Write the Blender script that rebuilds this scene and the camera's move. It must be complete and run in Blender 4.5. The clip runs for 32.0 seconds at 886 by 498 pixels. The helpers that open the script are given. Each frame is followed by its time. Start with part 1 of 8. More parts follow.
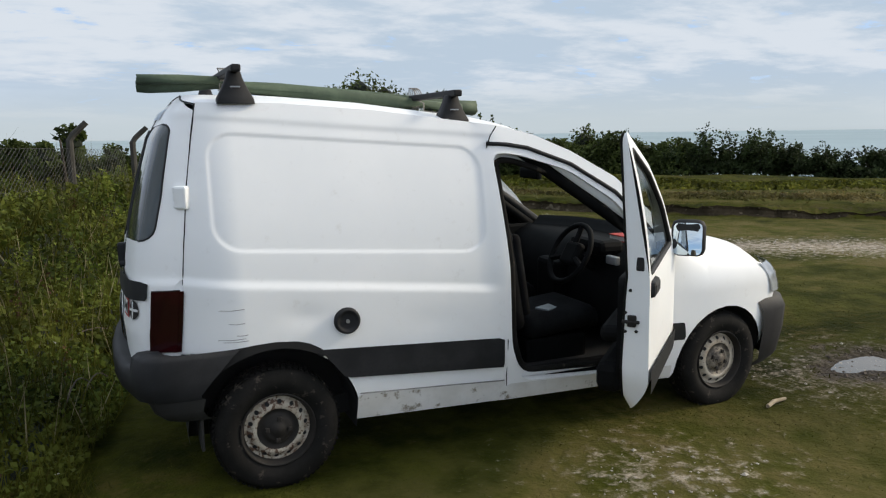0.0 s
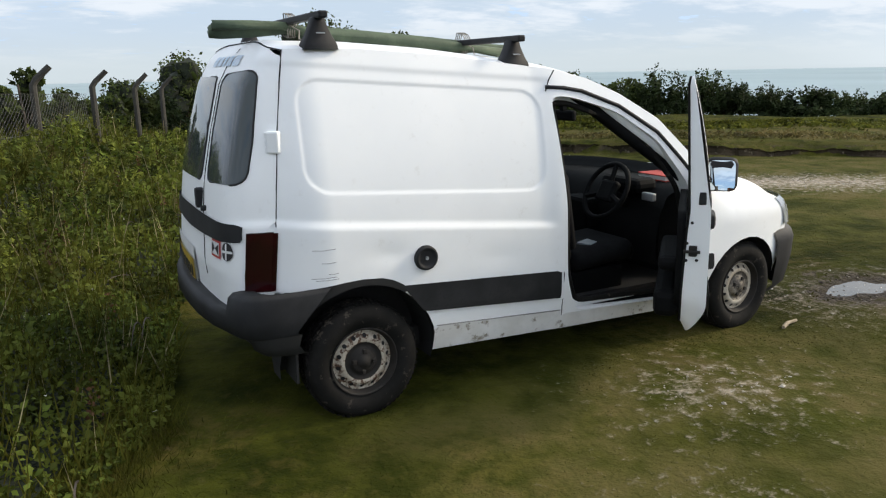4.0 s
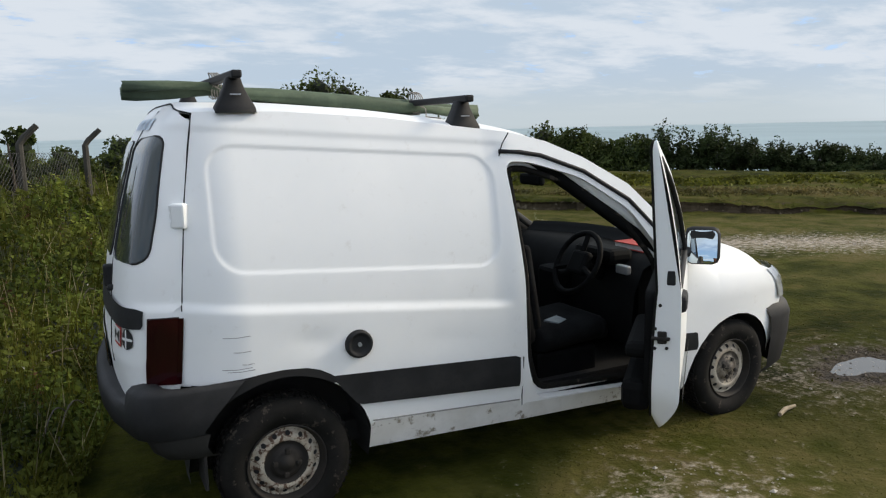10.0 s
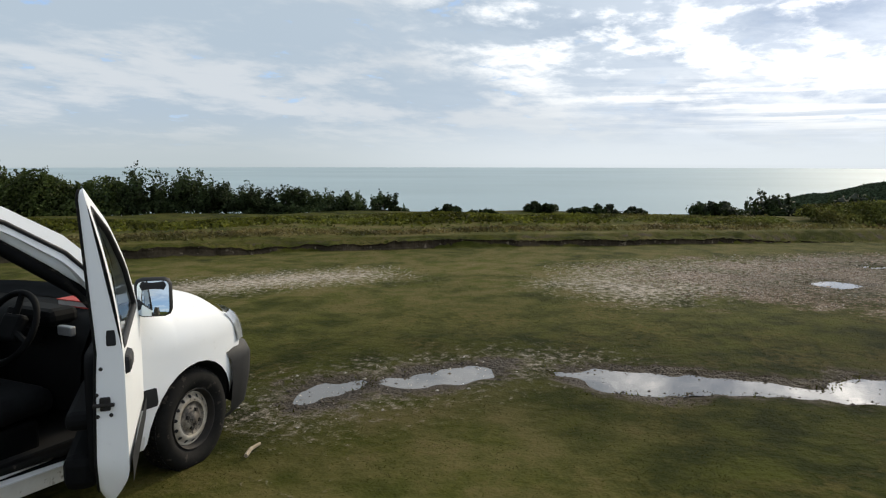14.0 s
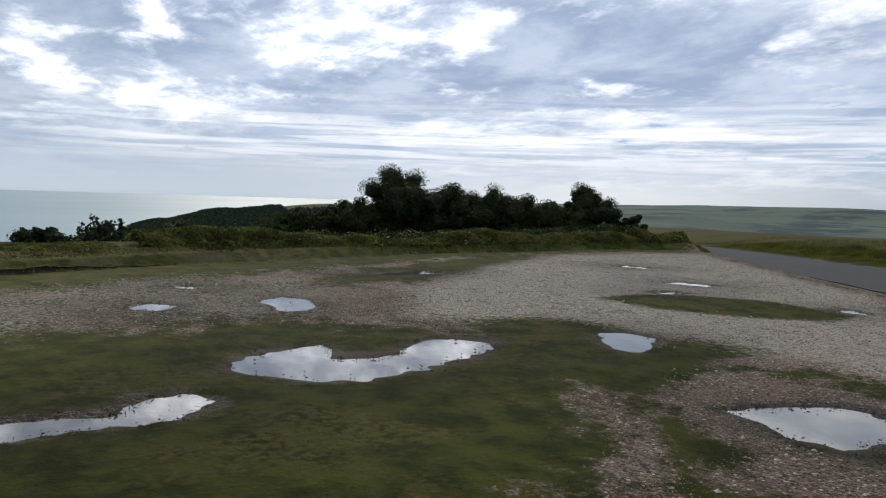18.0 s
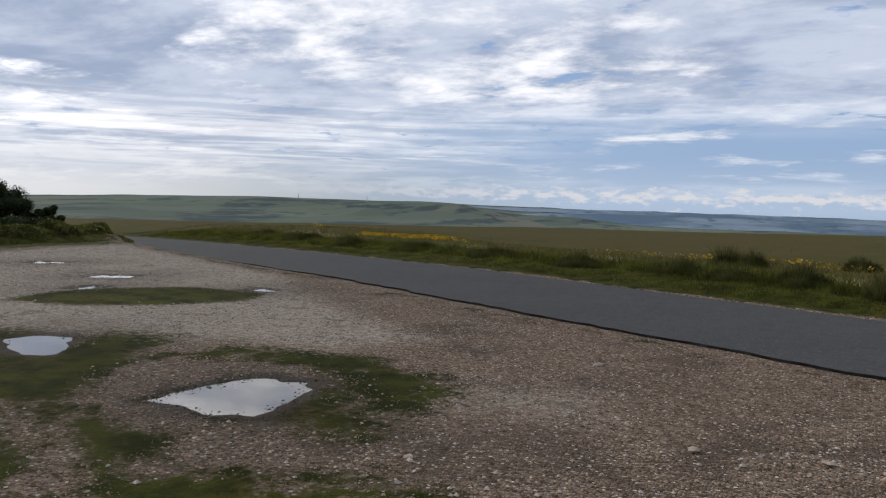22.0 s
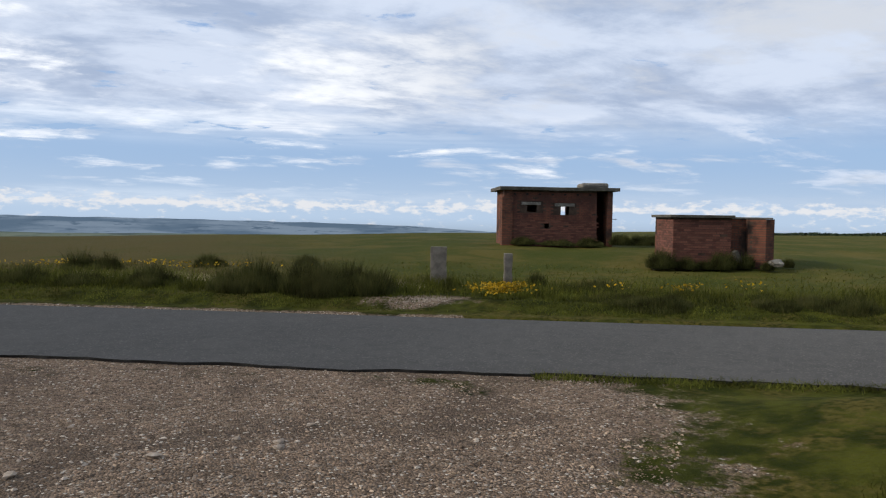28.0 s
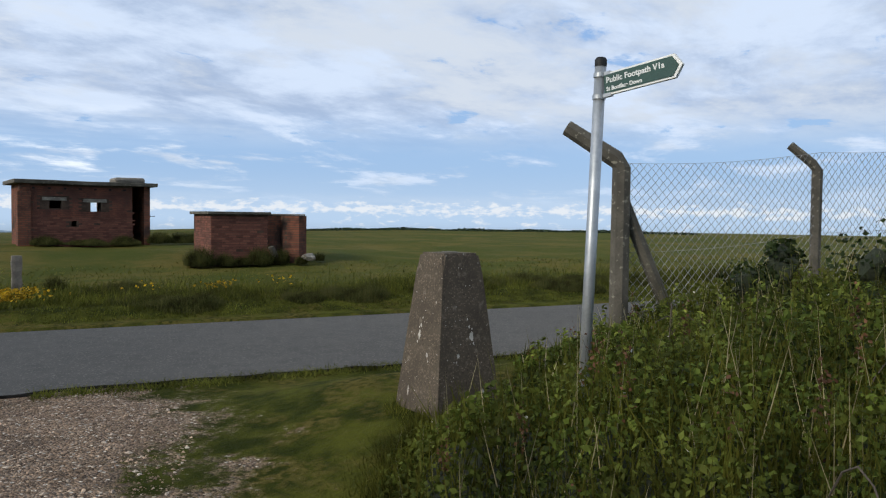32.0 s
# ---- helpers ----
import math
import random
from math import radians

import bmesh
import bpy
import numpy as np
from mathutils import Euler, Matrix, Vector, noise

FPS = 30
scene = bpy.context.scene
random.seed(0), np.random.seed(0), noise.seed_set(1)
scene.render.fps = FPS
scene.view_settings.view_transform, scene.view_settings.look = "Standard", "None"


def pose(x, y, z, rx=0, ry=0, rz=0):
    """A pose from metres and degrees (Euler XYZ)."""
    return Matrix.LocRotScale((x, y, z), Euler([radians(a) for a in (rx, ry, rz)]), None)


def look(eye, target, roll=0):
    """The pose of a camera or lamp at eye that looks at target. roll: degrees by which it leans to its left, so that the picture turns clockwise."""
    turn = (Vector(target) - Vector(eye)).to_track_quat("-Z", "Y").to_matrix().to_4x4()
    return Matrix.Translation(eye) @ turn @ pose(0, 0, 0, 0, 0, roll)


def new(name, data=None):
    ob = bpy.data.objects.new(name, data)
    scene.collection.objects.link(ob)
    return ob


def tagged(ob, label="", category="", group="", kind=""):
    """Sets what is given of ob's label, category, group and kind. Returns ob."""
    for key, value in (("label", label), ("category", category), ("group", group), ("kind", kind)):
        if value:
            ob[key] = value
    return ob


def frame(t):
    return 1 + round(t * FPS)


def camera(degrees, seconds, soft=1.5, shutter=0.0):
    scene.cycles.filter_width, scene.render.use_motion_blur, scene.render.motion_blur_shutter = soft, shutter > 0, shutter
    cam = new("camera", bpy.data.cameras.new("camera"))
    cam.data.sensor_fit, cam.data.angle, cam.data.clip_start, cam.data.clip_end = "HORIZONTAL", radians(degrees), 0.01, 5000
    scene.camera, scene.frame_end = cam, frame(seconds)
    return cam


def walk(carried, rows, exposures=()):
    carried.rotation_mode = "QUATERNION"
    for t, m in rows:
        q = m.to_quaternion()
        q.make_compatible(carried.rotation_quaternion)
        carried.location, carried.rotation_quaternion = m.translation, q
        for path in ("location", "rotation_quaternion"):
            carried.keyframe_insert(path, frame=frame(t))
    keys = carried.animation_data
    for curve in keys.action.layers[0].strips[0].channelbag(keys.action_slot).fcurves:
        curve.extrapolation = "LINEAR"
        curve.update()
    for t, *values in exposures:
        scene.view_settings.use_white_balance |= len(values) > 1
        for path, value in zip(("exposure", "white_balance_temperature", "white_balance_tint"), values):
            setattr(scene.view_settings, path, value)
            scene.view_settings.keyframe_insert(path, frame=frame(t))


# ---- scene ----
cam = camera(60.5, 32.0, soft=1.2)
PATH = [
    (0, (-0.581, -3.446, 1.699), (0.175, -1.621, 1.387), -0.9),
    (0.5, (-0.543, -3.430, 1.692), (0.141, -1.582, 1.354), -0.7),
    (1, (-0.679, -3.352, 1.676), (0.054, -1.526, 1.317), -0.1),
    (1.5, (-0.918, -3.263, 1.696), (-0.024, -1.521, 1.288), -1.5),
    (2, (-1.083, -3.166, 1.715), (-0.165, -1.441, 1.288), -0.4),
    (2.5, (-1.247, -3.053, 1.718), (-0.306, -1.344, 1.278), -1.0),
    (4.5, (-1.293, -3.474, 1.743), (-0.461, -1.718, 1.272), -1.6),
    (5, (-1.163, -3.526, 1.768), (-0.458, -1.709, 1.315), -2.8),
    (5.5, (-1.093, -3.391, 1.730), (-0.425, -1.549, 1.330), -2.9),
    (6, (-0.939, -3.218, 1.742), (-0.174, -1.413, 1.346), -2.7),
    (6.5, (-0.821, -3.186, 1.736), (-0.004, -1.400, 1.358), -1.9),
    (7, (-0.778, -3.153, 1.739), (0.039, -1.364, 1.373), -1.7),
    (7.5, (-0.776, -3.117, 1.726), (0.038, -1.325, 1.375), -1.4),
    (8, (-0.786, -3.092, 1.732), (0.027, -1.299, 1.383), -0.9),
    (8.5, (-0.780, -3.083, 1.730), (0.020, -1.283, 1.385), -1.0),
    (9, (-0.775, -3.099, 1.742), (0.017, -1.295, 1.398), -1.1),
    (9.5, (-0.773, -3.110, 1.751), (0.032, -1.309, 1.418), -1.3),
    (10, (-0.753, -3.117, 1.759), (0.115, -1.345, 1.435), -1.4),
    (10.5, (-0.728, -3.130, 1.765), (0.286, -1.436, 1.446), -0.9),
    (11, (-0.688, -3.152, 1.761), (0.491, -1.564, 1.462), -0.7),
    (11.5, (-0.635, -3.173, 1.764), (0.670, -1.685, 1.481), -0.6),
    (12, (-0.590, -3.195, 1.767), (0.855, -1.837, 1.504), -0.4),
    (12.5, (-0.567, -3.210, 1.770), (0.950, -1.931, 1.520), -0.1),
    (13, (-0.571, -3.184, 1.786), (1.052, -2.040, 1.545), -0.3),
    (13.5, (-0.552, -3.146, 1.777), (1.170, -2.157, 1.538), -0.2),
    (15.5, (-0.514, -3.212, 1.798), (1.399, -2.661, 1.606), 0.5),
    (16, (-0.514, -3.254, 1.818), (1.450, -2.935, 1.623), 0.3),
    (16.5, (-0.450, -3.334, 1.806), (1.540, -3.316, 1.612), -0.0),
    (17, (-0.438, -3.425, 1.794), (1.541, -3.660, 1.617), 0.5),
    (17.5, (-0.413, -3.518, 1.805), (1.528, -3.975, 1.649), 0.5),
    (18, (-0.405, -3.620, 1.805), (1.467, -4.312, 1.667), 1.8),
    (18.5, (-0.420, -3.622, 1.803), (1.285, -4.660, 1.679), 1.9),
    (19, (-0.393, -3.605, 1.801), (1.105, -4.925, 1.675), 1.7),
    (19.5, (-0.374, -3.594, 1.792), (0.992, -5.048, 1.659), 1.3),
    (20, (-0.413, -3.622, 1.797), (0.869, -5.151, 1.658), 1.5),
    (20.5, (-0.443, -3.648, 1.800), (0.769, -5.233, 1.660), 1.6),
    (21, (-0.467, -3.674, 1.806), (0.671, -5.313, 1.666), 1.4),
    (21.5, (-0.482, -3.692, 1.808), (0.560, -5.394, 1.675), 1.3),
    (22, (-0.506, -3.707, 1.809), (0.442, -5.464, 1.684), 1.4),
    (22.5, (-0.515, -3.712, 1.810), (0.350, -5.512, 1.694), 1.6),
    (23, (-0.544, -3.721, 1.818), (0.221, -5.566, 1.712), 1.8),
    (23.5, (-0.573, -3.730, 1.823), (0.068, -5.622, 1.721), 1.9),
    (24, (-0.604, -3.737, 1.825), (-0.088, -5.666, 1.728), 2.2),
    (24.5, (-0.608, -3.737, 1.818), (-0.166, -5.685, 1.728), 2.5),
    (26.5, (-0.871, -3.831, 1.808), (-0.951, -5.828, 1.717), 1.0),
    (27, (-0.870, -3.834, 1.790), (-1.127, -5.815, 1.700), 0.7),
    (27.5, (-0.851, -3.826, 1.792), (-1.271, -5.779, 1.697), 0.5),
    (28, (-0.846, -3.827, 1.795), (-1.427, -5.739, 1.709), 0.9),
    (28.5, (-0.853, -3.836, 1.796), (-1.596, -5.692, 1.722), 1.4),
    (29, (-0.863, -3.844, 1.803), (-1.743, -5.638, 1.738), 1.5),
    (29.5, (-0.868, -3.827, 1.805), (-1.838, -5.575, 1.742), 1.4),
    (30, (-0.898, -3.809, 1.812), (-1.971, -5.496, 1.756), 1.4),
    (30.5, (-0.953, -3.799, 1.804), (-2.159, -5.394, 1.749), 1.5),
    (31, (-1.056, -3.781, 1.810), (-2.378, -5.280, 1.729), 0.6),
    (31.5, (-1.152, -3.764, 1.806), (-2.558, -5.184, 1.715), 0.2),
    (32, (-1.235, -3.755, 1.799), (-2.764, -5.043, 1.721), 0.7),
]
EXPOSURES = [(0.0, 0.38, 6700, 10), (2.5, 0.62, 6750, 10), (4.5, 0.64, 6750, 10), (5.2, 0.64, 6750, 10), (6.5, 0.5, 6750, 10), (9.5, 0.38, 6700, 10), (11.0, 0.44, 6750, 10), (13.0, 0.40, 6800, 9), (16.0, 0.02, 6750, 9), (18.0, -0.12, 6250, 10), (20.0, -0.18, 6350, 11), (22.0, -0.2, 6450, 12), (24.0, -0.12, 6450, 12), (28.0, 0.02, 6450, 10), (32.0, 0.08, 6200, 8)]
walk(cam, [(t, look(eye, target, roll)) for t, eye, target, roll in PATH], EXPOSURES)

# ---- sky and sun ----
SUN_WAY = Vector((0.86, -0.13, 0.48)).normalized()
world = bpy.data.worlds.new("sky")
scene.world = world
world.use_nodes = True
wn, wl = world.node_tree.nodes, world.node_tree.links
wn.clear()


def wnode(kind, **values):
    n = wn.new(kind)
    for key, value in values.items():
        n.inputs[key].default_value = value
    return n


def wmath(op, a, b=None, c=None):
    n = wn.new("ShaderNodeMath")
    n.operation = op
    for k, v in enumerate((a, b, c)):
        if v is None:
            continue
        if isinstance(v, (int, float)):
            n.inputs[k].default_value = v
        else:
            wl.new(v, n.inputs[k])
    return n.outputs[0]


def wmix(fac, a, b):
    n = wn.new("ShaderNodeMix")
    n.data_type = "RGBA"
    for k, v in ((0, fac), (6, a), (7, b)):
        if isinstance(v, (int, float, tuple)):
            n.inputs[k].default_value = v
        else:
            wl.new(v, n.inputs[k])
    return n.outputs[2]


def wsmooth(v, lo, hi, a=0.0, b=1.0):
    n = wn.new("ShaderNodeMapRange")
    n.interpolation_type = "SMOOTHSTEP"
    n.inputs[1].default_value, n.inputs[2].default_value = lo, hi
    n.inputs[3].default_value, n.inputs[4].default_value = a, b
    wl.new(v, n.inputs[0])
    return n.outputs[0]


sky = wn.new("ShaderNodeTexSky")
sky.sky_type = "NISHITA"
sky.sun_disc = False
sky.sun_elevation = math.asin(SUN_WAY.z)
sky.sun_rotation = math.atan2(SUN_WAY.x, SUN_WAY.y)
tc = wn.new("ShaderNodeTexCoord")
sep = wn.new("ShaderNodeSeparateXYZ")
wl.new(tc.outputs["Generated"], sep.inputs[0])
up = wmath("MAXIMUM", sep.outputs[2], 0.0)
flat = wmath("ADD", up, 0.13)
px_, py_ = wmath("DIVIDE", sep.outputs[0], flat), wmath("DIVIDE", sep.outputs[1], flat)
plane = wn.new("ShaderNodeCombineXYZ")
wl.new(px_, plane.inputs[0])
wl.new(py_, plane.inputs[1])


def wnoise(scale, detail, rough, offset, distortion=0.4):
    m = wn.new("ShaderNodeMapping")
    m.inputs["Location"].default_value = offset
    m.inputs["Rotation"].default_value = (0, 0, radians(-18))
    m.inputs["Scale"].default_value = (0.85, 1.1, 1)
    wl.new(plane.outputs[0], m.inputs[0])
    n = wnode("ShaderNodeTexNoise", Scale=scale, Detail=detail, Roughness=rough, Distortion=distortion)
    wl.new(m.outputs[0], n.inputs["Vector"])
    return n.outputs["Fac"]


# the sun's side of the sky, from 0 to 1
dot = wn.new("ShaderNodeVectorMath")
dot.operation = "DOT_PRODUCT"
wl.new(tc.outputs["Generated"], dot.inputs[0])
dot.inputs[1].default_value = SUN_WAY
toward = wmath("MAXIMUM", dot.outputs["Value"], 0.0)
cover = wnoise(0.60, 8, 0.60, (3.1, 1.7, 0), 0.15)
fine = wnoise(3.0, 9, 0.62, (7.4, 2.2, 0), 0.20)
shade = wnoise(1.35, 8, 0.62, (1.3, 9.2, 0), 0.20)
amount = wmath("ADD", wmath("MULTIPLY", cover, 0.50), wmath("ADD", wmath("MULTIPLY", fine, 0.24), wmath("MULTIPLY", shade, 0.26)))


def side_of(way, lo, hi):
    k = wn.new("ShaderNodeVectorMath")
    k.operation = "DOT_PRODUCT"
    wl.new(tc.outputs["Generated"], k.inputs[0])
    k.inputs[1].default_value = way
    return wsmooth(k.outputs["Value"], lo, hi)


landward = side_of((-0.50, -0.866, 0.0), 0.25, 0.75)
seaward = side_of((0.50, 0.866, 0.0), 0.35, 0.95)
# thick cloud is grey-blue, thin cloud is white and blinding round the sun
near_sun = wmath("MULTIPLY", wsmooth(toward, 0.74, 0.98), wsmooth(up, 0.03, 0.15))
lit_side = side_of((0.55, -0.835, 0.0), 0.45, 0.95)
thin_part = wmix(near_sun, wmix(wmath("MAXIMUM", landward, lit_side), (0.66, 0.73, 0.82, 1), wmix(lit_side, (0.82, 0.87, 0.96, 1), (1.50, 1.52, 1.55, 1))), (3.7, 3.62, 3.54, 1))
thick_part = wmix(wsmooth(shade, 0.40, 0.62), (0.50, 0.61, 0.82, 1), (0.84, 0.94, 1.12, 1))
thick_part = wmix(seaward, thick_part, (0.47, 0.58, 0.71, 1))
veil = wsmooth(amount, 0.430, 0.535)
clouds = wmix(wmath("POWER", veil, wmath("SUBTRACT", 1.0, wmath("MULTIPLY", near_sun, 0.55))), thin_part, thick_part)
# long bright streaks low in the sky on the sun's side
sunside = side_of((0.55, -0.835, 0.0), 0.15, 0.70)
low_sky = wn.new("ShaderNodeCombineXYZ")
wl.new(wmath("MULTIPLY", wmath("ARCTAN2", sep.outputs[1], sep.outputs[0]), 1.3), low_sky.inputs[0])
wl.new(wmath("MULTIPLY", sep.outputs[2], 34.0), low_sky.inputs[1])
lines = wnode("ShaderNodeTexNoise", Scale=2.2, Detail=7.0, Roughness=0.62, Distortion=0.3)
wl.new(low_sky.outputs[0], lines.inputs["Vector"])
streaks = wmath("MULTIPLY", wmath("MULTIPLY", wsmooth(up, 0.02, 0.05), wsmooth(up, 0.07, 0.15, 1.0, 0.0)), sunside)
clouds = wmix(wmath("MULTIPLY", streaks, 0.62), clouds, wmix(wsmooth(lines.outputs["Fac"], 0.42, 0.58), (0.66, 0.76, 0.92, 1), (1.50, 1.50, 1.49, 1)))
# blue gaps, mostly in a band low over the land
blue = wmix(wsmooth(up, 0.0, 0.35), (0.48, 0.70, 1.05, 1), (0.36, 0.58, 1.0, 1))
nish = wn.new("ShaderNodeVectorMath")
nish.operation = "SCALE"
nish.inputs[3].default_value = 0.09
wl.new(sky.outputs[0], nish.inputs[0])
clear_sky = wmix(0.8, nish.outputs[0], blue)
band = wmath("MULTIPLY", wmath("MULTIPLY", wsmooth(up, 0.015, 0.035), wsmooth(up, 0.075, 0.15, 1.0, 0.0)), landward)
gap = wmath("ADD", wsmooth(fine, 0.60, 0.70), wmath("MULTIPLY", band, wsmooth(shade, 0.66, 0.50)))
clouds = wmix(wmath("MULTIPLY", wmath("MINIMUM", gap, 1.0), wmath("SUBTRACT", 1.0, near_sun)), clouds, clear_sky)
# heaped clouds low on the horizon over the land
az = wn.new("ShaderNodeCombineXYZ")
wl.new(wmath("ARCTAN2", sep.outputs[1], sep.outputs[0]), az.inputs[0])
wl.new(wmath("MULTIPLY", sep.outputs[2], 2.4), az.inputs[1])
puff = wnode("ShaderNodeTexNoise", Scale=46.0, Detail=8.0, Roughness=0.6)
wl.new(az.outputs[0], puff.inputs["Vector"])
heap = wmath("SUBTRACT", puff.outputs["Fac"], wmath("MULTIPLY", wmath("ABSOLUTE", wmath("SUBTRACT", up, 0.012)), 15.0))
heap = wmath("MULTIPLY", wsmooth(heap, 0.36, 0.55), landward)
low = wmix(wsmooth(toward, 0.55, 0.85), wmix(landward, (0.52, 0.60, 0.66, 1), (0.60, 0.76, 0.97, 1)), wmix(side_of((0.50, 0.866, 0.0), -0.10, 0.45), (1.12, 1.14, 1.15, 1), (0.78, 0.86, 0.95, 1)))
haze = wmix(wsmooth(up, 0.0, 0.07), low, clouds)
haze = wmix(heap, haze, (0.98, 1.0, 1.04, 1))
below = wmix(wsmooth(sep.outputs[2], -0.05, 0.0), (0.20, 0.24, 0.27, 1), haze)
back = wnode("ShaderNodeBackground", Strength=0.80)
wl.new(below, back.inputs[0])
wout = wn.new("ShaderNodeOutputWorld")
wl.new(back.outputs[0], wout.inputs[0])

sun = new("sun", bpy.data.lights.new("sun", "SUN"))
sun.data.energy, sun.data.angle, sun.data.color = 2.3, radians(10), (1.0, 0.88, 0.70)
sun.matrix_world = look(SUN_WAY * 50, (0, 0, 0))

# ---- materials ----
def nodes(m):
    m.use_nodes = True
    t = m.node_tree
    return t.nodes, t.links, t.nodes["Principled BSDF"]


def noise_of(n, l, vector, scale, detail=5.0, rough=0.55, dist=0.0):
    k = n.new("ShaderNodeTexNoise")
    k.inputs["Scale"].default_value, k.inputs["Detail"].default_value = scale, detail
    k.inputs["Roughness"].default_value, k.inputs["Distortion"].default_value = rough, dist
    l.new(vector, k.inputs["Vector"])
    return k.outputs["Fac"]


def ramp_of(n, l, fac, lo, hi):
    k = n.new("ShaderNodeMapRange")
    k.interpolation_type = "SMOOTHSTEP"
    k.inputs[1].default_value, k.inputs[2].default_value = lo, hi
    l.new(fac, k.inputs[0])
    return k.outputs[0]


def mix_of(n, l, fac, a, b, blend="MIX"):
    k = n.new("ShaderNodeMix")
    k.data_type, k.blend_type = "RGBA", blend
    for i, v in ((0, fac), (6, a), (7, b)):
        if isinstance(v, (int, float)):
            k.inputs[i].default_value = v
        elif isinstance(v, tuple):
            k.inputs[i].default_value = (*v, 1)[:4]
        else:
            l.new(v, k.inputs[i])
    return k.outputs[2]


def math_of(n, l, op, a, b=0.0):
    k = n.new("ShaderNodeMath")
    k.operation = op
    for i, v in enumerate((a, b)):
        if isinstance(v, (int, float)):
            k.inputs[i].default_value = v
        else:
            l.new(v, k.inputs[i])
    return k.outputs[0]


def bump_of(n, l, bsdf, height, strength, distance):
    k = n.new("ShaderNodeBump")
    k.inputs["Strength"].default_value, k.inputs["Distance"].default_value = strength, distance
    l.new(height, k.inputs["Height"])
    l.new(k.outputs[0], bsdf.inputs["Normal"])


def surface(name, base, dark=None, rough=0.6, metal=0.0, scale=6.0, grain=60.0, amount=0.6, bump=0.0, rust=None, rust_at=0.6, piece=0.0, lightest=None, spec=0.5):
    """A procedural surface: colour varied at two scales, grain, optional stains and relief."""
    m = bpy.data.materials.new(name)
    n, l, p = nodes(m)
    where = n.new("ShaderNodeTexCoord").outputs["Object"]
    big, small = noise_of(n, l, where, scale), noise_of(n, l, where, grain, 4)
    dark = dark or tuple(c * 0.6 for c in base)
    col = mix_of(n, l, ramp_of(n, l, big, 0.35, 0.68), dark, base)
    col = mix_of(n, l, math_of(n, l, "MULTIPLY", ramp_of(n, l, small, 0.45, 0.75), amount), col, tuple(c * 0.7 for c in dark))
    if lightest:
        spot = noise_of(n, l, where, grain * 0.5, 3)
        col = mix_of(n, l, ramp_of(n, l, spot, 0.60, 0.68), col, lightest)
    if rust:
        spot = noise_of(n, l, where, scale * 2.3, 6, 0.7)
        col = mix_of(n, l, ramp_of(n, l, spot, rust_at, rust_at + 0.07), col, rust)
    if piece:
        info = n.new("ShaderNodeObjectInfo").outputs["Random"]
        k = n.new("ShaderNodeHueSaturation")
        l.new(math_of(n, l, "ADD", math_of(n, l, "MULTIPLY", info, piece), 1 - piece / 2), k.inputs["Value"])
        l.new(col, k.inputs["Color"])
        col = k.outputs[0]
    l.new(col, p.inputs["Base Color"])
    p.inputs["Roughness"].default_value, p.inputs["Metallic"].default_value = rough, metal
    p.inputs["Specular IOR Level"].default_value = spec
    if bump:
        bump_of(n, l, p, math_of(n, l, "ADD", big, math_of(n, l, "MULTIPLY", small, 0.5)), 0.6, bump)
    return m


def foliage(name, a, b, c, rough=0.65, through_light=0.35, spec=0.10):
    """Leaves whose colour changes from leaf to leaf."""
    m = bpy.data.materials.new(name)
    n, l, p = nodes(m)
    rnd = n.new("ShaderNodeNewGeometry").outputs["Random Per Island"]
    where = n.new("ShaderNodeTexCoord").outputs["Object"]
    patch = noise_of(n, l, where, 0.9, 4)
    col = mix_of(n, l, rnd, a, b)
    col = mix_of(n, l, ramp_of(n, l, patch, 0.42, 0.66), col, c)
    tone = n.new("ShaderNodeHueSaturation")
    l.new(math_of(n, l, "ADD", math_of(n, l, "MULTIPLY", ramp_of(n, l, noise_of(n, l, where, 1.7, 5, 0.6), 0.36, 0.64), 1.00), 0.50), tone.inputs["Value"])
    l.new(col, tone.inputs["Color"])
    col = tone.outputs[0]
    l.new(col, p.inputs["Base Color"])
    p.inputs["Roughness"].default_value = rough
    p.inputs["Specular IOR Level"].default_value = spec
    trans = n.new("ShaderNodeBsdfTranslucent")
    l.new(col, trans.inputs[0])
    mixs = n.new("ShaderNodeMixShader")
    mixs.inputs[0].default_value = through_light
    l.new(p.outputs[0], mixs.inputs[1])
    l.new(trans.outputs[0], mixs.inputs[2])
    l.new(mixs.outputs[0], n["Material Output"].inputs[0])
    return m


def glassy(name, tint=(1, 1, 1), alpha=0.12, rough=0.02):
    """A thin pane: mostly seen through, with a clear reflection."""
    m = bpy.data.materials.new(name)
    n, l, p = nodes(m)
    n.remove(p)
    t, g, mixs, f = n.new("ShaderNodeBsdfTransparent"), n.new("ShaderNodeBsdfGlossy"), n.new("ShaderNodeMixShader"), n.new("ShaderNodeLayerWeight")
    t.inputs[0].default_value = (*tint, 1)
    g.inputs["Roughness"].default_value = rough
    f.inputs[0].default_value = 0.5
    gloss = math_of(n, l, "MULTIPLY", math_of(n, l, "POWER", f.outputs["Facing"], 4.0), 0.55)
    l.new(math_of(n, l, "ADD", gloss, alpha), mixs.inputs[0])
    l.new(t.outputs[0], mixs.inputs[1])
    l.new(g.outputs[0], mixs.inputs[2])
    l.new(mixs.outputs[0], n["Material Output"].inputs[0])
    return m


def plain(name, base, rough=0.5, metal=0.0):
    m = bpy.data.materials.new(name)
    n, l, p = nodes(m)
    p.inputs["Base Color"].default_value = (*base, 1)
    p.inputs["Roughness"].default_value, p.inputs["Metallic"].default_value = rough, metal
    return m


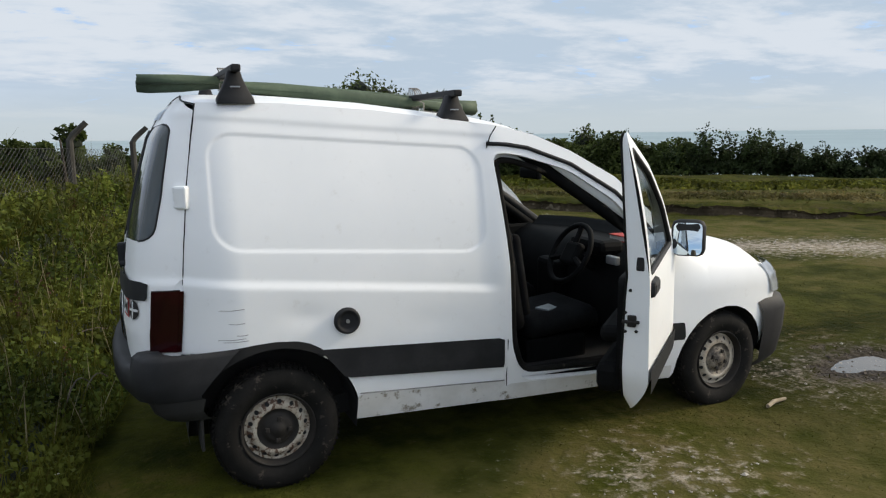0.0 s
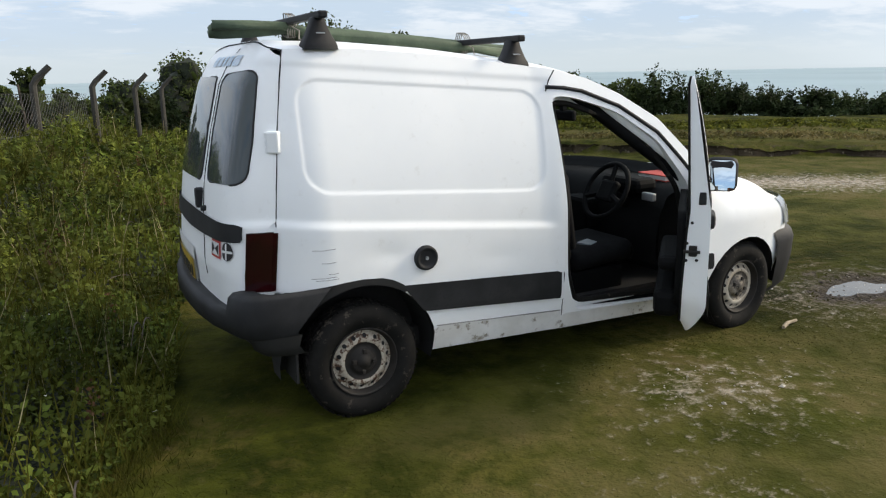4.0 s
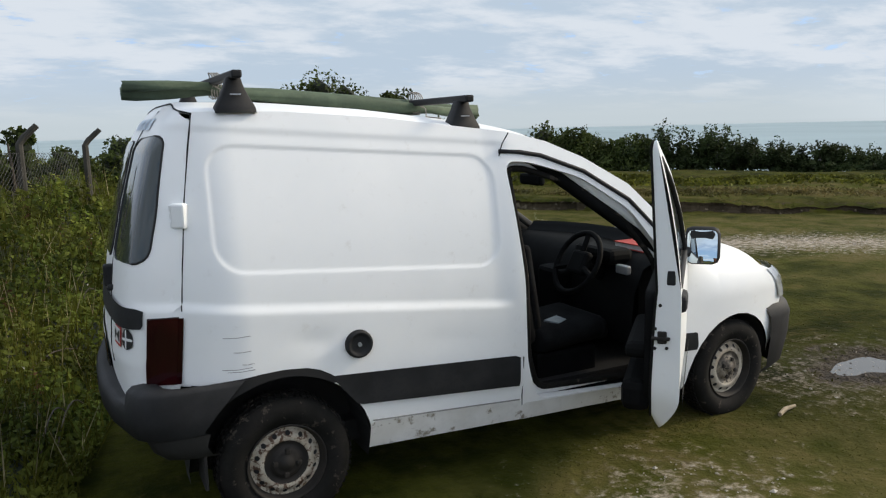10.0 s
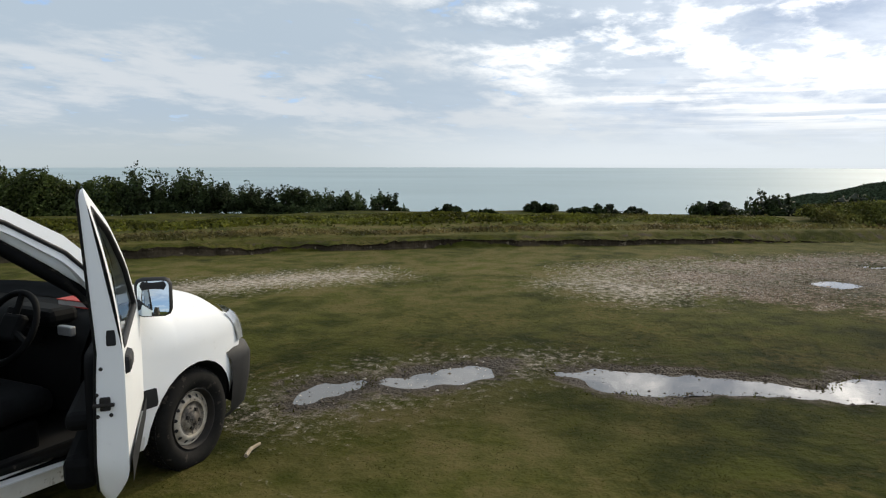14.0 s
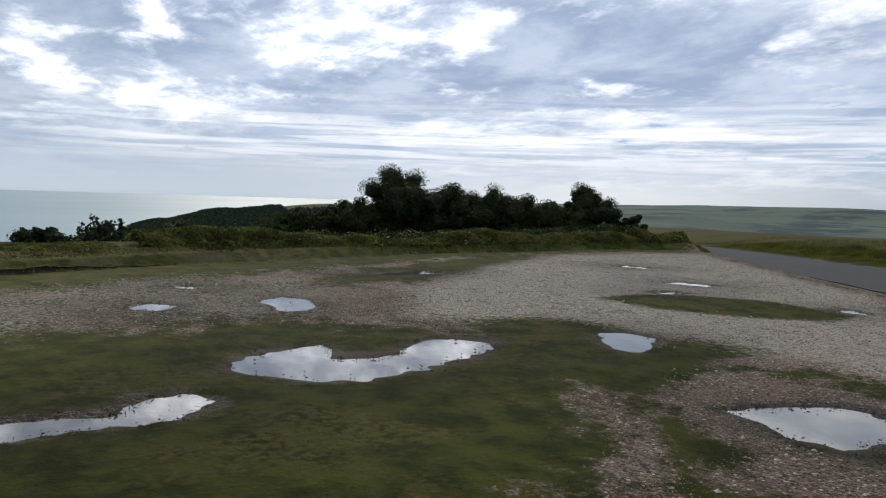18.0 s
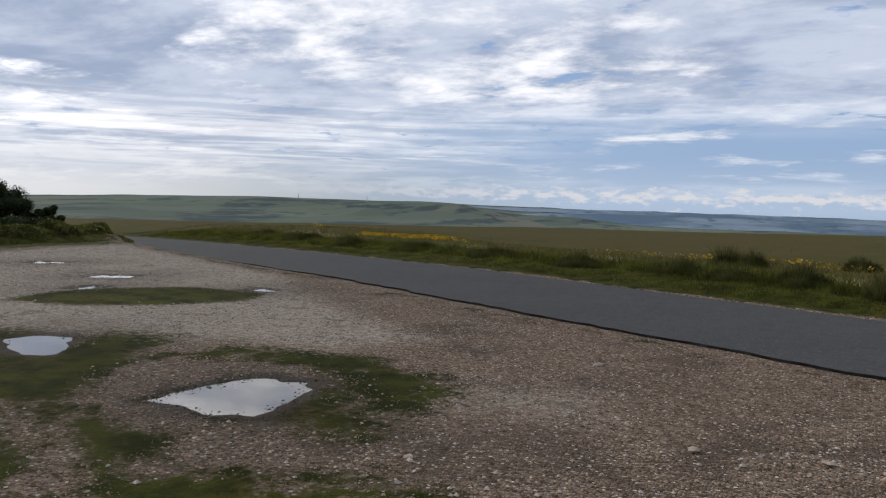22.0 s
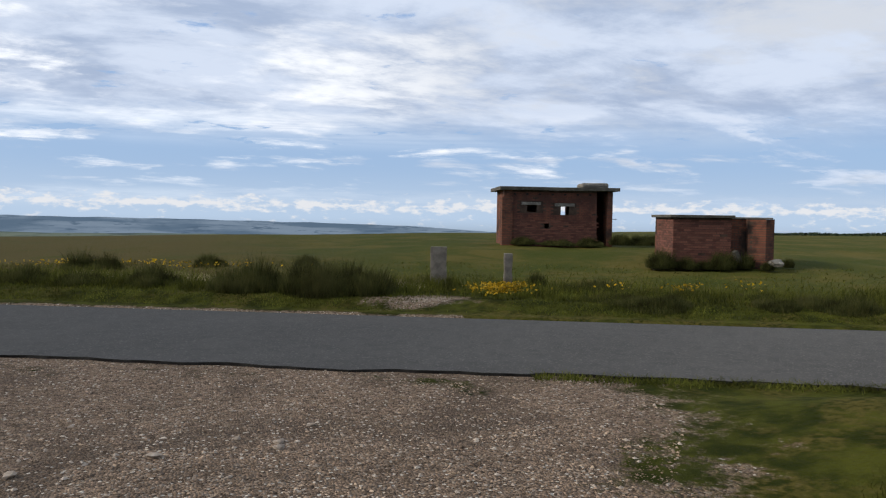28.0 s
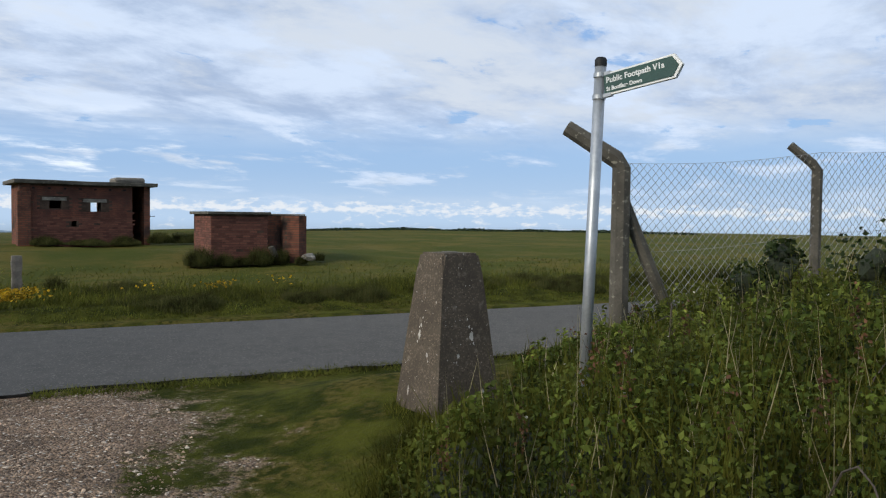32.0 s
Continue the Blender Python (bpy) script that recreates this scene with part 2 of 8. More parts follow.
def ground_material():
    """Turf, bare gravel, chalk grit and mud, laid out by the ground's own masks, with ragged edges."""
    m = bpy.data.materials.new("turf_and_gravel")
    n, l, p = nodes(m)
    where = n.new("ShaderNodeTexCoord").outputs["Object"]

    def mask(name):
        k = n.new("ShaderNodeAttribute")
        k.attribute_name = name
        return k.outputs["Fac"]

    tiny, small, mid, big = (noise_of(n, l, where, s, d, 0.6) for s, d in ((42.0, 4), (11.0, 5), (2.2, 6), (0.22, 5)))
    broad = noise_of(n, l, where, 0.75, 5, 0.6, 0.6)
    green = mix_of(n, l, ramp_of(n, l, mid, 0.36, 0.64), (0.018, 0.023, 0.0030), (0.058, 0.062, 0.0085))
    green = mix_of(n, l, math_of(n, l, "MULTIPLY", ramp_of(n, l, broad, 0.48, 0.62), ramp_of(n, l, small, 0.40, 0.58)), green, (0.080, 0.066, 0.016))
    green = mix_of(n, l, math_of(n, l, "MULTIPLY", ramp_of(n, l, small, 0.58, 0.72), 0.3), green, (0.098, 0.080, 0.026))
    green = mix_of(n, l, math_of(n, l, "MULTIPLY", ramp_of(n, l, tiny, 0.5, 0.7), 0.35), green, (0.024, 0.028, 0.007))
    field = mix_of(n, l, ramp_of(n, l, big, 0.40, 0.62), (0.058, 0.064, 0.013), (0.096, 0.082, 0.021))
    field = mix_of(n, l, math_of(n, l, "MULTIPLY", ramp_of(n, l, broad, 0.42, 0.62), 0.6), field, (0.040, 0.054, 0.010))
    dry = mix_of(n, l, ramp_of(n, l, mid, 0.35, 0.65), (0.070, 0.076, 0.012), (0.135, 0.108, 0.042))
    green = mix_of(n, l, math_of(n, l, "MULTIPLY", mask("dry"), ramp_of(n, l, broad, 0.30, 0.55)), green, dry)
    field = mix_of(n, l, math_of(n, l, "MULTIPLY", mask("heath"), ramp_of(n, l, big, 0.25, 0.50)), field, (0.080, 0.064, 0.020))
    green = mix_of(n, l, mask("field"), green, field)
    # far fields and woods: patches parted by hedges, with haze painted into their colours
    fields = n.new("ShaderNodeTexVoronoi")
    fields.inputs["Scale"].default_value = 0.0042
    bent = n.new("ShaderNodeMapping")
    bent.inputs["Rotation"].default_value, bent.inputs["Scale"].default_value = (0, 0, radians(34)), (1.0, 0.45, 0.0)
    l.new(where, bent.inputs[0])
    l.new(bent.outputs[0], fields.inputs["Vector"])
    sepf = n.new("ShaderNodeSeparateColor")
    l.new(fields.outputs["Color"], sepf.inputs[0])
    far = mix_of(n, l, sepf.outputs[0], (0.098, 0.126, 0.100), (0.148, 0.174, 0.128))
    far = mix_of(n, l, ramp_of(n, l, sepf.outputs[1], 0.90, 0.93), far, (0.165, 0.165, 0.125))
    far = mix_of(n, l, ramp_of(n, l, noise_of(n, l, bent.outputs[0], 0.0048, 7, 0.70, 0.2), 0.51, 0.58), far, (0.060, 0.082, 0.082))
    # stones of the bare ground
    cells = n.new("ShaderNodeTexVoronoi")
    cells.inputs["Scale"].default_value = 42.0
    l.new(where, cells.inputs["Vector"])
    coarse = n.new("ShaderNodeTexVoronoi")
    coarse.inputs["Scale"].default_value = 22.0
    l.new(where, coarse.inputs["Vector"])
    sepc = n.new("ShaderNodeSeparateColor")
    l.new(cells.outputs["Color"], sepc.inputs[0])
    sepk = n.new("ShaderNodeSeparateColor")
    l.new(coarse.outputs["Color"], sepk.inputs[0])
    # single pale flints among the grit, bunched here and there
    flint = math_of(n, l, "MULTIPLY", ramp_of(n, l, math_of(n, l, "ADD", sepk.outputs[0], math_of(n, l, "MULTIPLY", mid, 0.6)), 0.97, 1.03), math_of(n, l, "SUBTRACT", 1.0, ramp_of(n, l, coarse.outputs["Distance"], 0.26, 0.34)))
    grit = mix_of(n, l, sepc.outputs[0], (0.060, 0.041, 0.028), (0.355, 0.252, 0.176))
    grit = mix_of(n, l, ramp_of(n, l, sepc.outputs[1], 0.84, 0.94), grit, (0.33, 0.265, 0.205))
    grit = mix_of(n, l, ramp_of(n, l, broad, 0.36, 0.54), mix_of(n, l, 0.65, grit, (0.085, 0.061, 0.044)), grit)
    grit = mix_of(n, l, math_of(n, l, "MULTIPLY", ramp_of(n, l, small, 0.52, 0.66), 0.45), grit, (0.075, 0.054, 0.038))
    grit = mix_of(n, l, flint, grit, (0.60, 0.54, 0.46))
    chalk = mix_of(n, l, ramp_of(n, l, small, 0.36, 0.60), (0.310, 0.248, 0.190), (0.510, 0.435, 0.350))
    chalk = mix_of(n, l, math_of(n, l, "MULTIPLY", ramp_of(n, l, noise_of(n, l, where, 26.0, 4, 0.6), 0.52, 0.60), ramp_of(n, l, mid, 0.42, 0.58)), chalk, (0.54, 0.50, 0.44))
    chalk = mix_of(n, l, math_of(n, l, "MULTIPLY", flint, 0.9), chalk, (0.66, 0.63, 0.57))
    chalk = mix_of(n, l, math_of(n, l, "MULTIPLY", ramp_of(n, l, sepc.outputs[2], 0.55, 0.80), 0.45), chalk, (0.140, 0.108, 0.080))
    chalk = mix_of(n, l, math_of(n, l, "MULTIPLY", ramp_of(n, l, mid, 0.52, 0.66), ramp_of(n, l, tiny, 0.42, 0.58)), chalk, (0.085, 0.070, 0.034))
    mud = mix_of(n, l, mid, (0.045, 0.034, 0.024), (0.085, 0.066, 0.046))
    ragged = math_of(n, l, "SUBTRACT", math_of(n, l, "ADD", math_of(n, l, "MULTIPLY", broad, 0.45), math_of(n, l, "ADD", math_of(n, l, "MULTIPLY", mid, 0.30), math_of(n, l, "MULTIPLY", small, 0.25))), 0.5)

    def edge(name, reach=1.6, soft=0.10, rag=None):
        v = math_of(n, l, "ADD", mask(name), math_of(n, l, "MULTIPLY", rag or ragged, reach))
        return ramp_of(n, l, v, 0.5 - soft, 0.5 + soft)

    crumbs = math_of(n, l, "SUBTRACT", math_of(n, l, "ADD", math_of(n, l, "MULTIPLY", small, 0.6), math_of(n, l, "MULTIPLY", tiny, 0.4)), 0.5)
    g_gravel, g_chalk, g_mud = edge("gravel", 3.0, 0.16), edge("chalk", 1.7, 0.24, crumbs), edge("mud", 2.2, 0.2)
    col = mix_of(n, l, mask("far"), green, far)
    col = mix_of(n, l, g_gravel, col, grit)
    col = mix_of(n, l, g_chalk, col, chalk)
    col = mix_of(n, l, g_mud, col, mud)
    # darker round the puddles: damp soil, and backlit shade painted into the ground
    dim = n.new("ShaderNodeHueSaturation")
    l.new(math_of(n, l, "SUBTRACT", 1.0, math_of(n, l, "MULTIPLY", mask("damp_shade"), 0.30)), dim.inputs["Value"])
    l.new(col, dim.inputs["Color"])
    l.new(dim.outputs[0], p.inputs["Base Color"])
    wet = math_of(n, l, "SUBTRACT", 0.92, math_of(n, l, "MULTIPLY", g_mud, 0.18))
    l.new(wet, p.inputs["Roughness"])
    l.new(math_of(n, l, "ADD", 0.04, math_of(n, l, "MULTIPLY", g_gravel, 0.12)), p.inputs["Specular IOR Level"])
    p.inputs["Diffuse Roughness"].default_value = 0.5
    high = math_of(n, l, "ADD", math_of(n, l, "MULTIPLY", tiny, 0.35), small)
    pebble = math_of(n, l, "MULTIPLY", cells.outputs["Distance"], -1.8)
    both = mix_of(n, l, g_gravel, high, pebble)
    bump_of(n, l, p, both, 0.75, 0.04)
    return m


def tarmac_material():
    m = bpy.data.materials.new("worn_tarmac")
    n, l, p = nodes(m)
    where = n.new("ShaderNodeTexCoord").outputs["Object"]
    chips = n.new("ShaderNodeTexVoronoi")
    chips.inputs["Scale"].default_value = 55.0
    l.new(where, chips.inputs["Vector"])
    sepc = n.new("ShaderNodeSeparateColor")
    l.new(chips.outputs["Color"], sepc.inputs[0])
    big, mid = noise_of(n, l, where, 0.5), noise_of(n, l, where, 4.0)
    col = mix_of(n, l, big, (0.058, 0.057, 0.056), (0.086, 0.084, 0.081))
    col = mix_of(n, l, math_of(n, l, "MULTIPLY", ramp_of(n, l, mid, 0.4, 0.7), 0.35), col, (0.038, 0.039, 0.040))
    col = mix_of(n, l, ramp_of(n, l, sepc.outputs[0], 0.88, 0.96), col, (0.12, 0.116, 0.108))
    l.new(col, p.inputs["Base Color"])
    p.inputs["Roughness"].default_value = 0.88
    p.inputs["Specular IOR Level"].default_value = 0.12
    p.inputs["Diffuse Roughness"].default_value = 1.0
    bump_of(n, l, p, chips.outputs["Distance"], 0.5, 0.008)
    return m


def water_material(name, deep, ripple, scale, rough=0.02):
    m = bpy.data.materials.new(name)
    n, l, p = nodes(m)
    where = n.new("ShaderNodeTexCoord").outputs["Object"]
    wave = noise_of(n, l, where, scale, 5)
    patch = noise_of(n, l, where, scale * 0.08, 4)
    l.new(mix_of(n, l, patch, deep, tuple(c * 1.5 for c in deep)), p.inputs["Base Color"])
    p.inputs["Roughness"].default_value, p.inputs["IOR"].default_value = rough, 1.33
    bump_of(n, l, p, wave, ripple, 0.02)
    return m


def paint_material():
    """White van paint, dull with grime that gathers along the lower body."""
    m = bpy.data.materials.new("white_van_paint")
    n, l, p = nodes(m)
    where = n.new("ShaderNodeTexCoord").outputs["Object"]
    big, streak = noise_of(n, l, where, 1.3, 4), noise_of(n, l, where, 14.0, 6, 0.7)
    col = mix_of(n, l, ramp_of(n, l, big, 0.35, 0.7), (0.82, 0.84, 0.84), (0.88, 0.89, 0.88))
    col = mix_of(n, l, math_of(n, l, "MULTIPLY", ramp_of(n, l, streak, 0.58, 0.78), 0.25), col, (0.48, 0.45, 0.40))
    l.new(col, p.inputs["Base Color"])
    p.inputs["Roughness"].default_value = 0.42
    p.inputs["Coat Weight"].default_value, p.inputs["Coat Roughness"].default_value = 0.15, 0.20
    bump_of(n, l, p, big, 0.05, 0.01)
    return m


GROUND, TARMAC = ground_material(), tarmac_material()
SEA = water_material("grey_green_sea", (0.225, 0.286, 0.308), 0.0, 0.02, 0.5)
SEA.node_tree.nodes["Principled BSDF"].inputs["Specular IOR Level"].default_value = 0.06
PUDDLE = water_material("still_water", (0.075, 0.066, 0.054), 0.02, 5.0, 0.008)
PUDDLE.node_tree.nodes["Principled BSDF"].inputs["Specular IOR Level"].default_value = 1.0
PUDDLE.node_tree.nodes["Principled BSDF"].inputs["IOR"].default_value = 1.45
PAINT = paint_material()
SILL_PAINT = surface("scuffed_sill_paint", (0.80, 0.80, 0.78), (0.66, 0.65, 0.61), 0.5, 0, 3, 30, 0.18, rust=(0.26, 0.23, 0.18), rust_at=0.56)
BLACK_TRIM = surface("weathered_black_plastic", (0.024, 0.0248, 0.026), (0.014, 0.0145, 0.0155), 0.62, 0, 5, 80, 0.4, 0.001, spec=0.22)
# cabin charcoal and seat grey have the cabin's dimness put into their colour
CABIN = surface("dimmed_charcoal_plastic", (0.0055, 0.006, 0.0065), (0.003, 0.0033, 0.0036), 0.75, 0, 6, 90, 0.4, spec=0.12)
CLOTH = surface("dimmed_grey_cloth", (0.010, 0.011, 0.012), (0.006, 0.006, 0.007), 0.95, 0, 9, 160, 0.6, 0.002, spec=0.12)
CAVITY = plain("dark_underbody", (0.012, 0.012, 0.012), 0.9)
RUBBER = surface("dusty_tyre_rubber", (0.015, 0.014, 0.013), (0.008, 0.008, 0.007), 0.85, 0, 7, 70, 0.4, 0.002, rust=(0.055, 0.047, 0.038), rust_at=0.58, spec=0.15)
RIM = surface("rusty_cream_wheel", (0.50, 0.46, 0.38), (0.36, 0.31, 0.24), 0.6, 0.1, 16, 90, 0.5, 0.001, rust=(0.085, 0.042, 0.022), rust_at=0.50)
HUB = surface("dirty_hub_black", (0.016, 0.013, 0.010), None, 0.8, 0, 20, 90)
LAMP_RED = surface("dark_red_lamp_lens", (0.040, 0.004, 0.006), (0.016, 0.003, 0.004), 0.12, 0, 3.5, 40, 0.2)
LAMP_CLEAR = surface("clear_lamp_lens", (0.42, 0.45, 0.48), (0.24, 0.26, 0.28), 0.10, 0.3, 9, 40, 0.2)
GLASS = glassy("window_glass", (0.86, 0.90, 0.88), 0.03)
TINTED = plain("dark_rear_glass", (0.024, 0.038, 0.042), 0.04)
TINTED.node_tree.nodes["Principled BSDF"].inputs["Specular IOR Level"].default_value = 0.55
MIRROR = plain("mirror_glass", (0.54, 0.63, 0.68), 0.02, 1.0)
STEEL = surface("galvanised_steel", (0.44, 0.46, 0.48), (0.34, 0.36, 0.38), 0.45, 0.7, 8, 60, 0.3)
TARP = surface("green_canvas", (0.085, 0.120, 0.072), (0.050, 0.075, 0.045), 0.75, 0, 7, 60, 0.3, 0.004)
BRICK = surface("weathered_red_brick", (0.225, 0.078, 0.048), (0.105, 0.042, 0.030), 0.95, 0, 2.0, 22, 0.5, 0.006, rust=(0.055, 0.042, 0.036), rust_at=0.60, piece=0.75)
MORTAR = surface("grey_mortar", (0.095, 0.066, 0.050), (0.048, 0.034, 0.027), 0.95, 0, 3, 40, spec=0.1)
POST_GREY = surface("weathered_post", (0.060, 0.056, 0.046), (0.032, 0.030, 0.025), 0.92, 0, 3.0, 38, 0.6, 0.006)
DARK_CONCRETE = surface("sooty_concrete", (0.110, 0.100, 0.080), (0.055, 0.050, 0.040), 0.92, 0, 3.0, 38, 0.6, 0.006, lightest=(0.19, 0.18, 0.14))
CONCRETE = surface("lichened_concrete", (0.24, 0.22, 0.185), (0.145, 0.130, 0.110), 0.92, 0, 3.0, 38, 0.6, 0.006, lightest=(0.40, 0.38, 0.31))


def aggregate_material():
    """Concrete whose skin has worn off the stones in it."""
    m = bpy.data.materials.new("aggregate_concrete")
    n, l, p = nodes(m)
    where = n.new("ShaderNodeTexCoord").outputs["Object"]
    cells = n.new("ShaderNodeTexVoronoi")
    cells.inputs["Scale"].default_value = 62.0
    l.new(where, cells.inputs["Vector"])
    sepc = n.new("ShaderNodeSeparateColor")
    l.new(cells.outputs["Color"], sepc.inputs[0])
    big, mid = noise_of(n, l, where, 3.2, 6, 0.62), noise_of(n, l, where, 14.0, 5, 0.6)
    col = mix_of(n, l, sepc.outputs[0], (0.050, 0.040, 0.030), (0.185, 0.150, 0.110))
    col = mix_of(n, l, ramp_of(n, l, cells.outputs["Distance"], 0.30, 0.50), col, (0.085, 0.070, 0.054))
    col = mix_of(n, l, math_of(n, l, "MULTIPLY", ramp_of(n, l, big, 0.44, 0.62), 0.60), col, (0.058, 0.047, 0.037))
    col = mix_of(n, l, math_of(n, l, "MULTIPLY", ramp_of(n, l, mid, 0.56, 0.70), 0.45), col, (0.235, 0.205, 0.160))
    fleck = math_of(n, l, "MULTIPLY", ramp_of(n, l, sepc.outputs[1], 0.955, 0.970), math_of(n, l, "SUBTRACT", 1.0, ramp_of(n, l, cells.outputs["Distance"], 0.22, 0.32)))
    col = mix_of(n, l, fleck, col, (0.50, 0.48, 0.43))
    l.new(col, p.inputs["Base Color"])
    p.inputs["Roughness"].default_value = 0.92
    p.inputs["Specular IOR Level"].default_value = 0.15
    bump_of(n, l, p, math_of(n, l, "SUBTRACT", mid, math_of(n, l, "MULTIPLY", cells.outputs["Distance"], 0.5)), 0.45, 0.006)
    return m


PILLAR = aggregate_material()
OLD_WOOD = surface("silvered_timber", (0.21, 0.185, 0.155), (0.115, 0.10, 0.083), 0.9, 0, 6, 60, 0.6, 0.006)
SIGN_GREEN = surface("dark_green_sign_face", (0.018, 0.060, 0.046), (0.014, 0.048, 0.038), 0.4, 0, 4, 30, 0.2)
WHITE = surface("white_enamel", (0.72, 0.73, 0.72), (0.62, 0.63, 0.62), 0.5, 0, 5, 30, 0.2)
BLACK = plain("black_print", (0.02, 0.02, 0.022), 0.5)
RED = plain("red_print", (0.42, 0.035, 0.030), 0.5)
YELLOW = surface("yellow_plate", (0.55, 0.38, 0.045), (0.42, 0.28, 0.03), 0.45, 0, 8, 40, 0.3)

# ---- helpers for meshes ----
def obj(name, bm, material, parent=None, label="", smooth=False):
    me = bpy.data.meshes.new(name)
    bm.normal_update()
    if smooth:
        for f in bm.faces:
            f.smooth = True
    bm.to_mesh(me)
    bm.free()
    for k in material if isinstance(material, (list, tuple)) else (material,):
        me.materials.append(k)
    ob = new(name, me)
    if parent is not None:
        ob.parent = parent
    if label:
        ob["label"] = label
    return ob


def part(name, bm, material, parent, label="", smooth=False):
    return obj(name, bm, material, parent, label, smooth)


def empty(name, m=None):
    ob = new(name)
    ob.empty_display_size = 0.2
    if m is not None:
        ob.matrix_world = m
    return ob


def raw(name, verts, faces, material, parent=None, smooth=False):
    me = bpy.data.meshes.new(name)
    me.from_pydata(verts, [], faces)
    me.materials.append(material)
    if smooth:
        me.polygons.foreach_set("use_smooth", [True] * len(me.polygons))
    ob = new(name, me)
    if parent is not None:
        ob.parent = parent
    return ob


def box(bm, lo, hi, m=None, bevel=0.0):
    lo, hi = Vector(lo), Vector(hi)
    out = bmesh.ops.create_cube(bm, size=1.0)["verts"]
    t = Matrix.Translation((lo + hi) / 2) @ Matrix.Diagonal((*(hi - lo), 1))
    bmesh.ops.transform(bm, matrix=(m @ t) if m is not None else t, verts=out)
    if bevel:
        edges = list({e for v in out for e in v.link_edges})
        bmesh.ops.bevel(bm, geom=edges, offset=bevel, segments=2, profile=0.5, affect="EDGES")
    return bm


def tube(bm, points, radius, sides=8, cap=True):
    """A round bar along points; radius may be one number or one for each point."""
    points = [Vector(p) for p in points]
    radii = radius if isinstance(radius, (list, tuple)) else [radius] * len(points)
    rings, side = [], None
    for i, p in enumerate(points):
        way = (points[min(i + 1, len(points) - 1)] - points[max(i - 1, 0)]).normalized()
        if side is None:
            side = way.orthogonal().normalized()
        side = (side - way * side.dot(way)).normalized()
        other = way.cross(side)
        rings.append([bm.verts.new(p + radii[i] * (math.cos(a) * side + math.sin(a) * other)) for a in (2 * math.pi * k / sides for k in range(sides))])
    for a, b in zip(rings, rings[1:]):
        for k in range(sides):
            bm.faces.new((a[k], a[(k + 1) % sides], b[(k + 1) % sides], b[k]))
    if cap:
        bm.faces.new(rings[0][::-1])
        bm.faces.new(rings[-1])
    return bm


def lathe(bm, profile, axis="y", sides=48):
    """Turns a profile of (radius, along) about an axis; closed at radius 0."""
    rings = []
    for r, h in profile:
        ring = []
        for k in range(sides):
            a = 2 * math.pi * k / sides
            c, s = r * math.cos(a), r * math.sin(a)
            ring.append(bm.verts.new((c, h, s) if axis == "y" else (c, s, h)))
        rings.append(ring)
    for a, b in zip(rings, rings[1:]):
        for k in range(sides):
            bm.faces.new((a[k], a[(k + 1) % sides], b[(k + 1) % sides], b[k]))
    bmesh.ops.recalc_face_normals(bm, faces=bm.faces)
    return bm


def lerp_table(v, table):
    return np.interp(v, [a for a, _ in table], [b for _, b in table])


# ---- the lie of the land ----
CENTRE = np.array((-0.6, -3.3))
ROAD_WAY, ROAD_SIDE = np.array((0.920, -0.392)), np.array((-0.392, -0.920))
ROAD_START = np.array((-1.0, -13.05))
ROAD_WIDTH = 5.15
RADII = (0, 22, 30, 45, 75, 120, 200, 400, 650, 1000, 2000, 3000, 3800, 4500, 4950)
LAND = {
    -180: (0, 0, 0.1, 0.3, 0.6, 0.2, -3, -15, -30, -45, -70, -80, -80, -80, -80),
    -140: (0, 0, 0.3, 0.5, 0.65, 0.2, -3, -15, -30, -45, -70, -80, -80, -80, -80),
    -125: (0, 0, 0.55, 0.6, 0.45, 0.0, -3, -15, -30, -45, -70, -90, -110, -120, -125),
    -110: (0, 0, 0.55, 0.6, 0.15, -0.8, -4, -18, -35, -50, -75, -90, -110, -120, -125),
    -95: (0, 0, 0.25, 0.3, -0.30, -1.5, -6, -22, -40, -60, -85, -95, -110, -120, -125),
    -77: (0, 0, -0.1, -0.3, -0.75, -2.0, -7, -25, -45, -65, -95, -100, -105, -115, -125),
    -69: (0, 0, -0.1, -0.3, -0.80, -2.0, -7, -25, -45, -65, -95, -100, -78, -60, -14),
    -62: (0, 0, 0, -0.2, -0.85, -2.2, -7, -25, -45, -65, -90, -78, -5, -30, -10),
    -48: (0, 0, 0, -0.2, -0.85, -2.2, -7, -25, -45, -65, -85, -55, 4, -20, -20),
    -36: (0, 0, 0, -0.2, -0.6, -2.0, -6, -22, -40, -60, -70, -40, -10, -14, -20),
    -22: (0, 0, -0.1, -0.3, -0.8, -2.0, -0.6, -16, -30, -30, -50, -50, -30, -30, -30),
    -12: (0, 0, -0.5, -1.5, -2.5, -3.5, -1.0, -30, -60, -60, -60, -60, -60, -60, -60),
    -4: (0, 0, -0.8, -2.5, -4, -5, -3.5, -36, -60, -60, -60, -60, -60, -60, -60),
    0: (0, 0, -0.9, -3, -5, -7.5, -6.4, -40, -60, -60, -60, -60, -60, -60, -60),
    6: (0, 0, -1.2, -4, -8, -13, -13.0, -50, -60, -60, -60, -60, -60, -60, -60),
    12: (0, 0, -0.6, -4, -14, -30, -55, -60, -60, -60, -60, -60, -60, -60, -60),
    60: (0, 0, -0.6, -4, -14, -30, -55, -60, -60, -60, -60, -60, -60, -60, -60),
    110: (0, 0, -0.3, -2, -10, -24, -50, -60, -60, -60, -60, -60, -60, -60, -60),
    150: (0, 0, 0, 0, -0.5, -2, -6, -15, -30, -45, -70, -80, -80, -80, -80),
    180: (0, 0, 0.1, 0.3, 0.6, 0.2, -3, -15, -30, -45, -70, -80, -80, -80, -80),
}
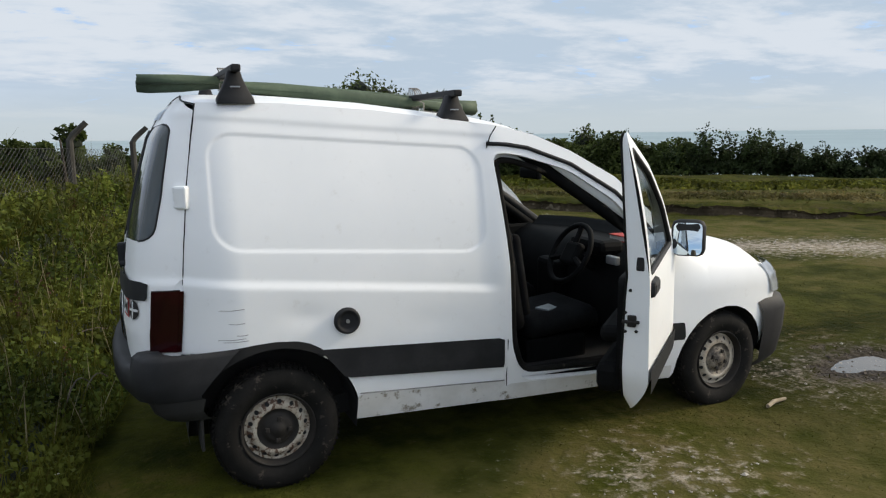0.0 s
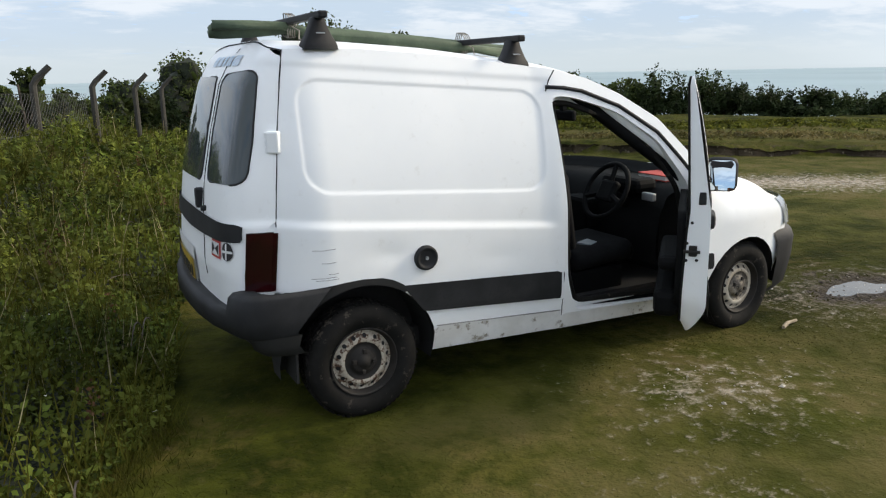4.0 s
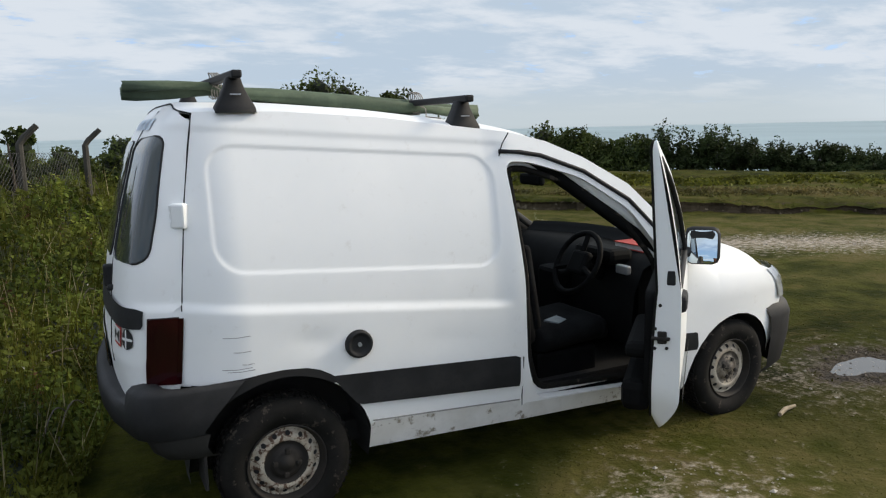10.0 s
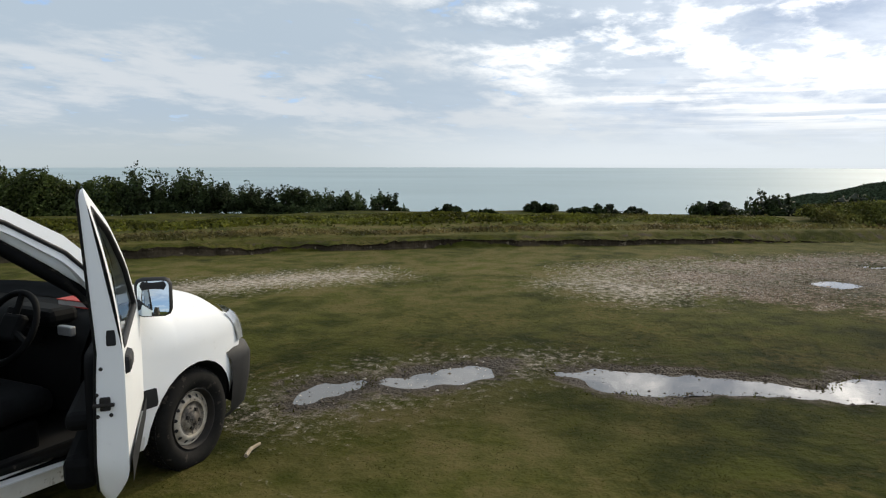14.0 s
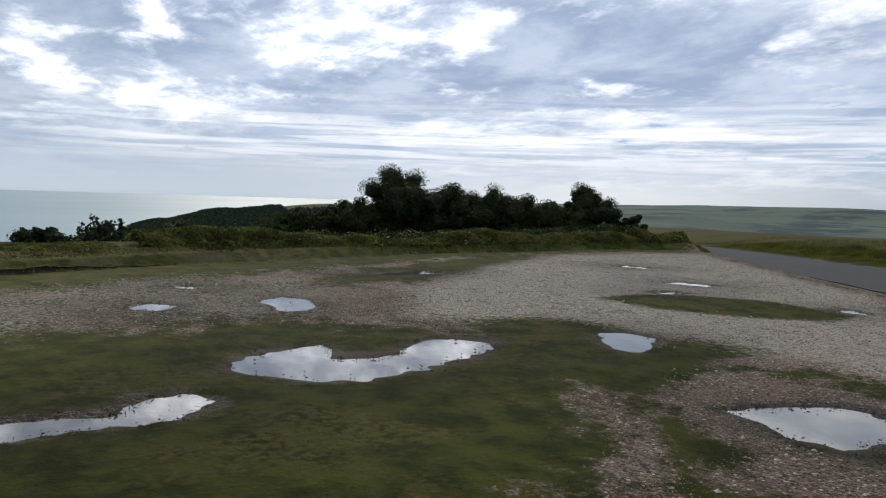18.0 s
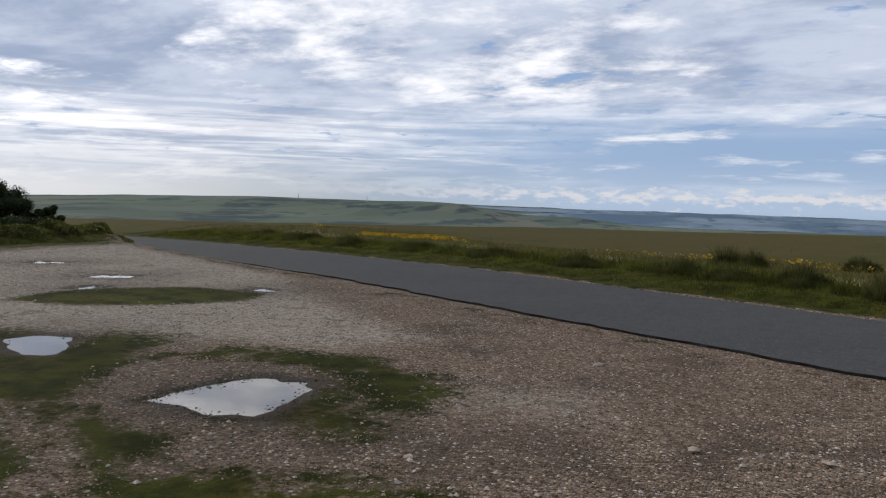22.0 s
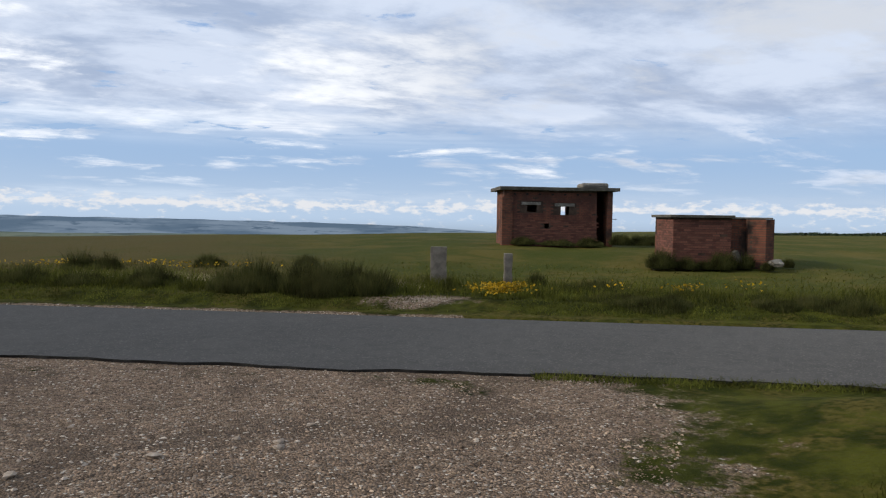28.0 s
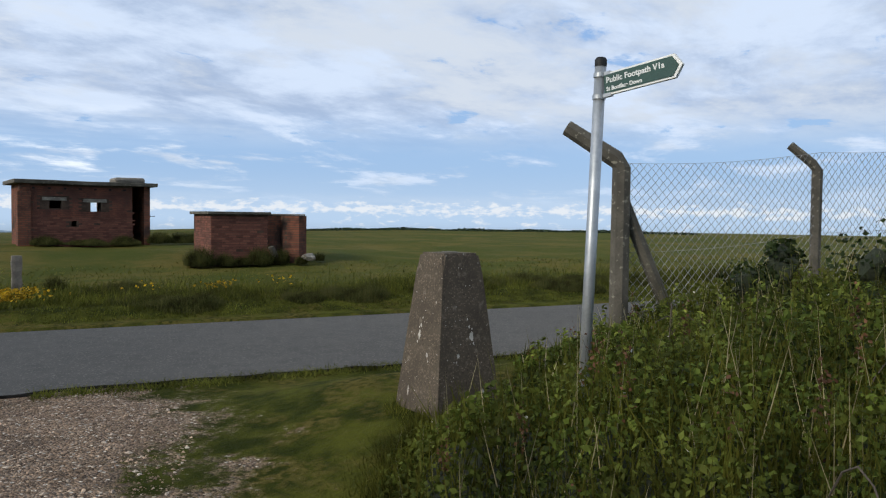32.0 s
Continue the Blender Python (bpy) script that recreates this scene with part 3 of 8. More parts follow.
BEARINGS = sorted(LAND)
TABLE = np.array([LAND[b] for b in BEARINGS], float)
BANK = np.array([(-1.0, 26.0), (3.5, 15.5), (9.2, 8.3), (11.6, 6.2), (13.7, 3.4), (16.6, -0.6), (19.8, -6.0), (22.8, -12.0), (25.0, -20.0), (24.5, -23.5)])


def smooth(v, lo, hi):
    t = np.clip((np.asarray(v, float) - lo) / (hi - lo), 0, 1)
    return t * t * (3 - 2 * t)


def off_line(x, y, line):
    """Distance to a line of points, positive on its left."""
    best, sign = np.full(np.shape(x), 1e9), np.ones(np.shape(x))
    for (ax, ay), (bx, by) in zip(line, line[1:]):
        dx, dy = bx - ax, by - ay
        t = np.clip(((x - ax) * dx + (y - ay) * dy) / (dx * dx + dy * dy), 0, 1)
        d = np.hypot(x - ax - t * dx, y - ay - t * dy)
        s = np.where((x - ax) * dy - (y - ay) * dx > 0, -1.0, 1.0)
        sign = np.where(d < best - 1e-9, s, sign)
        best = np.minimum(best, d)
    return best * sign


def wave(x, y, seed, scale):
    """Smooth bumps between -1 and 1."""
    rs = np.random.RandomState(seed)
    out = 0
    for k in range(7):
        a, p, f = rs.uniform(0, 6.28), rs.uniform(0, 6.28), scale * rs.uniform(0.6, 1.8)
        out = out + np.sin((x * math.cos(a) + y * math.sin(a)) * f + p)
    return out / 4.0


def road_across(x, y):
    return (x - ROAD_START[0]) * ROAD_SIDE[0] + (y - ROAD_START[1]) * ROAD_SIDE[1]


def road_along(x, y):
    return (x - ROAD_START[0]) * ROAD_WAY[0] + (y - ROAD_START[1]) * ROAD_WAY[1]


def lane_z(s):
    """The lane dips away past the car park."""
    return lerp_table(s, ((0, 0), (12, 0), (20, -0.12), (30, -0.335), (38.5, -0.57), (45, -0.80), (60, -1.6), (90, -3.6), (200, -9)))


def land(x, y):
    """The ground's height."""
    x, y = np.asarray(x, float), np.asarray(y, float)
    r = np.hypot(x - CENTRE[0], y - CENTRE[1])
    b = np.degrees(np.arctan2(y - CENTRE[1], x - CENTRE[0]))
    i = np.clip(np.searchsorted(BEARINGS, b) - 1, 0, len(BEARINGS) - 2)
    lo, hi = np.array(BEARINGS)[i], np.array(BEARINGS)[i + 1]
    f = (b - lo) / (hi - lo)
    f = f * f * (3 - 2 * f)
    j = np.clip(np.searchsorted(RADII, r) - 1, 0, len(RADII) - 2)
    g = np.clip((r - np.array(RADII)[j]) / (np.array(RADII)[j + 1] - np.array(RADII)[j]), 0, 1)
    g = g * g * (3 - 2 * g)
    z = (TABLE[i, j] * (1 - g) + TABLE[i, j + 1] * g) * (1 - f) + (TABLE[i + 1, j] * (1 - g) + TABLE[i + 1, j + 1] * g) * f
    d = off_line(x, y, BANK)
    rise = smooth(d, -0.05, 0.22) * 0.22 + smooth(d, 0.3, 2.5) * 0.08
    z = z + rise * (1 - smooth(d, 14, 30)) * (r < 120) + 0.05 * wave(x, y, 5, 1.1) * smooth(d, 0.2, 1.5) * (1 - smooth(d, 10, 25))
    a = road_across(x, y)
    z = z + 0.16 * smooth(a, ROAD_WIDTH + 0.25, ROAD_WIDTH + 1.3) * (1 - smooth(a, ROAD_WIDTH + 5, ROAD_WIDTH + 12)) * (r < 80)
    z = z + 0.05 * wave(x, y, 9, 1.4) * smooth(a, ROAD_WIDTH + 0.4, ROAD_WIDTH + 2) * (1 - smooth(r, 40, 60))
    # the raised turf by the pillar and under the brambles
    t = smooth(-off_line(x, y, VERGE), -0.2, 1.8)
    z = z + 0.24 * t * (1 - smooth(a, -1.6, -0.3)) * (r < 60)
    flat_ = 1 - smooth(r, 25, 40)
    z = z + 0.018 * wave(x, y, 3, 1.7) * flat_ * (1 - smooth(a, -0.6, 0.2)) * (1 - smooth(pools(x, y, 1.0), 0.0, 0.3))
    far_ = smooth(r, 900, 2500)
    z = z + far_ * (6 * wave(x, y, 21, 0.004) + 3 * wave(x, y, 22, 0.011))
    s = road_along(x, y)
    w = smooth(a, -0.35, 0.15) * (1 - smooth(a, ROAD_WIDTH + 2, ROAD_WIDTH + 9)) * smooth(s, 8, 14) * (r < 300)
    z = z * (1 - w) + (lane_z(s) + 0.14 * smooth(a, ROAD_WIDTH + 0.25, ROAD_WIDTH + 1.3)) * w
    return z - 0.10 * smooth(a, 0.20, 0.45) * (1 - smooth(a, ROAD_WIDTH - 0.25, ROAD_WIDTH + 0.02)) * (r < 400)


VERGE = np.array([(-3.6, -4.6), (-4.2, -7.6), (-4.9, -9.2), (-5.3, -10.6)])


def pools(x, y, soft):
    x, y = np.asarray(x, float), np.asarray(y, float)
    w = np.zeros(np.shape(x))
    for t in PUDDLES:
        (x0, y0), (x1, y1) = np.min(t, 0) - soft, np.max(t, 0) + soft
        m = (x > x0) & (x < x1) & (y > y0) & (y < y1)
        if m.any():
            w[m] = np.maximum(w[m], poly_mask(x[m], y[m], t, soft))
    return w


def height(x, y):
    return float(land(x, y))


def inside(x, y, poly):
    hit_ = np.zeros(np.shape(x), bool)
    n = len(poly)
    for k in range(n):
        (ax, ay), (bx, by) = poly[k], poly[(k + 1) % n]
        cross = (ay > y) != (by > y)
        t = (bx - ax) * (y - ay) / ((by - ay) if by != ay else 1e-9) + ax
        hit_ ^= cross & (x < t)
    return hit_


def poly_mask(x, y, poly, soft):
    """1 well inside, 0 well outside, 0.5 on the outline."""
    d = np.abs(off_line(x, y, list(poly) + [poly[0]]))
    s = np.where(inside(x, y, poly), d, -d)
    return np.clip(0.5 + 0.5 * s / soft, 0, 1)


# bare gravel of the car park, and the turf islands in it
GRAVEL = [(25.2, -24.4), (14, -19.3), (5, -15.5), (-1, -13.1), (-5.3, -11.2), (-4.9, -9.6), (-3.7, -8.0), (-2.5, -6.6), (0.5, -5.8), (3.2, -5.9), (6.2, -8.0), (7.0, -9.6), (8.8, -8.0), (10.2, -4.6), (9.6, -1.6), (12.0, 0.4), (14.5, -1.4), (17.0, -4.5), (19.5, -10.5), (22.8, -16), (23.3, -22.0)]
ISLE = [(11.9, -11.2), (12.3, -12.4), (12.0, -13.5), (10.8, -14.6), (9.1, -14.8), (8.7, -13.6), (9.3, -12.6), (10.5, -11.4)]
TURF_BITS = [[(5.6, -2.6), (5.7, -3.4), (6.0, -4.2), (6.4, -4.9), (6.4, -6.0), (5.6, -6.0), (4.9, -5.4), (4.4, -4.6), (3.9, -4.6), (4.4, -2.7)], [(7.9, -6.6), (8.0, -7.6), (7.3, -8.6), (7.9, -10.5), (7.2, -10.8), (6.3, -9.1), (5.7, -7.8), (6.1, -7.1), (7.0, -6.5)], [(9.9, -1.8), (9.9, -3.0), (9.1, -3.9), (8.3, -3.4), (7.8, -4.4), (6.6, -4.1), (6.2, -3.2), (6.2, -2.4)], [(14.7, -6.5), (17.5, -8.4), (21.5, -13.0), (22.7, -15.8), (17.4, -11.4), (14.8, -9.0)], [(4.6, -5.2), (4.5, -5.8), (4.1, -6.2), (4.0, -5.5), (3.9, -5.0)], [(10.0, -7.9), (10.1, -9.3), (8.9, -9.9), (7.6, -9.6), (6.5, -9.0), (6.2, -8.1), (6.2, -7.1), (7.6, -7.0)], [(4.3, -8.3), (3.8, -9.3), (3.1, -9.2), (2.7, -8.5), (3.2, -8.0)], [(6.6, -6.5), (5.8, -6.9), (5.2, -6.6), (5.4, -6.0)], [(3.6, -6.8), (5.6, -7.5), (7.0, -7.3), (8.2, -8.4), (6.9, -9.2), (5.3, -8.0), (3.8, -7.7)],
             [(1.2, -6.9), (2.6, -6.3), (3.6, -6.7), (3.0, -7.6), (1.6, -7.7)],
             [(2.8, -9.0), (4.0, -10.2), (5.6, -10.0), (6.6, -9.4), (6.0, -10.6), (4.2, -11.0), (2.6, -10.0)],
             [(15.5, -7.5), (17.6, -8.0), (18.2, -10.5), (16.4, -10.6)]]
CHALKS = [[(1.45, -0.35), (1.95, -0.30), (2.25, -0.72), (1.75, -1.0), (1.3, -0.75)],
          [(7.2, 5.6), (9.4, 4.7), (10.8, 3.3), (9.7, 2.2), (7.2, 3.8), (6.2, 5.0)],
          [(12.1, 1.1), (13.5, -0.1), (16.5, -3.7), (15.8, -6.2), (12.9, -7.0), (10.2, -5.5), (10.6, -3.0), (8.8, -1.2), (9.6, 0.6)],
          [(18.2, -12.1), (22.0, -16.3), (22.2, -22.0), (11.2, -17.4), (7.4, -14.2), (4.3, -12.2), (5.0, -11.0), (8.0, -10.4), (10.4, -7.0), (13.7, -8.2)],
          [(1.0, -9.6), (2.6, -9.2), (3.0, -10.4), (1.4, -11.0)],
          [(0.2, -1.7), (0.9, -1.4), (1.2, -1.9), (0.5, -2.2)],
          [(3.2, 0.5), (4.2, 0.8), (5.2, 0.3), (6.1, -0.7), (6.3, -1.6), (5.4, -1.3), (4.4, -0.6), (3.4, -0.2)]]
DRY = [(4.0, 9.0), (6.0, 13.0), (9.0, 8.3), (13.5, 3.4), (16.4, -0.6), (18, -4), (10, -1.5), (8.2, 0.5), (6.6, 2.5), (5.2, 4.5)]
PUDDLES = [[(3.88, 0.29), (4.14, 0.41), (4.41, 0.36), (4.63, 0.09), (4.47, -0.02), (4.15, 0.04), (3.84, 0.11)],
           [(4.61, 0.02), (4.92, -0.14), (5.36, -0.35), (5.60, -0.71), (5.20, -0.87), (4.85, -0.62), (4.52, -0.30)],
           [(5.54, -1.25), (5.84, -1.50), (6.03, -2.28), (6.12, -2.90), (6.04, -3.17), (6.56, -3.50), (6.59, -3.82), (6.27, -4.02), (5.88, -3.80), (5.70, -3.40), (5.62, -2.72), (5.33, -2.20), (5.13, -1.74), (5.30, -1.50)],
           [(7.39, -4.24), (7.90, -4.37), (8.40, -4.92), (8.53, -5.48), (7.76, -5.45), (7.84, -6.06), (8.60, -6.65), (8.63, -7.12), (8.31, -7.55), (7.77, -7.22), (7.12, -6.29), (6.70, -5.44), (6.73, -5.00), (7.07, -4.57)],
           [(12.24, -5.11), (12.74, -5.55), (12.33, -5.97), (11.54, -5.99), (11.11, -5.66), (11.17, -5.28)],
           [(11.8, -3.1), (12.3, -3.4), (11.9, -3.9), (11.4, -3.6)],
           [(14.3, -3.7), (14.8, -4.0), (14.4, -4.4), (14.0, -4.1)],
           [(8.65, -9.29), (8.58, -9.63), (8.09, -9.89), (7.46, -9.36), (7.29, -9.00), (7.52, -8.77)],
           [(4.95, -8.33), (4.93, -8.71), (4.87, -9.11), (4.64, -9.55), (4.14, -9.62), (3.91, -9.46), (3.83, -8.98), (3.71, -8.41), (4.11, -8.27), (4.55, -8.29)],
           [(14.0, -14.4), (14.2, -14.9), (13.4, -15.4), (13.2, -14.8)],
           [(18.2, -15.6), (18.2, -16.2), (17.4, -16.4), (17.5, -15.8)],
           [(9.8, -14.8), (9.8, -15.2), (9.3, -15.25), (9.35, -14.9)],
           [(12.5, -12.9), (12.6, -13.5), (12.2, -13.6), (12.2, -13.0)],
           [(16.3, -8.1), (16.9, -9.0), (16.9, -10.2), (16.3, -9.6), (16.0, -8.6)]]


def build_ground():
    rings = [0.0]
    r = 0.8
    while r < 45:
        rings.append(r)
        r *= 1.018 if r < 4 or r > 20 else 1.011
    while r < 4950:
        rings.append(r)
        r *= 1.05
    rings.append(4950)
    n = 640
    ang = np.linspace(0, 2 * math.pi, n, endpoint=False)
    rr = np.array(rings[1:])
    X = CENTRE[0] + rr[:, None] * np.cos(ang)
    Y = CENTRE[1] + rr[:, None] * np.sin(ang)
    xs, ys = np.r_[CENTRE[0], X.ravel()], np.r_[CENTRE[1], Y.ravel()]
    zs = land(xs, ys)
    near = np.hypot(xs - CENTRE[0], ys - CENTRE[1]) < 60
    masks = {k: np.zeros(len(xs)) for k in ("gravel", "chalk", "mud", "field", "far", "dry", "heath", "damp_shade")}
    px, py = xs[near], ys[near]
    g = poly_mask(px, py, GRAVEL, 1.3)
    for t, soft in [(ISLE, 0.35)] + [(t, 0.7) for t in TURF_BITS]:
        g = np.minimum(g, 1 - poly_mask(px, py, t, soft))
    a = road_across(px, py)
    g = np.maximum(g, smooth(a, -0.5, -0.1) * (1 - smooth(a, ROAD_WIDTH - 0.2, ROAD_WIDTH + 0.2)) * (px > -5.2) * (px < 25))
    for t in PUDDLES[:3]:
        g = np.maximum(g, 1.05 * poly_mask(px, py, t, 0.45))
    # the stony gap at the gateway across the road
    gate = np.hypot((px + 4.9) / 1.1, (py + 18.3) / 0.55)
    g = np.maximum(g, np.clip(1.3 - gate * 0.8, 0, 1))
    # turf creeps into the seaward gravel
    creep = smooth(px, 8.5, 11.5) * smooth(py, -9.5, -4.5)
    masks["gravel"][near] = g * (1 - 0.46 * creep)
    c = np.zeros(len(px))
    for k, t in enumerate(CHALKS):
        c = np.maximum(c, (0.95 if k == 3 else 0.66 if k == 2 else 0.60 if k == 0 else 0.62) * poly_mask(px, py, t, 0.9))
    for t, soft in [(ISLE, 0.35)] + [(t, 0.7) for t in TURF_BITS]:
        c = np.minimum(c, 1 - poly_mask(px, py, t, soft))
    c = c * (1 - 0.32 * creep)
    masks["dry"][near] = poly_mask(px, py, DRY, 2.5)
    masks["chalk"][near] = np.where(a > -0.6, np.clip(0.60 - gate * 0.5, 0, 1), c)
    masks["dry"][near] = np.maximum(masks["dry"][near], 0.62 * smooth(py, -2.9, -1.6) * (1 - smooth(py, -0.3, 0.5)) * smooth(px, -0.6, 0.8) * (1 - smooth(px, 4.5, 6.5)))
    w = pools(px, py, 0.55)
    masks["damp_shade"][near] = smooth(pools(px, py, 2.0), 0.02, 0.42)
    # the bare earth step at the foot of the bank, and the dry grass on it
    d = off_line(px, py, BANK)
    masks["mud"][near] = np.clip(np.maximum(w * 1.25, 0.62 * np.exp(-((d - 0.08) / 0.14) ** 2)), 0, 1)
    masks["dry"][near] = np.maximum(masks["dry"][near], 0.9 * smooth(d, 0.2, 0.6) * (1 - smooth(d, 2.5, 4.5)))
    full_a = road_across(xs, ys)
    masks["field"] = smooth(full_a, ROAD_WIDTH + 1.5, ROAD_WIDTH + 6)
    masks["heath"] = smooth(full_a, ROAD_WIDTH + 2, ROAD_WIDTH + 7) * smooth(xs, -9, 3)
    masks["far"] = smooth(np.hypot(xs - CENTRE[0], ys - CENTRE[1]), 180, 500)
    zs[near] += -0.034 * smooth(w, 0.40, 0.66) + (0.010 * wave(px, py, 91, 6.0) + 0.007 * wave(px, py, 92, 15.0)) * smooth(w, 0.10, 0.40) * (1 - smooth(w, 0.60, 0.85))
    faces = [(0, 1 + k, 1 + (k + 1) % n) for k in range(n)]
    for i in range(len(rr) - 1):
        b0, b1 = 1 + i * n, 1 + (i + 1) * n
        faces += [(b0 + k, b1 + k, b1 + (k + 1) % n, b0 + (k + 1) % n) for k in range(n)]
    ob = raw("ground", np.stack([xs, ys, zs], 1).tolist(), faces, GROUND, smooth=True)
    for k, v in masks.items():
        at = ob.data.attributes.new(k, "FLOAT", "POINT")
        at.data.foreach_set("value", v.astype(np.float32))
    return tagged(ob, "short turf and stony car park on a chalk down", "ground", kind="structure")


build_ground()

# the low earth step at the foot of the bank, broken and overhung
def build_step():
    seg = np.linalg.norm(np.diff(BANK, axis=0), axis=1)
    at = np.r_[0, np.cumsum(seg)]
    s = np.arange(6.0, at[-1] - 1.0, 0.07)
    x, y = np.interp(s, at, BANK[:, 0]), np.interp(s, at, BANK[:, 1])
    way = np.stack([np.gradient(x, s), np.gradient(y, s)], 1)
    way = way / np.linalg.norm(way, axis=1, keepdims=True)
    side = np.stack([-way[:, 1], way[:, 0]], 1)
    r = np.random.RandomState(14)
    wob = 0.16 * wave(x, y, 81, 1.9) + 0.07 * wave(x, y, 82, 6.0) + r.normal(0, 0.018, len(s))
    tall = smooth(y, -4.5, -0.5) * np.clip(0.14 + 0.09 * wave(x, y, 83, 1.2) + 0.03 * wave(x, y, 84, 7.0), 0.03, 0.3)
    foot = land(x - side[:, 0] * 0.3, y - side[:, 1] * 0.3)
    rows = []
    for d, up in ((-0.12, -0.04), (-0.08, 0.25), (-0.07, 0.65), (-0.10, 0.95), (0.02, 1.12), (0.45, 1.12)):
        px, py = x + side[:, 0] * (d + wob), y + side[:, 1] * (d + wob)
        z = foot + up * tall if d < 0.4 else land(px, py) - 0.02
        rows.append(np.stack([px, py, z + r.normal(0, 0.008, len(s))], 1))
    n, verts = len(s), np.concatenate(rows)
    faces = [(i * n + k, i * n + k + 1, (i + 1) * n + k + 1, (i + 1) * n + k) for i in range(5) for k in range(n - 1)]
    ob = raw("earth_step", verts.tolist(), faces, surface("dark_chalky_soil", (0.078, 0.060, 0.038), (0.030, 0.024, 0.015), 0.95, 0, 2.2, 16, 0.6, 0.03, lightest=(0.17, 0.14, 0.10), spec=0.1))
    ob.data.materials.append(GROUND)
    ob.data.polygons.foreach_set("material_index", [0 if k < 3 * (n - 1) else 1 for k in range(len(faces))])
    return tagged(ob, "low broken earth step at the foot of a grassy bank", "bank", kind="structure")


build_step()

# the sea, flat out to the horizon
sea_pts = [(4950 * math.cos(radians(a)), 4950 * math.sin(radians(a)), -38.0) for a in range(-28, 140, 4)]
tagged(raw("sea", [(-20, 90, -38.0)] + sea_pts, [(0, k + 1, k + 2) for k in range(len(sea_pts) - 1)], SEA), "calm grey-green sea under a hazy sky", "sea", kind="structure")

# the tarmac lane, slightly cambered, with a broken edge
def build_road():
    verts, faces, cols = [], [], 9
    steps = [k * 0.25 - 60 for k in range(480)] + [60 + 2.0 * k for k in range(16)]
    rs = np.random.RandomState(4)
    wob = np.convolve(rs.uniform(-1, 1, len(steps) + 8), np.ones(5) / 5, "same")[: len(steps)]
    for i, s in enumerate(steps):
        for c in range(cols):
            f = max(c - 1, 0) / (cols - 2)
            f += 0.008 * (rs.uniform(-1, 1)) * (c == 1)
            e = (0.16 * wob[i] - (0.03 if c == 0 else 0) if c < 2 else 0.08 * wob[-i] if c == cols - 1 else 0)
            x, y = ROAD_START + ROAD_WAY * s + ROAD_SIDE * (f * ROAD_WIDTH + e)
            verts.append((x, y, float(lane_z(s)) + 0.034 + 0.03 * (1 - (2 * f - 1) ** 2) - (0.12 if c in (0, cols - 1) else 0)))
    for i in range(len(steps) - 1):
        for c in range(cols - 1):
            k = i * cols + c
            faces.append((k, k + 1, k + cols + 1, k + cols))
    ob = raw("road", verts, faces, TARMAC)
    # darker near lip: broken bitumen, with the shadow along the edge painted in
    ob.data.materials.append(surface("broken_edge_with_shadow", (0.030, 0.028, 0.026), (0.012, 0.011, 0.010), 0.95, 0, 4, 40, 0.5, spec=0.05))
    ob.data.polygons.foreach_set("material_index", [1 if k % (cols - 1) == 0 else 0 for k in range(len(faces))])
    return tagged(ob, "worn grey tarmac lane with broken edges", "road", kind="structure")


build_road()


def ragged_outline(poly, seed, amount, step=0.06):
    """A closed smooth outline through the corners, with small bays and spits."""
    rs = np.random.RandomState(seed)
    n = len(poly)
    out = []
    for k in range(n):
        p0, p1, p2, p3 = (np.array(poly[(k + j) % n]) for j in (-1, 0, 1, 2))
        m = max(3, int(np.linalg.norm(p2 - p1) / step))
        for t in np.arange(m) / m:
            out.append(0.5 * (2 * p1 + (p2 - p0) * t + (2 * p0 - 5 * p1 + 4 * p2 - p3) * t * t + (3 * p1 - p0 - 3 * p2 + p3) * t ** 3))
    out = np.array(out)
    jit = rs.normal(0, 1, (len(out), 2))
    jit = (jit + np.roll(jit, 1, 0) + np.roll(jit, -1, 0)) / 2 + 0.7 * np.repeat(rs.normal(0, 1, (len(out) // 5 + 1, 2)), 5, 0)[: len(out)]
    return out + amount * jit


for k, poly in enumerate(PUDDLES):
    bm = bmesh.new()
    mid = np.mean(poly, 0)
    pts = mid + (ragged_outline(poly, 50 + k, 0.030) - mid) * 1.06
    z = height(*mid) - 0.016
    f = bm.faces.new([bm.verts.new((x, y, z)) for x, y in pts])
    bmesh.ops.triangulate(bm, faces=[f])
    bmesh.ops.recalc_face_normals(bm, faces=bm.faces)
    if bm.faces[:][0].normal.z < 0:
        bmesh.ops.reverse_faces(bm, faces=bm.faces)
    tagged(obj("puddle", bm, PUDDLE), "shallow rainwater puddle mirroring the sky on muddy gravel", "puddle", "puddles in the car park")

# ---- the white van ----
van = tagged(empty("van"), "white panel van with open driver's door on short turf", "van")


def near_edge(px, pz, loops):
    """The nearest place on any of the closed outlines."""
    best, bx, bz = np.full(len(px), 1e9), px.copy(), pz.copy()
    for loop in loops:
        for (ax, az), (cx, cz) in zip(loop, loop[1:] + loop[:1]):
            dx, dz = cx - ax, cz - az
            t = np.clip(((px - ax) * dx + (pz - az) * dz) / (dx * dx + dz * dz + 1e-12), 0, 1)
            qx, qz = ax + t * dx, az + t * dz
            d = np.hypot(px - qx, pz - qz)
            m = d < best
            best[m], bx[m], bz[m] = d[m], qx[m], qz[m]
    return best, bx, bz


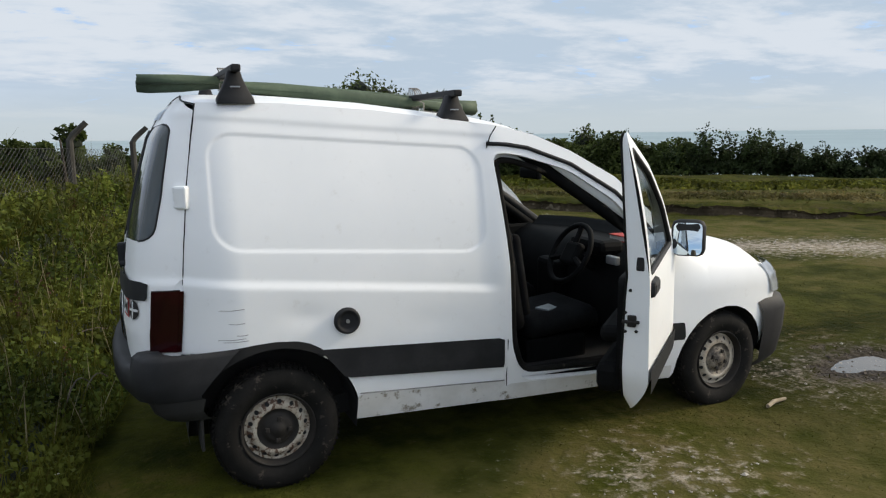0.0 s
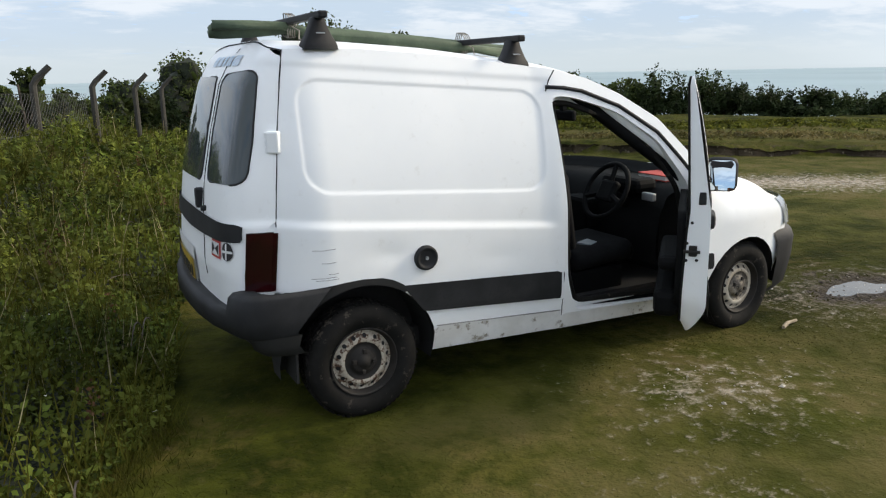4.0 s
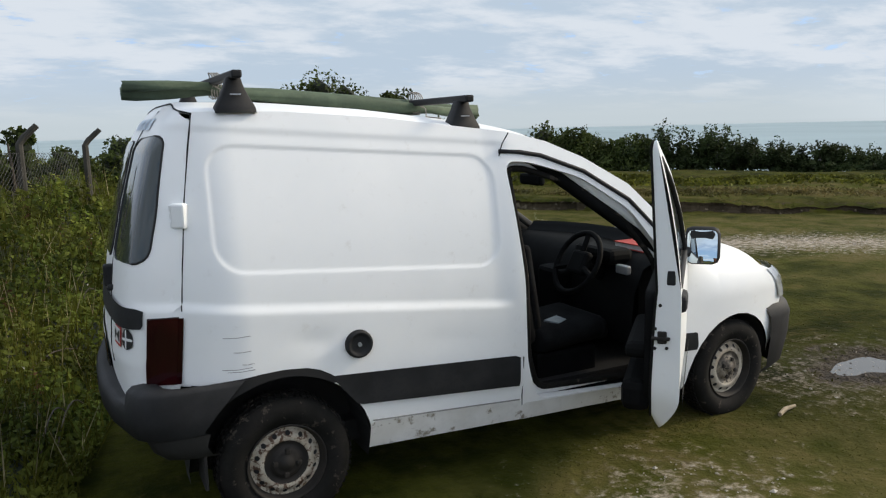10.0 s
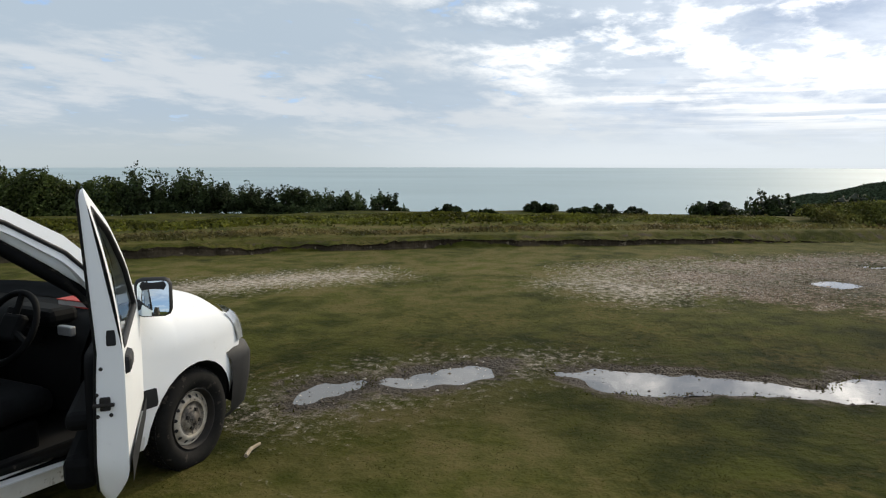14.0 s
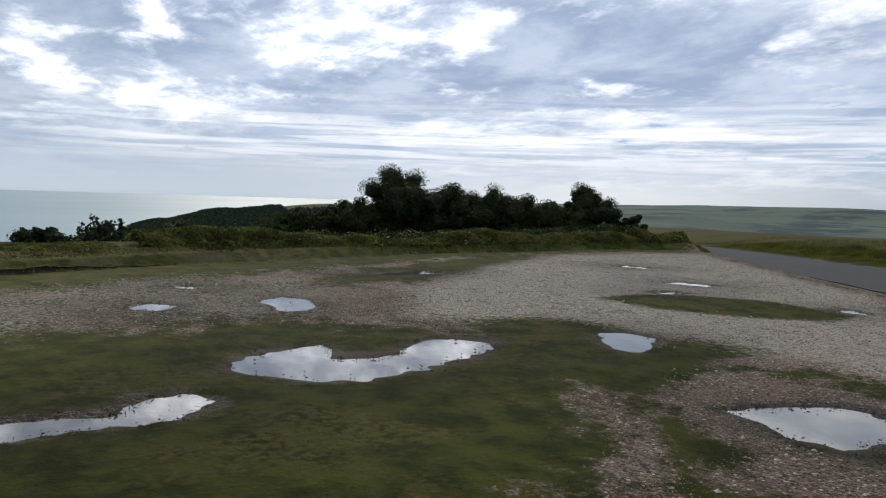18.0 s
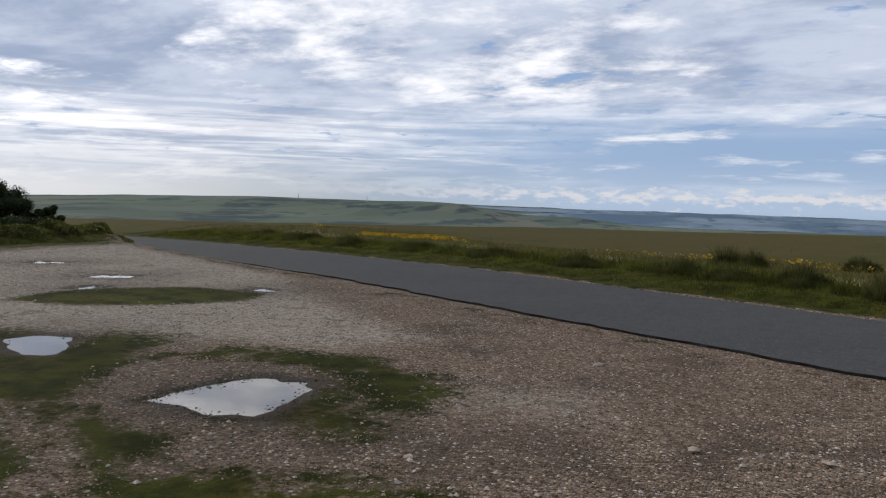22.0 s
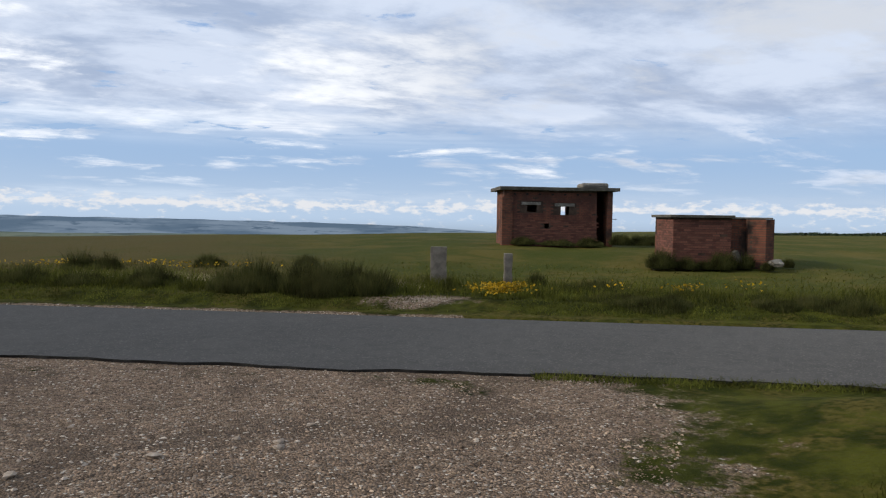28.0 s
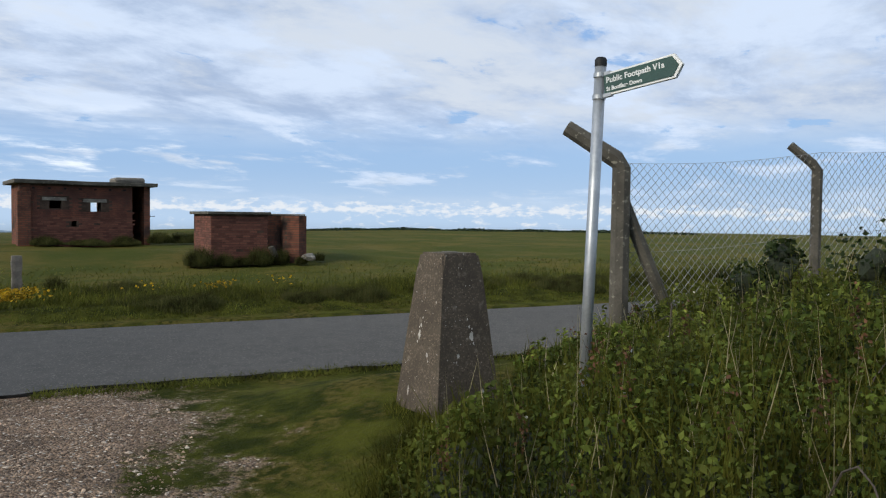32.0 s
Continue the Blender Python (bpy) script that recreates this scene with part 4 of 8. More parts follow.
def rounded(poly, radius, steps=5):
    """The outline with its corners rounded."""
    out, n = [], len(poly)
    for k in range(n):
        p0, p, p1 = (np.array(poly[(k + j) % n], float) for j in (-1, 0, 1))
        a, b = p0 - p, p1 - p
        r = min(radius, 0.45 * np.linalg.norm(a), 0.45 * np.linalg.norm(b))
        q0, q1 = p + a / np.linalg.norm(a) * r, p + b / np.linalg.norm(b) * r
        for t in np.linspace(0, 1, steps):
            out.append(tuple((1 - t) ** 2 * q0 + 2 * t * (1 - t) * p + t * t * q1))
    return out


def skin(poly, holes, place, cell=0.022):
    """A curved sheet: the flat outline, with holes, carried to its place by place(a, b)."""
    xs = np.array([p[0] for p in poly])
    zs = np.array([p[1] for p in poly])
    gx = np.arange(xs.min() - cell, xs.max() + 2 * cell, cell)
    gz = np.arange(zs.min() - cell, zs.max() + 2 * cell, cell)
    cx, cz = np.meshgrid(gx[:-1] + cell / 2, gz[:-1] + cell / 2, indexing="ij")
    keep = inside(cx, cz, poly)
    for h in holes:
        keep &= ~inside(cx, cz, h)
    nx, nz = np.meshgrid(gx, gz, indexing="ij")
    count = np.zeros(nx.shape, int)
    for i in (0, 1):
        for j in (0, 1):
            count[i:i + keep.shape[0], j:j + keep.shape[1]] += keep
    edge = (count > 0) & (count < 4)
    d, bx, bz = near_edge(nx[edge], nz[edge], [list(poly)] + [list(h) for h in holes])
    ok = d < 1.2 * cell
    vx, vz = nx.copy(), nz.copy()
    vx[edge] = np.where(ok, bx, nx[edge])
    vz[edge] = np.where(ok, bz, nz[edge])
    P = place(vx, vz)
    bm, ids = bmesh.new(), {}
    for i, j in zip(*np.nonzero(keep)):
        f = []
        for a, b in ((i, j), (i + 1, j), (i + 1, j + 1), (i, j + 1)):
            if (a, b) not in ids:
                ids[a, b] = bm.verts.new((float(P[0][a, b]), float(P[1][a, b]), float(P[2][a, b])))
            f.append(ids[a, b])
        bm.faces.new(f)
    bmesh.ops.remove_doubles(bm, verts=bm.verts, dist=0.0008)
    return bm


def box_sdf(x, z, x0, x1, z0, z1, r):
    """How far outside a rounded upright box."""
    qx = np.abs(x - (x0 + x1) / 2) - (x1 - x0) / 2 + r
    qz = np.abs(z - (z0 + z1) / 2) - (z1 - z0) / 2 + r
    return np.hypot(np.maximum(qx, 0), np.maximum(qz, 0)) + np.minimum(np.maximum(qx, qz), 0) - r


def side_y(x, z):
    """How far the right flank stands in from its outermost plane."""
    y = 0.15 * np.clip((z - 0.95) / 0.85, 0, 2) ** 1.7 + 0.05 * np.clip((0.55 - z) / 0.3, 0, 2) ** 2
    y = y + 0.185 * np.clip((x - 2.45) / 0.9, 0, 2) ** 2.2 + 0.13 * np.clip((-0.12 - x) / 0.32, 0, 2) ** 2
    y = y + 0.10 * np.clip((z - 0.72) / 0.25, 0, 1.3) ** 2 * np.clip((x - 2.25) / 0.3, 0, 1)
    slope = -0.075 * (x - 0.4)
    y = y + 0.0055 * smooth(-box_sdf(x, z - slope, -0.240, 1.095, 1.128, 1.652, 0.12), -0.006, 0.006)
    y = y + 0.014 * smooth(z + 0.105 * (x - 0.4), 0.935, 0.985) * (1 - smooth(x, 1.05, 1.2))
    y = y + 0.006 * smooth(-z - 0.075 * (x - 0.4), -1.735, -1.70) * (1 - smooth(x, 1.1, 1.25))
    # shallow dents low on the rear quarter
    y = y + 0.006 * np.exp(-(((x - 0.15) / 0.10) ** 2 + ((z - 0.84) / 0.05) ** 2)) + 0.004 * np.exp(-(((x - 0.78) / 0.12) ** 2 + ((z - 0.75) / 0.05) ** 2))
    return y


def arch(cx, cz, r, a0, a1, n=14):
    return [(cx + r * math.cos(radians(a)), cz + r * math.sin(radians(a))) for a in np.linspace(a0, a1, n)]


ROOF_RAIL = [(-0.27, 1.835), (0.10, 1.83), (0.56, 1.795), (1.20, 1.715), (1.41, 1.665), (1.63, 1.575), (1.90, 1.425), (2.14, 1.205), (2.30, 1.02)]
FLANK = ROOF_RAIL + [(2.60, 0.960), (2.86, 0.91), (3.03, 0.845), (3.16, 0.67), (3.13, 0.58), (3.035, 0.33)] + arch(2.69, 0.27, 0.355, 8, 184) + [(2.32, 0.215), (1.94, 0.235), (1.18, 0.255), (0.385, 0.285)] + arch(0.0, 0.30, 0.405, 2, 110) + [(-0.19, 0.697), (-0.41, 0.708), (-0.375, 1.09), (-0.335, 1.46)]
OPENING = rounded([(1.165, 1.575), (1.30, 1.565), (1.60, 1.475), (1.89, 1.295), (2.12, 1.02), (2.205, 0.75), (2.14, 0.48), (2.03, 0.315), (1.30, 0.355), (1.235, 0.55), (1.225, 0.98)], 0.07)
PASSENGER = rounded([(1.28, 1.53), (1.58, 1.44), (1.85, 1.27), (2.06, 1.00), (1.28, 1.02)], 0.05)


def right_side(x, z):
    return x, side_y(x, z), z


def left_side(x, z):
    return x, 1.70 - side_y(x, z), z


bm = skin(FLANK, [OPENING], right_side, 0.0085)
part("flank", bm, PAINT, van, smooth=True)
bm = skin(FLANK, [PASSENGER], left_side, 0.045)
part("flank", bm, PAINT, van, smooth=True)
bm = skin(PASSENGER, [], lambda x, z: (x, 1.69 - side_y(x, z), z), 0.05)
glass = part("side_window", bm, GLASS, van, "clear side window glass", True)
glass.visible_shadow = False


def loft(rows):
    """A sheet through rows of points."""
    bm = bmesh.new()
    vs = [[bm.verts.new(p) for p in row] for row in rows]
    for a, b in zip(vs, vs[1:]):
        for k in range(len(a) - 1):
            bm.faces.new((a[k], a[k + 1], b[k + 1], b[k]))
    return bm


def across(x, z, lift, forward=0.0, n=25, edge=None):
    """A cross-section from flank to flank, rounded into both."""
    y0 = float(side_y(np.array(x), np.array(z))) if edge is None else edge
    row = []
    for f in np.linspace(0, 1, n):
        u = abs(2 * f - 1)
        row.append((x + forward * (1 - u ** 2), y0 + (1.70 - 2 * y0) * f, z + lift * (1 - u ** 3.2)))
    return row


def rail_z(x):
    return float(lerp_table(x, ROOF_RAIL))


# the windscreen with its black border, and the bonnet
top, low = across(1.34, rail_z(1.34) - 0.004, 0.05, 0.05), across(2.30, 1.02, 0.02, 0.17)
screen = [[tuple(np.array(a) * (1 - f) + np.array(b) * f + np.array((0.05, 0, 0.04)) * 4 * f * (1 - f) * (1 - abs(2 * k / 24 - 1) ** 3)) for k, (a, b) in enumerate(zip(top, low))] for f in np.linspace(0, 1, 9)]
w = part("windscreen", loft([r[1:-1] for r in screen]), GLASS, van, "clear curved windscreen", True)
w.visible_shadow = False
for edge in (0, -1):
    bm = bmesh.new()
    tube(bm, [(p[0], p[1] + (0.03 if edge == 0 else -0.03), p[2] - 0.02) for p in (r[edge] for r in screen)], 0.035, 8)
    part("pillar", bm, PAINT if edge == 0 else BLACK_TRIM, van, "windscreen pillar", True)
    bm = bmesh.new()
    tube(bm, [(p[0] - 0.05, p[1] + (0.045 if edge == 0 else -0.045), p[2] - 0.05) for p in (r[edge] for r in screen)], 0.035, 8)
    part("pillar_trim", bm, CABIN, van, "dark inner pillar trim", True)
rows = []
for x, z, lift, fw, e in ((2.28, 1.005, 0.03, 0.19, 0.10), (2.45, 0.975, 0.045, 0.18, 0.13), (2.62, 0.95, 0.055, 0.17, 0.14), (2.82, 0.915, 0.06, 0.15, 0.15), (3.02, 0.86, 0.065, 0.16, 0.16), (3.16, 0.77, 0.07, 0.18, 0.19), (3.22, 0.64, 0.06, 0.20, 0.22), (3.24, 0.50, 0.0, 0.20, 0.22)):
    rows.append(across(x, z, lift, fw, edge=e))
part("bonnet", loft(rows), PAINT, van, smooth=True)

# rear doors
REAR_X = [(0.30, -0.590), (0.50, -0.625), (0.80, -0.653), (1.05, -0.628), (1.20, -0.606), (1.45, -0.541), (1.68, -0.469), (1.80, -0.397), (1.88, -0.305)]


SEAM = [(0.30, -0.435), (0.71, -0.410), (1.09, -0.375), (1.46, -0.335), (1.84, -0.270)]


def seam_x(z):
    return lerp_table(z, SEAM)


def seam_y(z):
    return side_y(seam_x(z), np.asarray(z, float))


def rear_x(y, z):
    base = lerp_table(z, REAR_X)
    u = np.clip(np.abs(y - 0.85) / (0.85 - seam_y(z)), 0, 1)
    return base + (seam_x(z) - base) * (0.20 * u ** 2 + 0.80 * u ** 14)


def rear_face(y, z):
    return rear_x(y, z), y, z


ROOF_BACK = []
for x, y, z in across(-0.27, 1.835, 0.055):
    z = min(z - 0.010, 1.876)
    ROOF_BACK.append((float(rear_x(np.array(y), np.array(z))) - 0.003, y, z))
rows = [ROOF_BACK]
for x in np.linspace(-0.27, 1.32, 24):
    rows.append(across(x, rail_z(x), 0.055))
part("roof", loft(rows), PAINT, van, smooth=True)
LEVELS = (1.80, 1.7, 1.5, 1.3, 1.05, 0.85, 0.72, 0.50)
REAR = [(0.26, 1.845), (0.50, 1.872), (0.85, 1.885), (1.20, 1.872), (1.44, 1.845)] + [(1.70 - float(seam_y(z)), z) for z in LEVELS] + [(float(seam_y(z)), z) for z in LEVELS[::-1]]
WIN_R = rounded([(0.165, 1.222), (0.178, 1.43), (0.235, 1.742), (0.635, 1.722), (0.585, 1.45), (0.540, 1.208)], 0.06)
WIN_L = rounded([(0.655, 1.200), (0.695, 1.45), (0.755, 1.712), (1.465, 1.710), (1.535, 1.180)], 0.06)
bm = skin(REAR, [WIN_R, WIN_L], rear_face, 0.011)
rear = part("rear_door", bm, PAINT, van, "white twin rear doors, lightly dented", True)
for win in (WIN_R, WIN_L):
    bm = skin(win, [], lambda y, z: (rear_x(y, z) - 0.004, y, z), 0.02)
    part("rear_window", bm, TINTED, rear, "dark tinted rear glass", True)
    bm = bmesh.new()
    pts = [(float(rear_x(np.array(a), np.array(b))) - 0.003, a, b) for a, b in win]
    tube(bm, pts + pts[:1], 0.005, 6, False)
    part("window_seal", bm, BLACK_TRIM, rear, "black rubber seal", True)
bm = bmesh.new()
pts = [(float(rear_x(np.array(0.60 + 0.17 * (z - 1.2)), np.array(z))) - 0.002, 0.60 + 0.17 * (z - 1.2), z) for z in np.linspace(0.74, 1.85, 14)]
tube(bm, pts, 0.0025, 6)
part("door_gap", bm, CAVITY, rear, "dark gap between the rear doors")
# the dark seam between the flank and the rear doors
bm = bmesh.new()
tube(bm, [(x, float(side_y(np.array(x), np.array(z))) + 0.002, z) for x, z in ((-0.41, 0.72), (-0.393, 0.9), (-0.375, 1.09), (-0.355, 1.28), (-0.335, 1.46), (-0.30, 1.68), (-0.272, 1.83))], 0.0045, 6)
part("seam", bm, CAVITY, van, "dark door seam")
bm = bmesh.new()
tube(bm, [(x + 0.004, y, z + 0.003) for x, y, z in ROOF_BACK], 0.004, 6)
part("roof_seal", bm, BLACK_TRIM, van, "black roof edge seal")
# hinge
bm = bmesh.new()
box(bm, (-0.400, 0.098, 1.362), (-0.335, 0.140, 1.466), bevel=0.010)
for k in range(3):
    box(bm, (-0.405, 0.102, 1.367 + 0.034 * k), (-0.385, 0.135, 1.393 + 0.034 * k), bevel=0.004)
bmesh.ops.rotate(bm, verts=bm.verts, cent=(-0.365, 0.12, 1.415), matrix=Matrix.Rotation(radians(-38), 3, "Z"))
bmesh.ops.translate(bm, vec=(0.010, 0.016, 0), verts=bm.verts)
part("hinge", bm, PAINT, van, "white door hinge")
# trim strip across the rear doors with the handle and lock above it
bm = skin(rounded([(0.150, 0.955), (0.150, 1.040), (0.86, 1.052), (1.55, 1.040), (1.55, 0.950), (0.86, 0.940)], 0.012), [], lambda y, z: (rear_x(y, z) - 0.012, y, z), 0.03)
part("rear_trim", bm, BLACK_TRIM, rear, "black plastic trim strip", True)
bm = bmesh.new()
box(bm, (-0.648, 0.615, 1.062), (-0.600, 0.660, 1.165), bevel=0.012)
part("rear_handle", bm, BLACK_TRIM, rear, "black door handle")
bm = bmesh.new()
lathe(bm, [(0.0, -0.012), (0.014, -0.012), (0.014, 0.02)], "y", 16)
bmesh.ops.transform(bm, matrix=Matrix.Translation((-0.628, 0.545, 1.072)) @ Matrix.Rotation(radians(-90), 4, "Z"), verts=bm.verts)
part("lock", bm, BLACK_TRIM, rear)
# number plate in its pale surround, and the two stickers
bm = skin(rounded([(0.80, 0.585), (0.74, 0.835), (1.42, 0.835), (1.42, 0.585)], 0.04), [], lambda y, z: (rear_x(y, z) - 0.010, y, z), 0.03)
plate = part("plate_surround", bm, WHITE, van, "white plate recess", True)
bm = skin([(0.83, 0.62), (0.78, 0.765), (1.36, 0.765), (1.36, 0.62)], [], lambda y, z: (rear_x(y, z) - 0.016, y, z), 0.04)
part("number_plate", bm, YELLOW, plate, "yellow number plate with black bars")
for k in range(6):
    bm = bmesh.new()
    y = 0.86 + 0.075 * k + (0.02 if k > 3 else 0)
    box(bm, (float(rear_x(np.array(y), np.array(0.68))) - 0.020, y, 0.65), (float(rear_x(np.array(y), np.array(0.68))) - 0.0175, y + 0.04, 0.715))
    part("plate_bar", bm, BLACK, plate)


def on_rear(y0, y1, z0, z1, out=0.005):
    return skin([(y0, z0), (y0, z1), (y1, z1), (y1, z0)], [], lambda y, z: (rear_x(y, z) - out, y, z), 0.008)


square = part("sticker", on_rear(0.275, 0.400, 0.862, 0.950), RED, van, "red and white square sticker with a dark cross")
part("sticker_face", on_rear(0.287, 0.388, 0.874, 0.938, 0.007), WHITE, square)
bm = bmesh.new()
for a, b in (((0.292, 0.878), (0.292, 0.934)), ((0.384, 0.878), (0.384, 0.934))):
    mid = (0.338, 0.906)
    f = bm.faces.new([bm.verts.new((float(rear_x(np.array(p[0]), np.array(p[1]))) - 0.009, *p)) for p in (a, b, mid)])
part("sticker_print", bm, BLACK, square)
bm = skin([(0.222 + 0.036 * math.cos(a), 0.906 + 0.045 * math.sin(a)) for a in np.linspace(0, 2 * math.pi, 28, endpoint=False)], [], lambda y, z: (rear_x(y, z) - 0.006, y, z), 0.012)
roundel = part("sticker", bm, BLACK, van, "black round sticker with a white cross")
bm = on_rear(0.186, 0.258, 0.900, 0.912, 0.009)
part("sticker_print", bm, WHITE, roundel)
part("sticker_print", on_rear(0.217, 0.227, 0.866, 0.946, 0.009), WHITE, roundel)
PALE_BLUE = surface("faded_blue_print", (0.42, 0.55, 0.68), (0.55, 0.63, 0.72), 0.5, 0, 9, 40, 0.4)
for y0, y1 in ((0.48, 0.60), (0.63, 0.72), (0.75, 0.80), (0.84, 0.93), (0.95, 1.05)):
    part("faded_sticker", on_rear(y0, y1, 1.765, 1.815), PALE_BLUE, van, "faded pale blue lettering strip")
# the rounded corner post behind each door seam, and the lamp's return round it
def corner_strip(levels, reach, out, mirror):
    rows = []
    for z in levels:
        sx, sy = float(seam_x(z)), float(seam_y(z))
        xs = sx + reach
        rear_at = lambda y: float(rear_x(np.array(y), np.array(z)))
        row = [(xs, float(side_y(np.array(xs), np.array(z))) - out, z), (sx + 0.004, sy - out, z), (rear_at(sy + 0.012) - out, sy + 0.012, z), (rear_at(sy + 0.04) - out, sy + 0.04, z)]
        rows.append([(x, 1.70 - y, z2) for x, y, z2 in row] if mirror else row)
    return loft(rows)


for mirror in (0, 1):
    part("corner_post", corner_strip(np.linspace(0.70, 1.80, 23), 0.04, -0.004, mirror), PAINT, van, "", True)
# tail lamps wrap round the corners
for mirror in (0, 1):
    edge = [(float(seam_y(z)) + 0.001, z) for z in np.linspace(0.715, 1.00, 6)]
    loop = edge + [(0.140, 0.998), (0.146, 0.86), (0.158, 0.715)]
    if mirror:
        loop = [(1.70 - y, z) for y, z in loop]
    lamp = part("tail_lamp", skin(loop, [], lambda y, z: (rear_x(y, z) - 0.012, y - 0.004 * np.sign(0.85 - y), z), 0.007), LAMP_RED, van, "dark red tail lamp", True)
    bm = bmesh.new()
    pts = [(float(rear_x(np.array(y), np.array(z))) - 0.010, y, z) for y, z in loop]
    tube(bm, pts + pts[:1], 0.0035, 6, False)
    part("lamp_seal", bm, BLACK_TRIM, lamp)
    part("lamp_return", corner_strip(np.linspace(0.715, 0.998, 8), 0.004, 0.010, mirror), LAMP_RED, lamp, "", True)


# bumpers: rows at rising heights, following the wheel arch
def bumper(rows_z, plan, cut, tuck=0.0, middle=9.0):
    """Rows at rising heights; between its corner blocks the bumper is no higher than middle."""
    rows = []
    for z, inset in rows_z:
        row = []
        start = cut(z)
        path = [(start, plan[0][1])] + [p for p in plan[1:]]
        for k, (x, y) in enumerate(path):
            cx, cy = 1.4, 0.85
            d = math.hypot(x - cx, y - cy)
            under = tuck * min(max((0.51 - z) / 0.14, 0), 1) * min(max((y - 0.03) / 0.16, 0), 1)
            row.append((x - (x - cx) / d * inset * 2.2 + under, y - (y - cy) / d * inset, z if y < 0.18 else min(z, middle + 0.04 * (z - 0.6))))
        rows.append(row + [(x, 1.70 - y, z2) for x, y, z2 in row[::-1]])
    return loft(rows)


def rear_cut(z):
    return -math.sqrt(max(0.405 ** 2 - (z - 0.30) ** 2, 0.19 ** 2))


REAR_PLAN = [(-0.3, -0.012), (-0.42, -0.010), (-0.50, -0.004), (-0.555, 0.012), (-0.585, 0.045), (-0.602, 0.10), (-0.620, 0.165), (-0.624, 0.185), (-0.660, 0.32), (-0.690, 0.55), (-0.700, 0.80)]
bm = bumper([(0.722, 0.05), (0.720, 0.012), (0.700, 0.0), (0.60, -0.006), (0.528, -0.006), (0.514, 0.010)], REAR_PLAN, rear_cut, 0.0, 0.628)
part("rear_bumper", bm, BLACK_TRIM, van, "grey weathered plastic rear bumper", True)
# the skirt's deeper black has the shade below the bumper painted in
bm = bumper([(0.516, 0.012), (0.500, 0.013), (0.46, 0.018), (0.425, 0.035), (0.41, 0.06)], REAR_PLAN, rear_cut, 0.22)
part("bumper_skirt", bm, surface("shaded_black_plastic", (0.012, 0.012, 0.011), (0.007, 0.007, 0.006), 0.8, 0, 6, 60, 0.5), van, "black skirt below the bumper, darkened as shade", True)
bm = bmesh.new()
box(bm, (-0.60, 0.10, 0.56), (-0.40, 1.60, 0.615), bevel=0.01)
part("bumper_step", bm, BLACK_TRIM, van)
for y in (0.035, 1.475):
    bm = bmesh.new()
    box(bm, (-0.352, y, 0.25), (-0.337, y + 0.19, 0.55), bevel=0.004)
    part("mudflap", bm, CAVITY, van, "black rubber mudflap")
# the black lip of the wheel arch, from the bumper to the rubbing strip
lip = [(-0.300, 0.712), (-0.20, 0.724), (-0.10, 0.734), (0.0, 0.738), (0.10, 0.730), (0.16, 0.712), (0.215, 0.680), (0.338, 0.522)]
lip += [(0.405 * math.cos(radians(a)), 0.30 + 0.405 * math.sin(radians(a))) for a in range(36, 134, 6)]
part("arch_lip", skin(lip, [], lambda x, z: (x, side_y(x, z) - 0.010, z), 0.02), CAVITY, van, "black lip of the wheel arch", True)


def front_cut(z):
    return 2.69 + math.sqrt(max(0.355 ** 2 - (z - 0.27) ** 2, 0.1))


bm = bumper([(0.19, 0.06), (0.24, 0.02), (0.40, 0.0), (0.54, -0.005), (0.60, 0.01), (0.64, 0.05)],
            [(3.0, 0.050), (3.12, 0.065), (3.22, 0.10), (3.30, 0.155), (3.36, 0.225), (3.41, 0.34), (3.45, 0.55), (3.47, 0.82)], front_cut)
part("front_bumper", bm, BLACK_TRIM, van, "grey plastic front bumper", True)
for mirror in (0, 1):
    rows = []
    for z, back in ((0.655, 0.0), (0.70, 0.01), (0.76, 0.03), (0.815, 0.075), (0.845, 0.12)):
        rows.append([(x - back + 0.014, (1.714 - y) if mirror else y - 0.014, z) for x, y in ((3.10, 0.095), (3.19, 0.135), (3.255, 0.19), (3.31, 0.28), (3.35, 0.40))])
    part("headlamp", loft(rows), LAMP_CLEAR, van, "clear headlamp", True)

# black side strips, fuel cap, repeater lamp, scuffed sill
strip = skin([(0.205, 0.675), (1.185, 0.615), (1.185, 0.455), (0.33, 0.520)], [], lambda x, z: (x, side_y(x, z) - 0.013, z), 0.025)
part("side_strip", strip, BLACK_TRIM, van, "black plastic rubbing strip", True)
bm = skin([(2.245, 0.57), (2.36, 0.565), (2.375, 0.46), (2.245, 0.465)], [], lambda x, z: (x, side_y(x, z) - 0.012, z), 0.02)
part("wing_strip", bm, BLACK_TRIM, van, "short black strip on the wing", True)
bm = bmesh.new()
lathe(bm, [(0.0, -0.009), (0.034, -0.010), (0.044, -0.013), (0.050, -0.020), (0.057, -0.020), (0.063, -0.012), (0.066, 0.02)], "y", 36)
bmesh.ops.translate(bm, vec=(0.345, 0.002, 0.800), verts=bm.verts)
cap = part("fuel_cap", bm, BLACK_TRIM, van, "round black fuel cap", True)
bm = bmesh.new()
lathe(bm, [(0.0, -0.004), (0.009, -0.004), (0.009, 0.004)], "y", 12)
bmesh.ops.translate(bm, vec=(0.345, -0.012, 0.800), verts=bm.verts)
part("cap_lock", bm, STEEL, cap, "small bright lock")
bm = bmesh.new()
bmesh.ops.create_uvsphere(bm, u_segments=16, v_segments=8, radius=1.0, matrix=Matrix.Translation((2.385, 0.03, 0.665)) @ Matrix.Diagonal((0.032, 0.022, 0.020, 1)))
part("side_repeater", bm, LAMP_CLEAR, van, "clear oval repeater lamp", True)
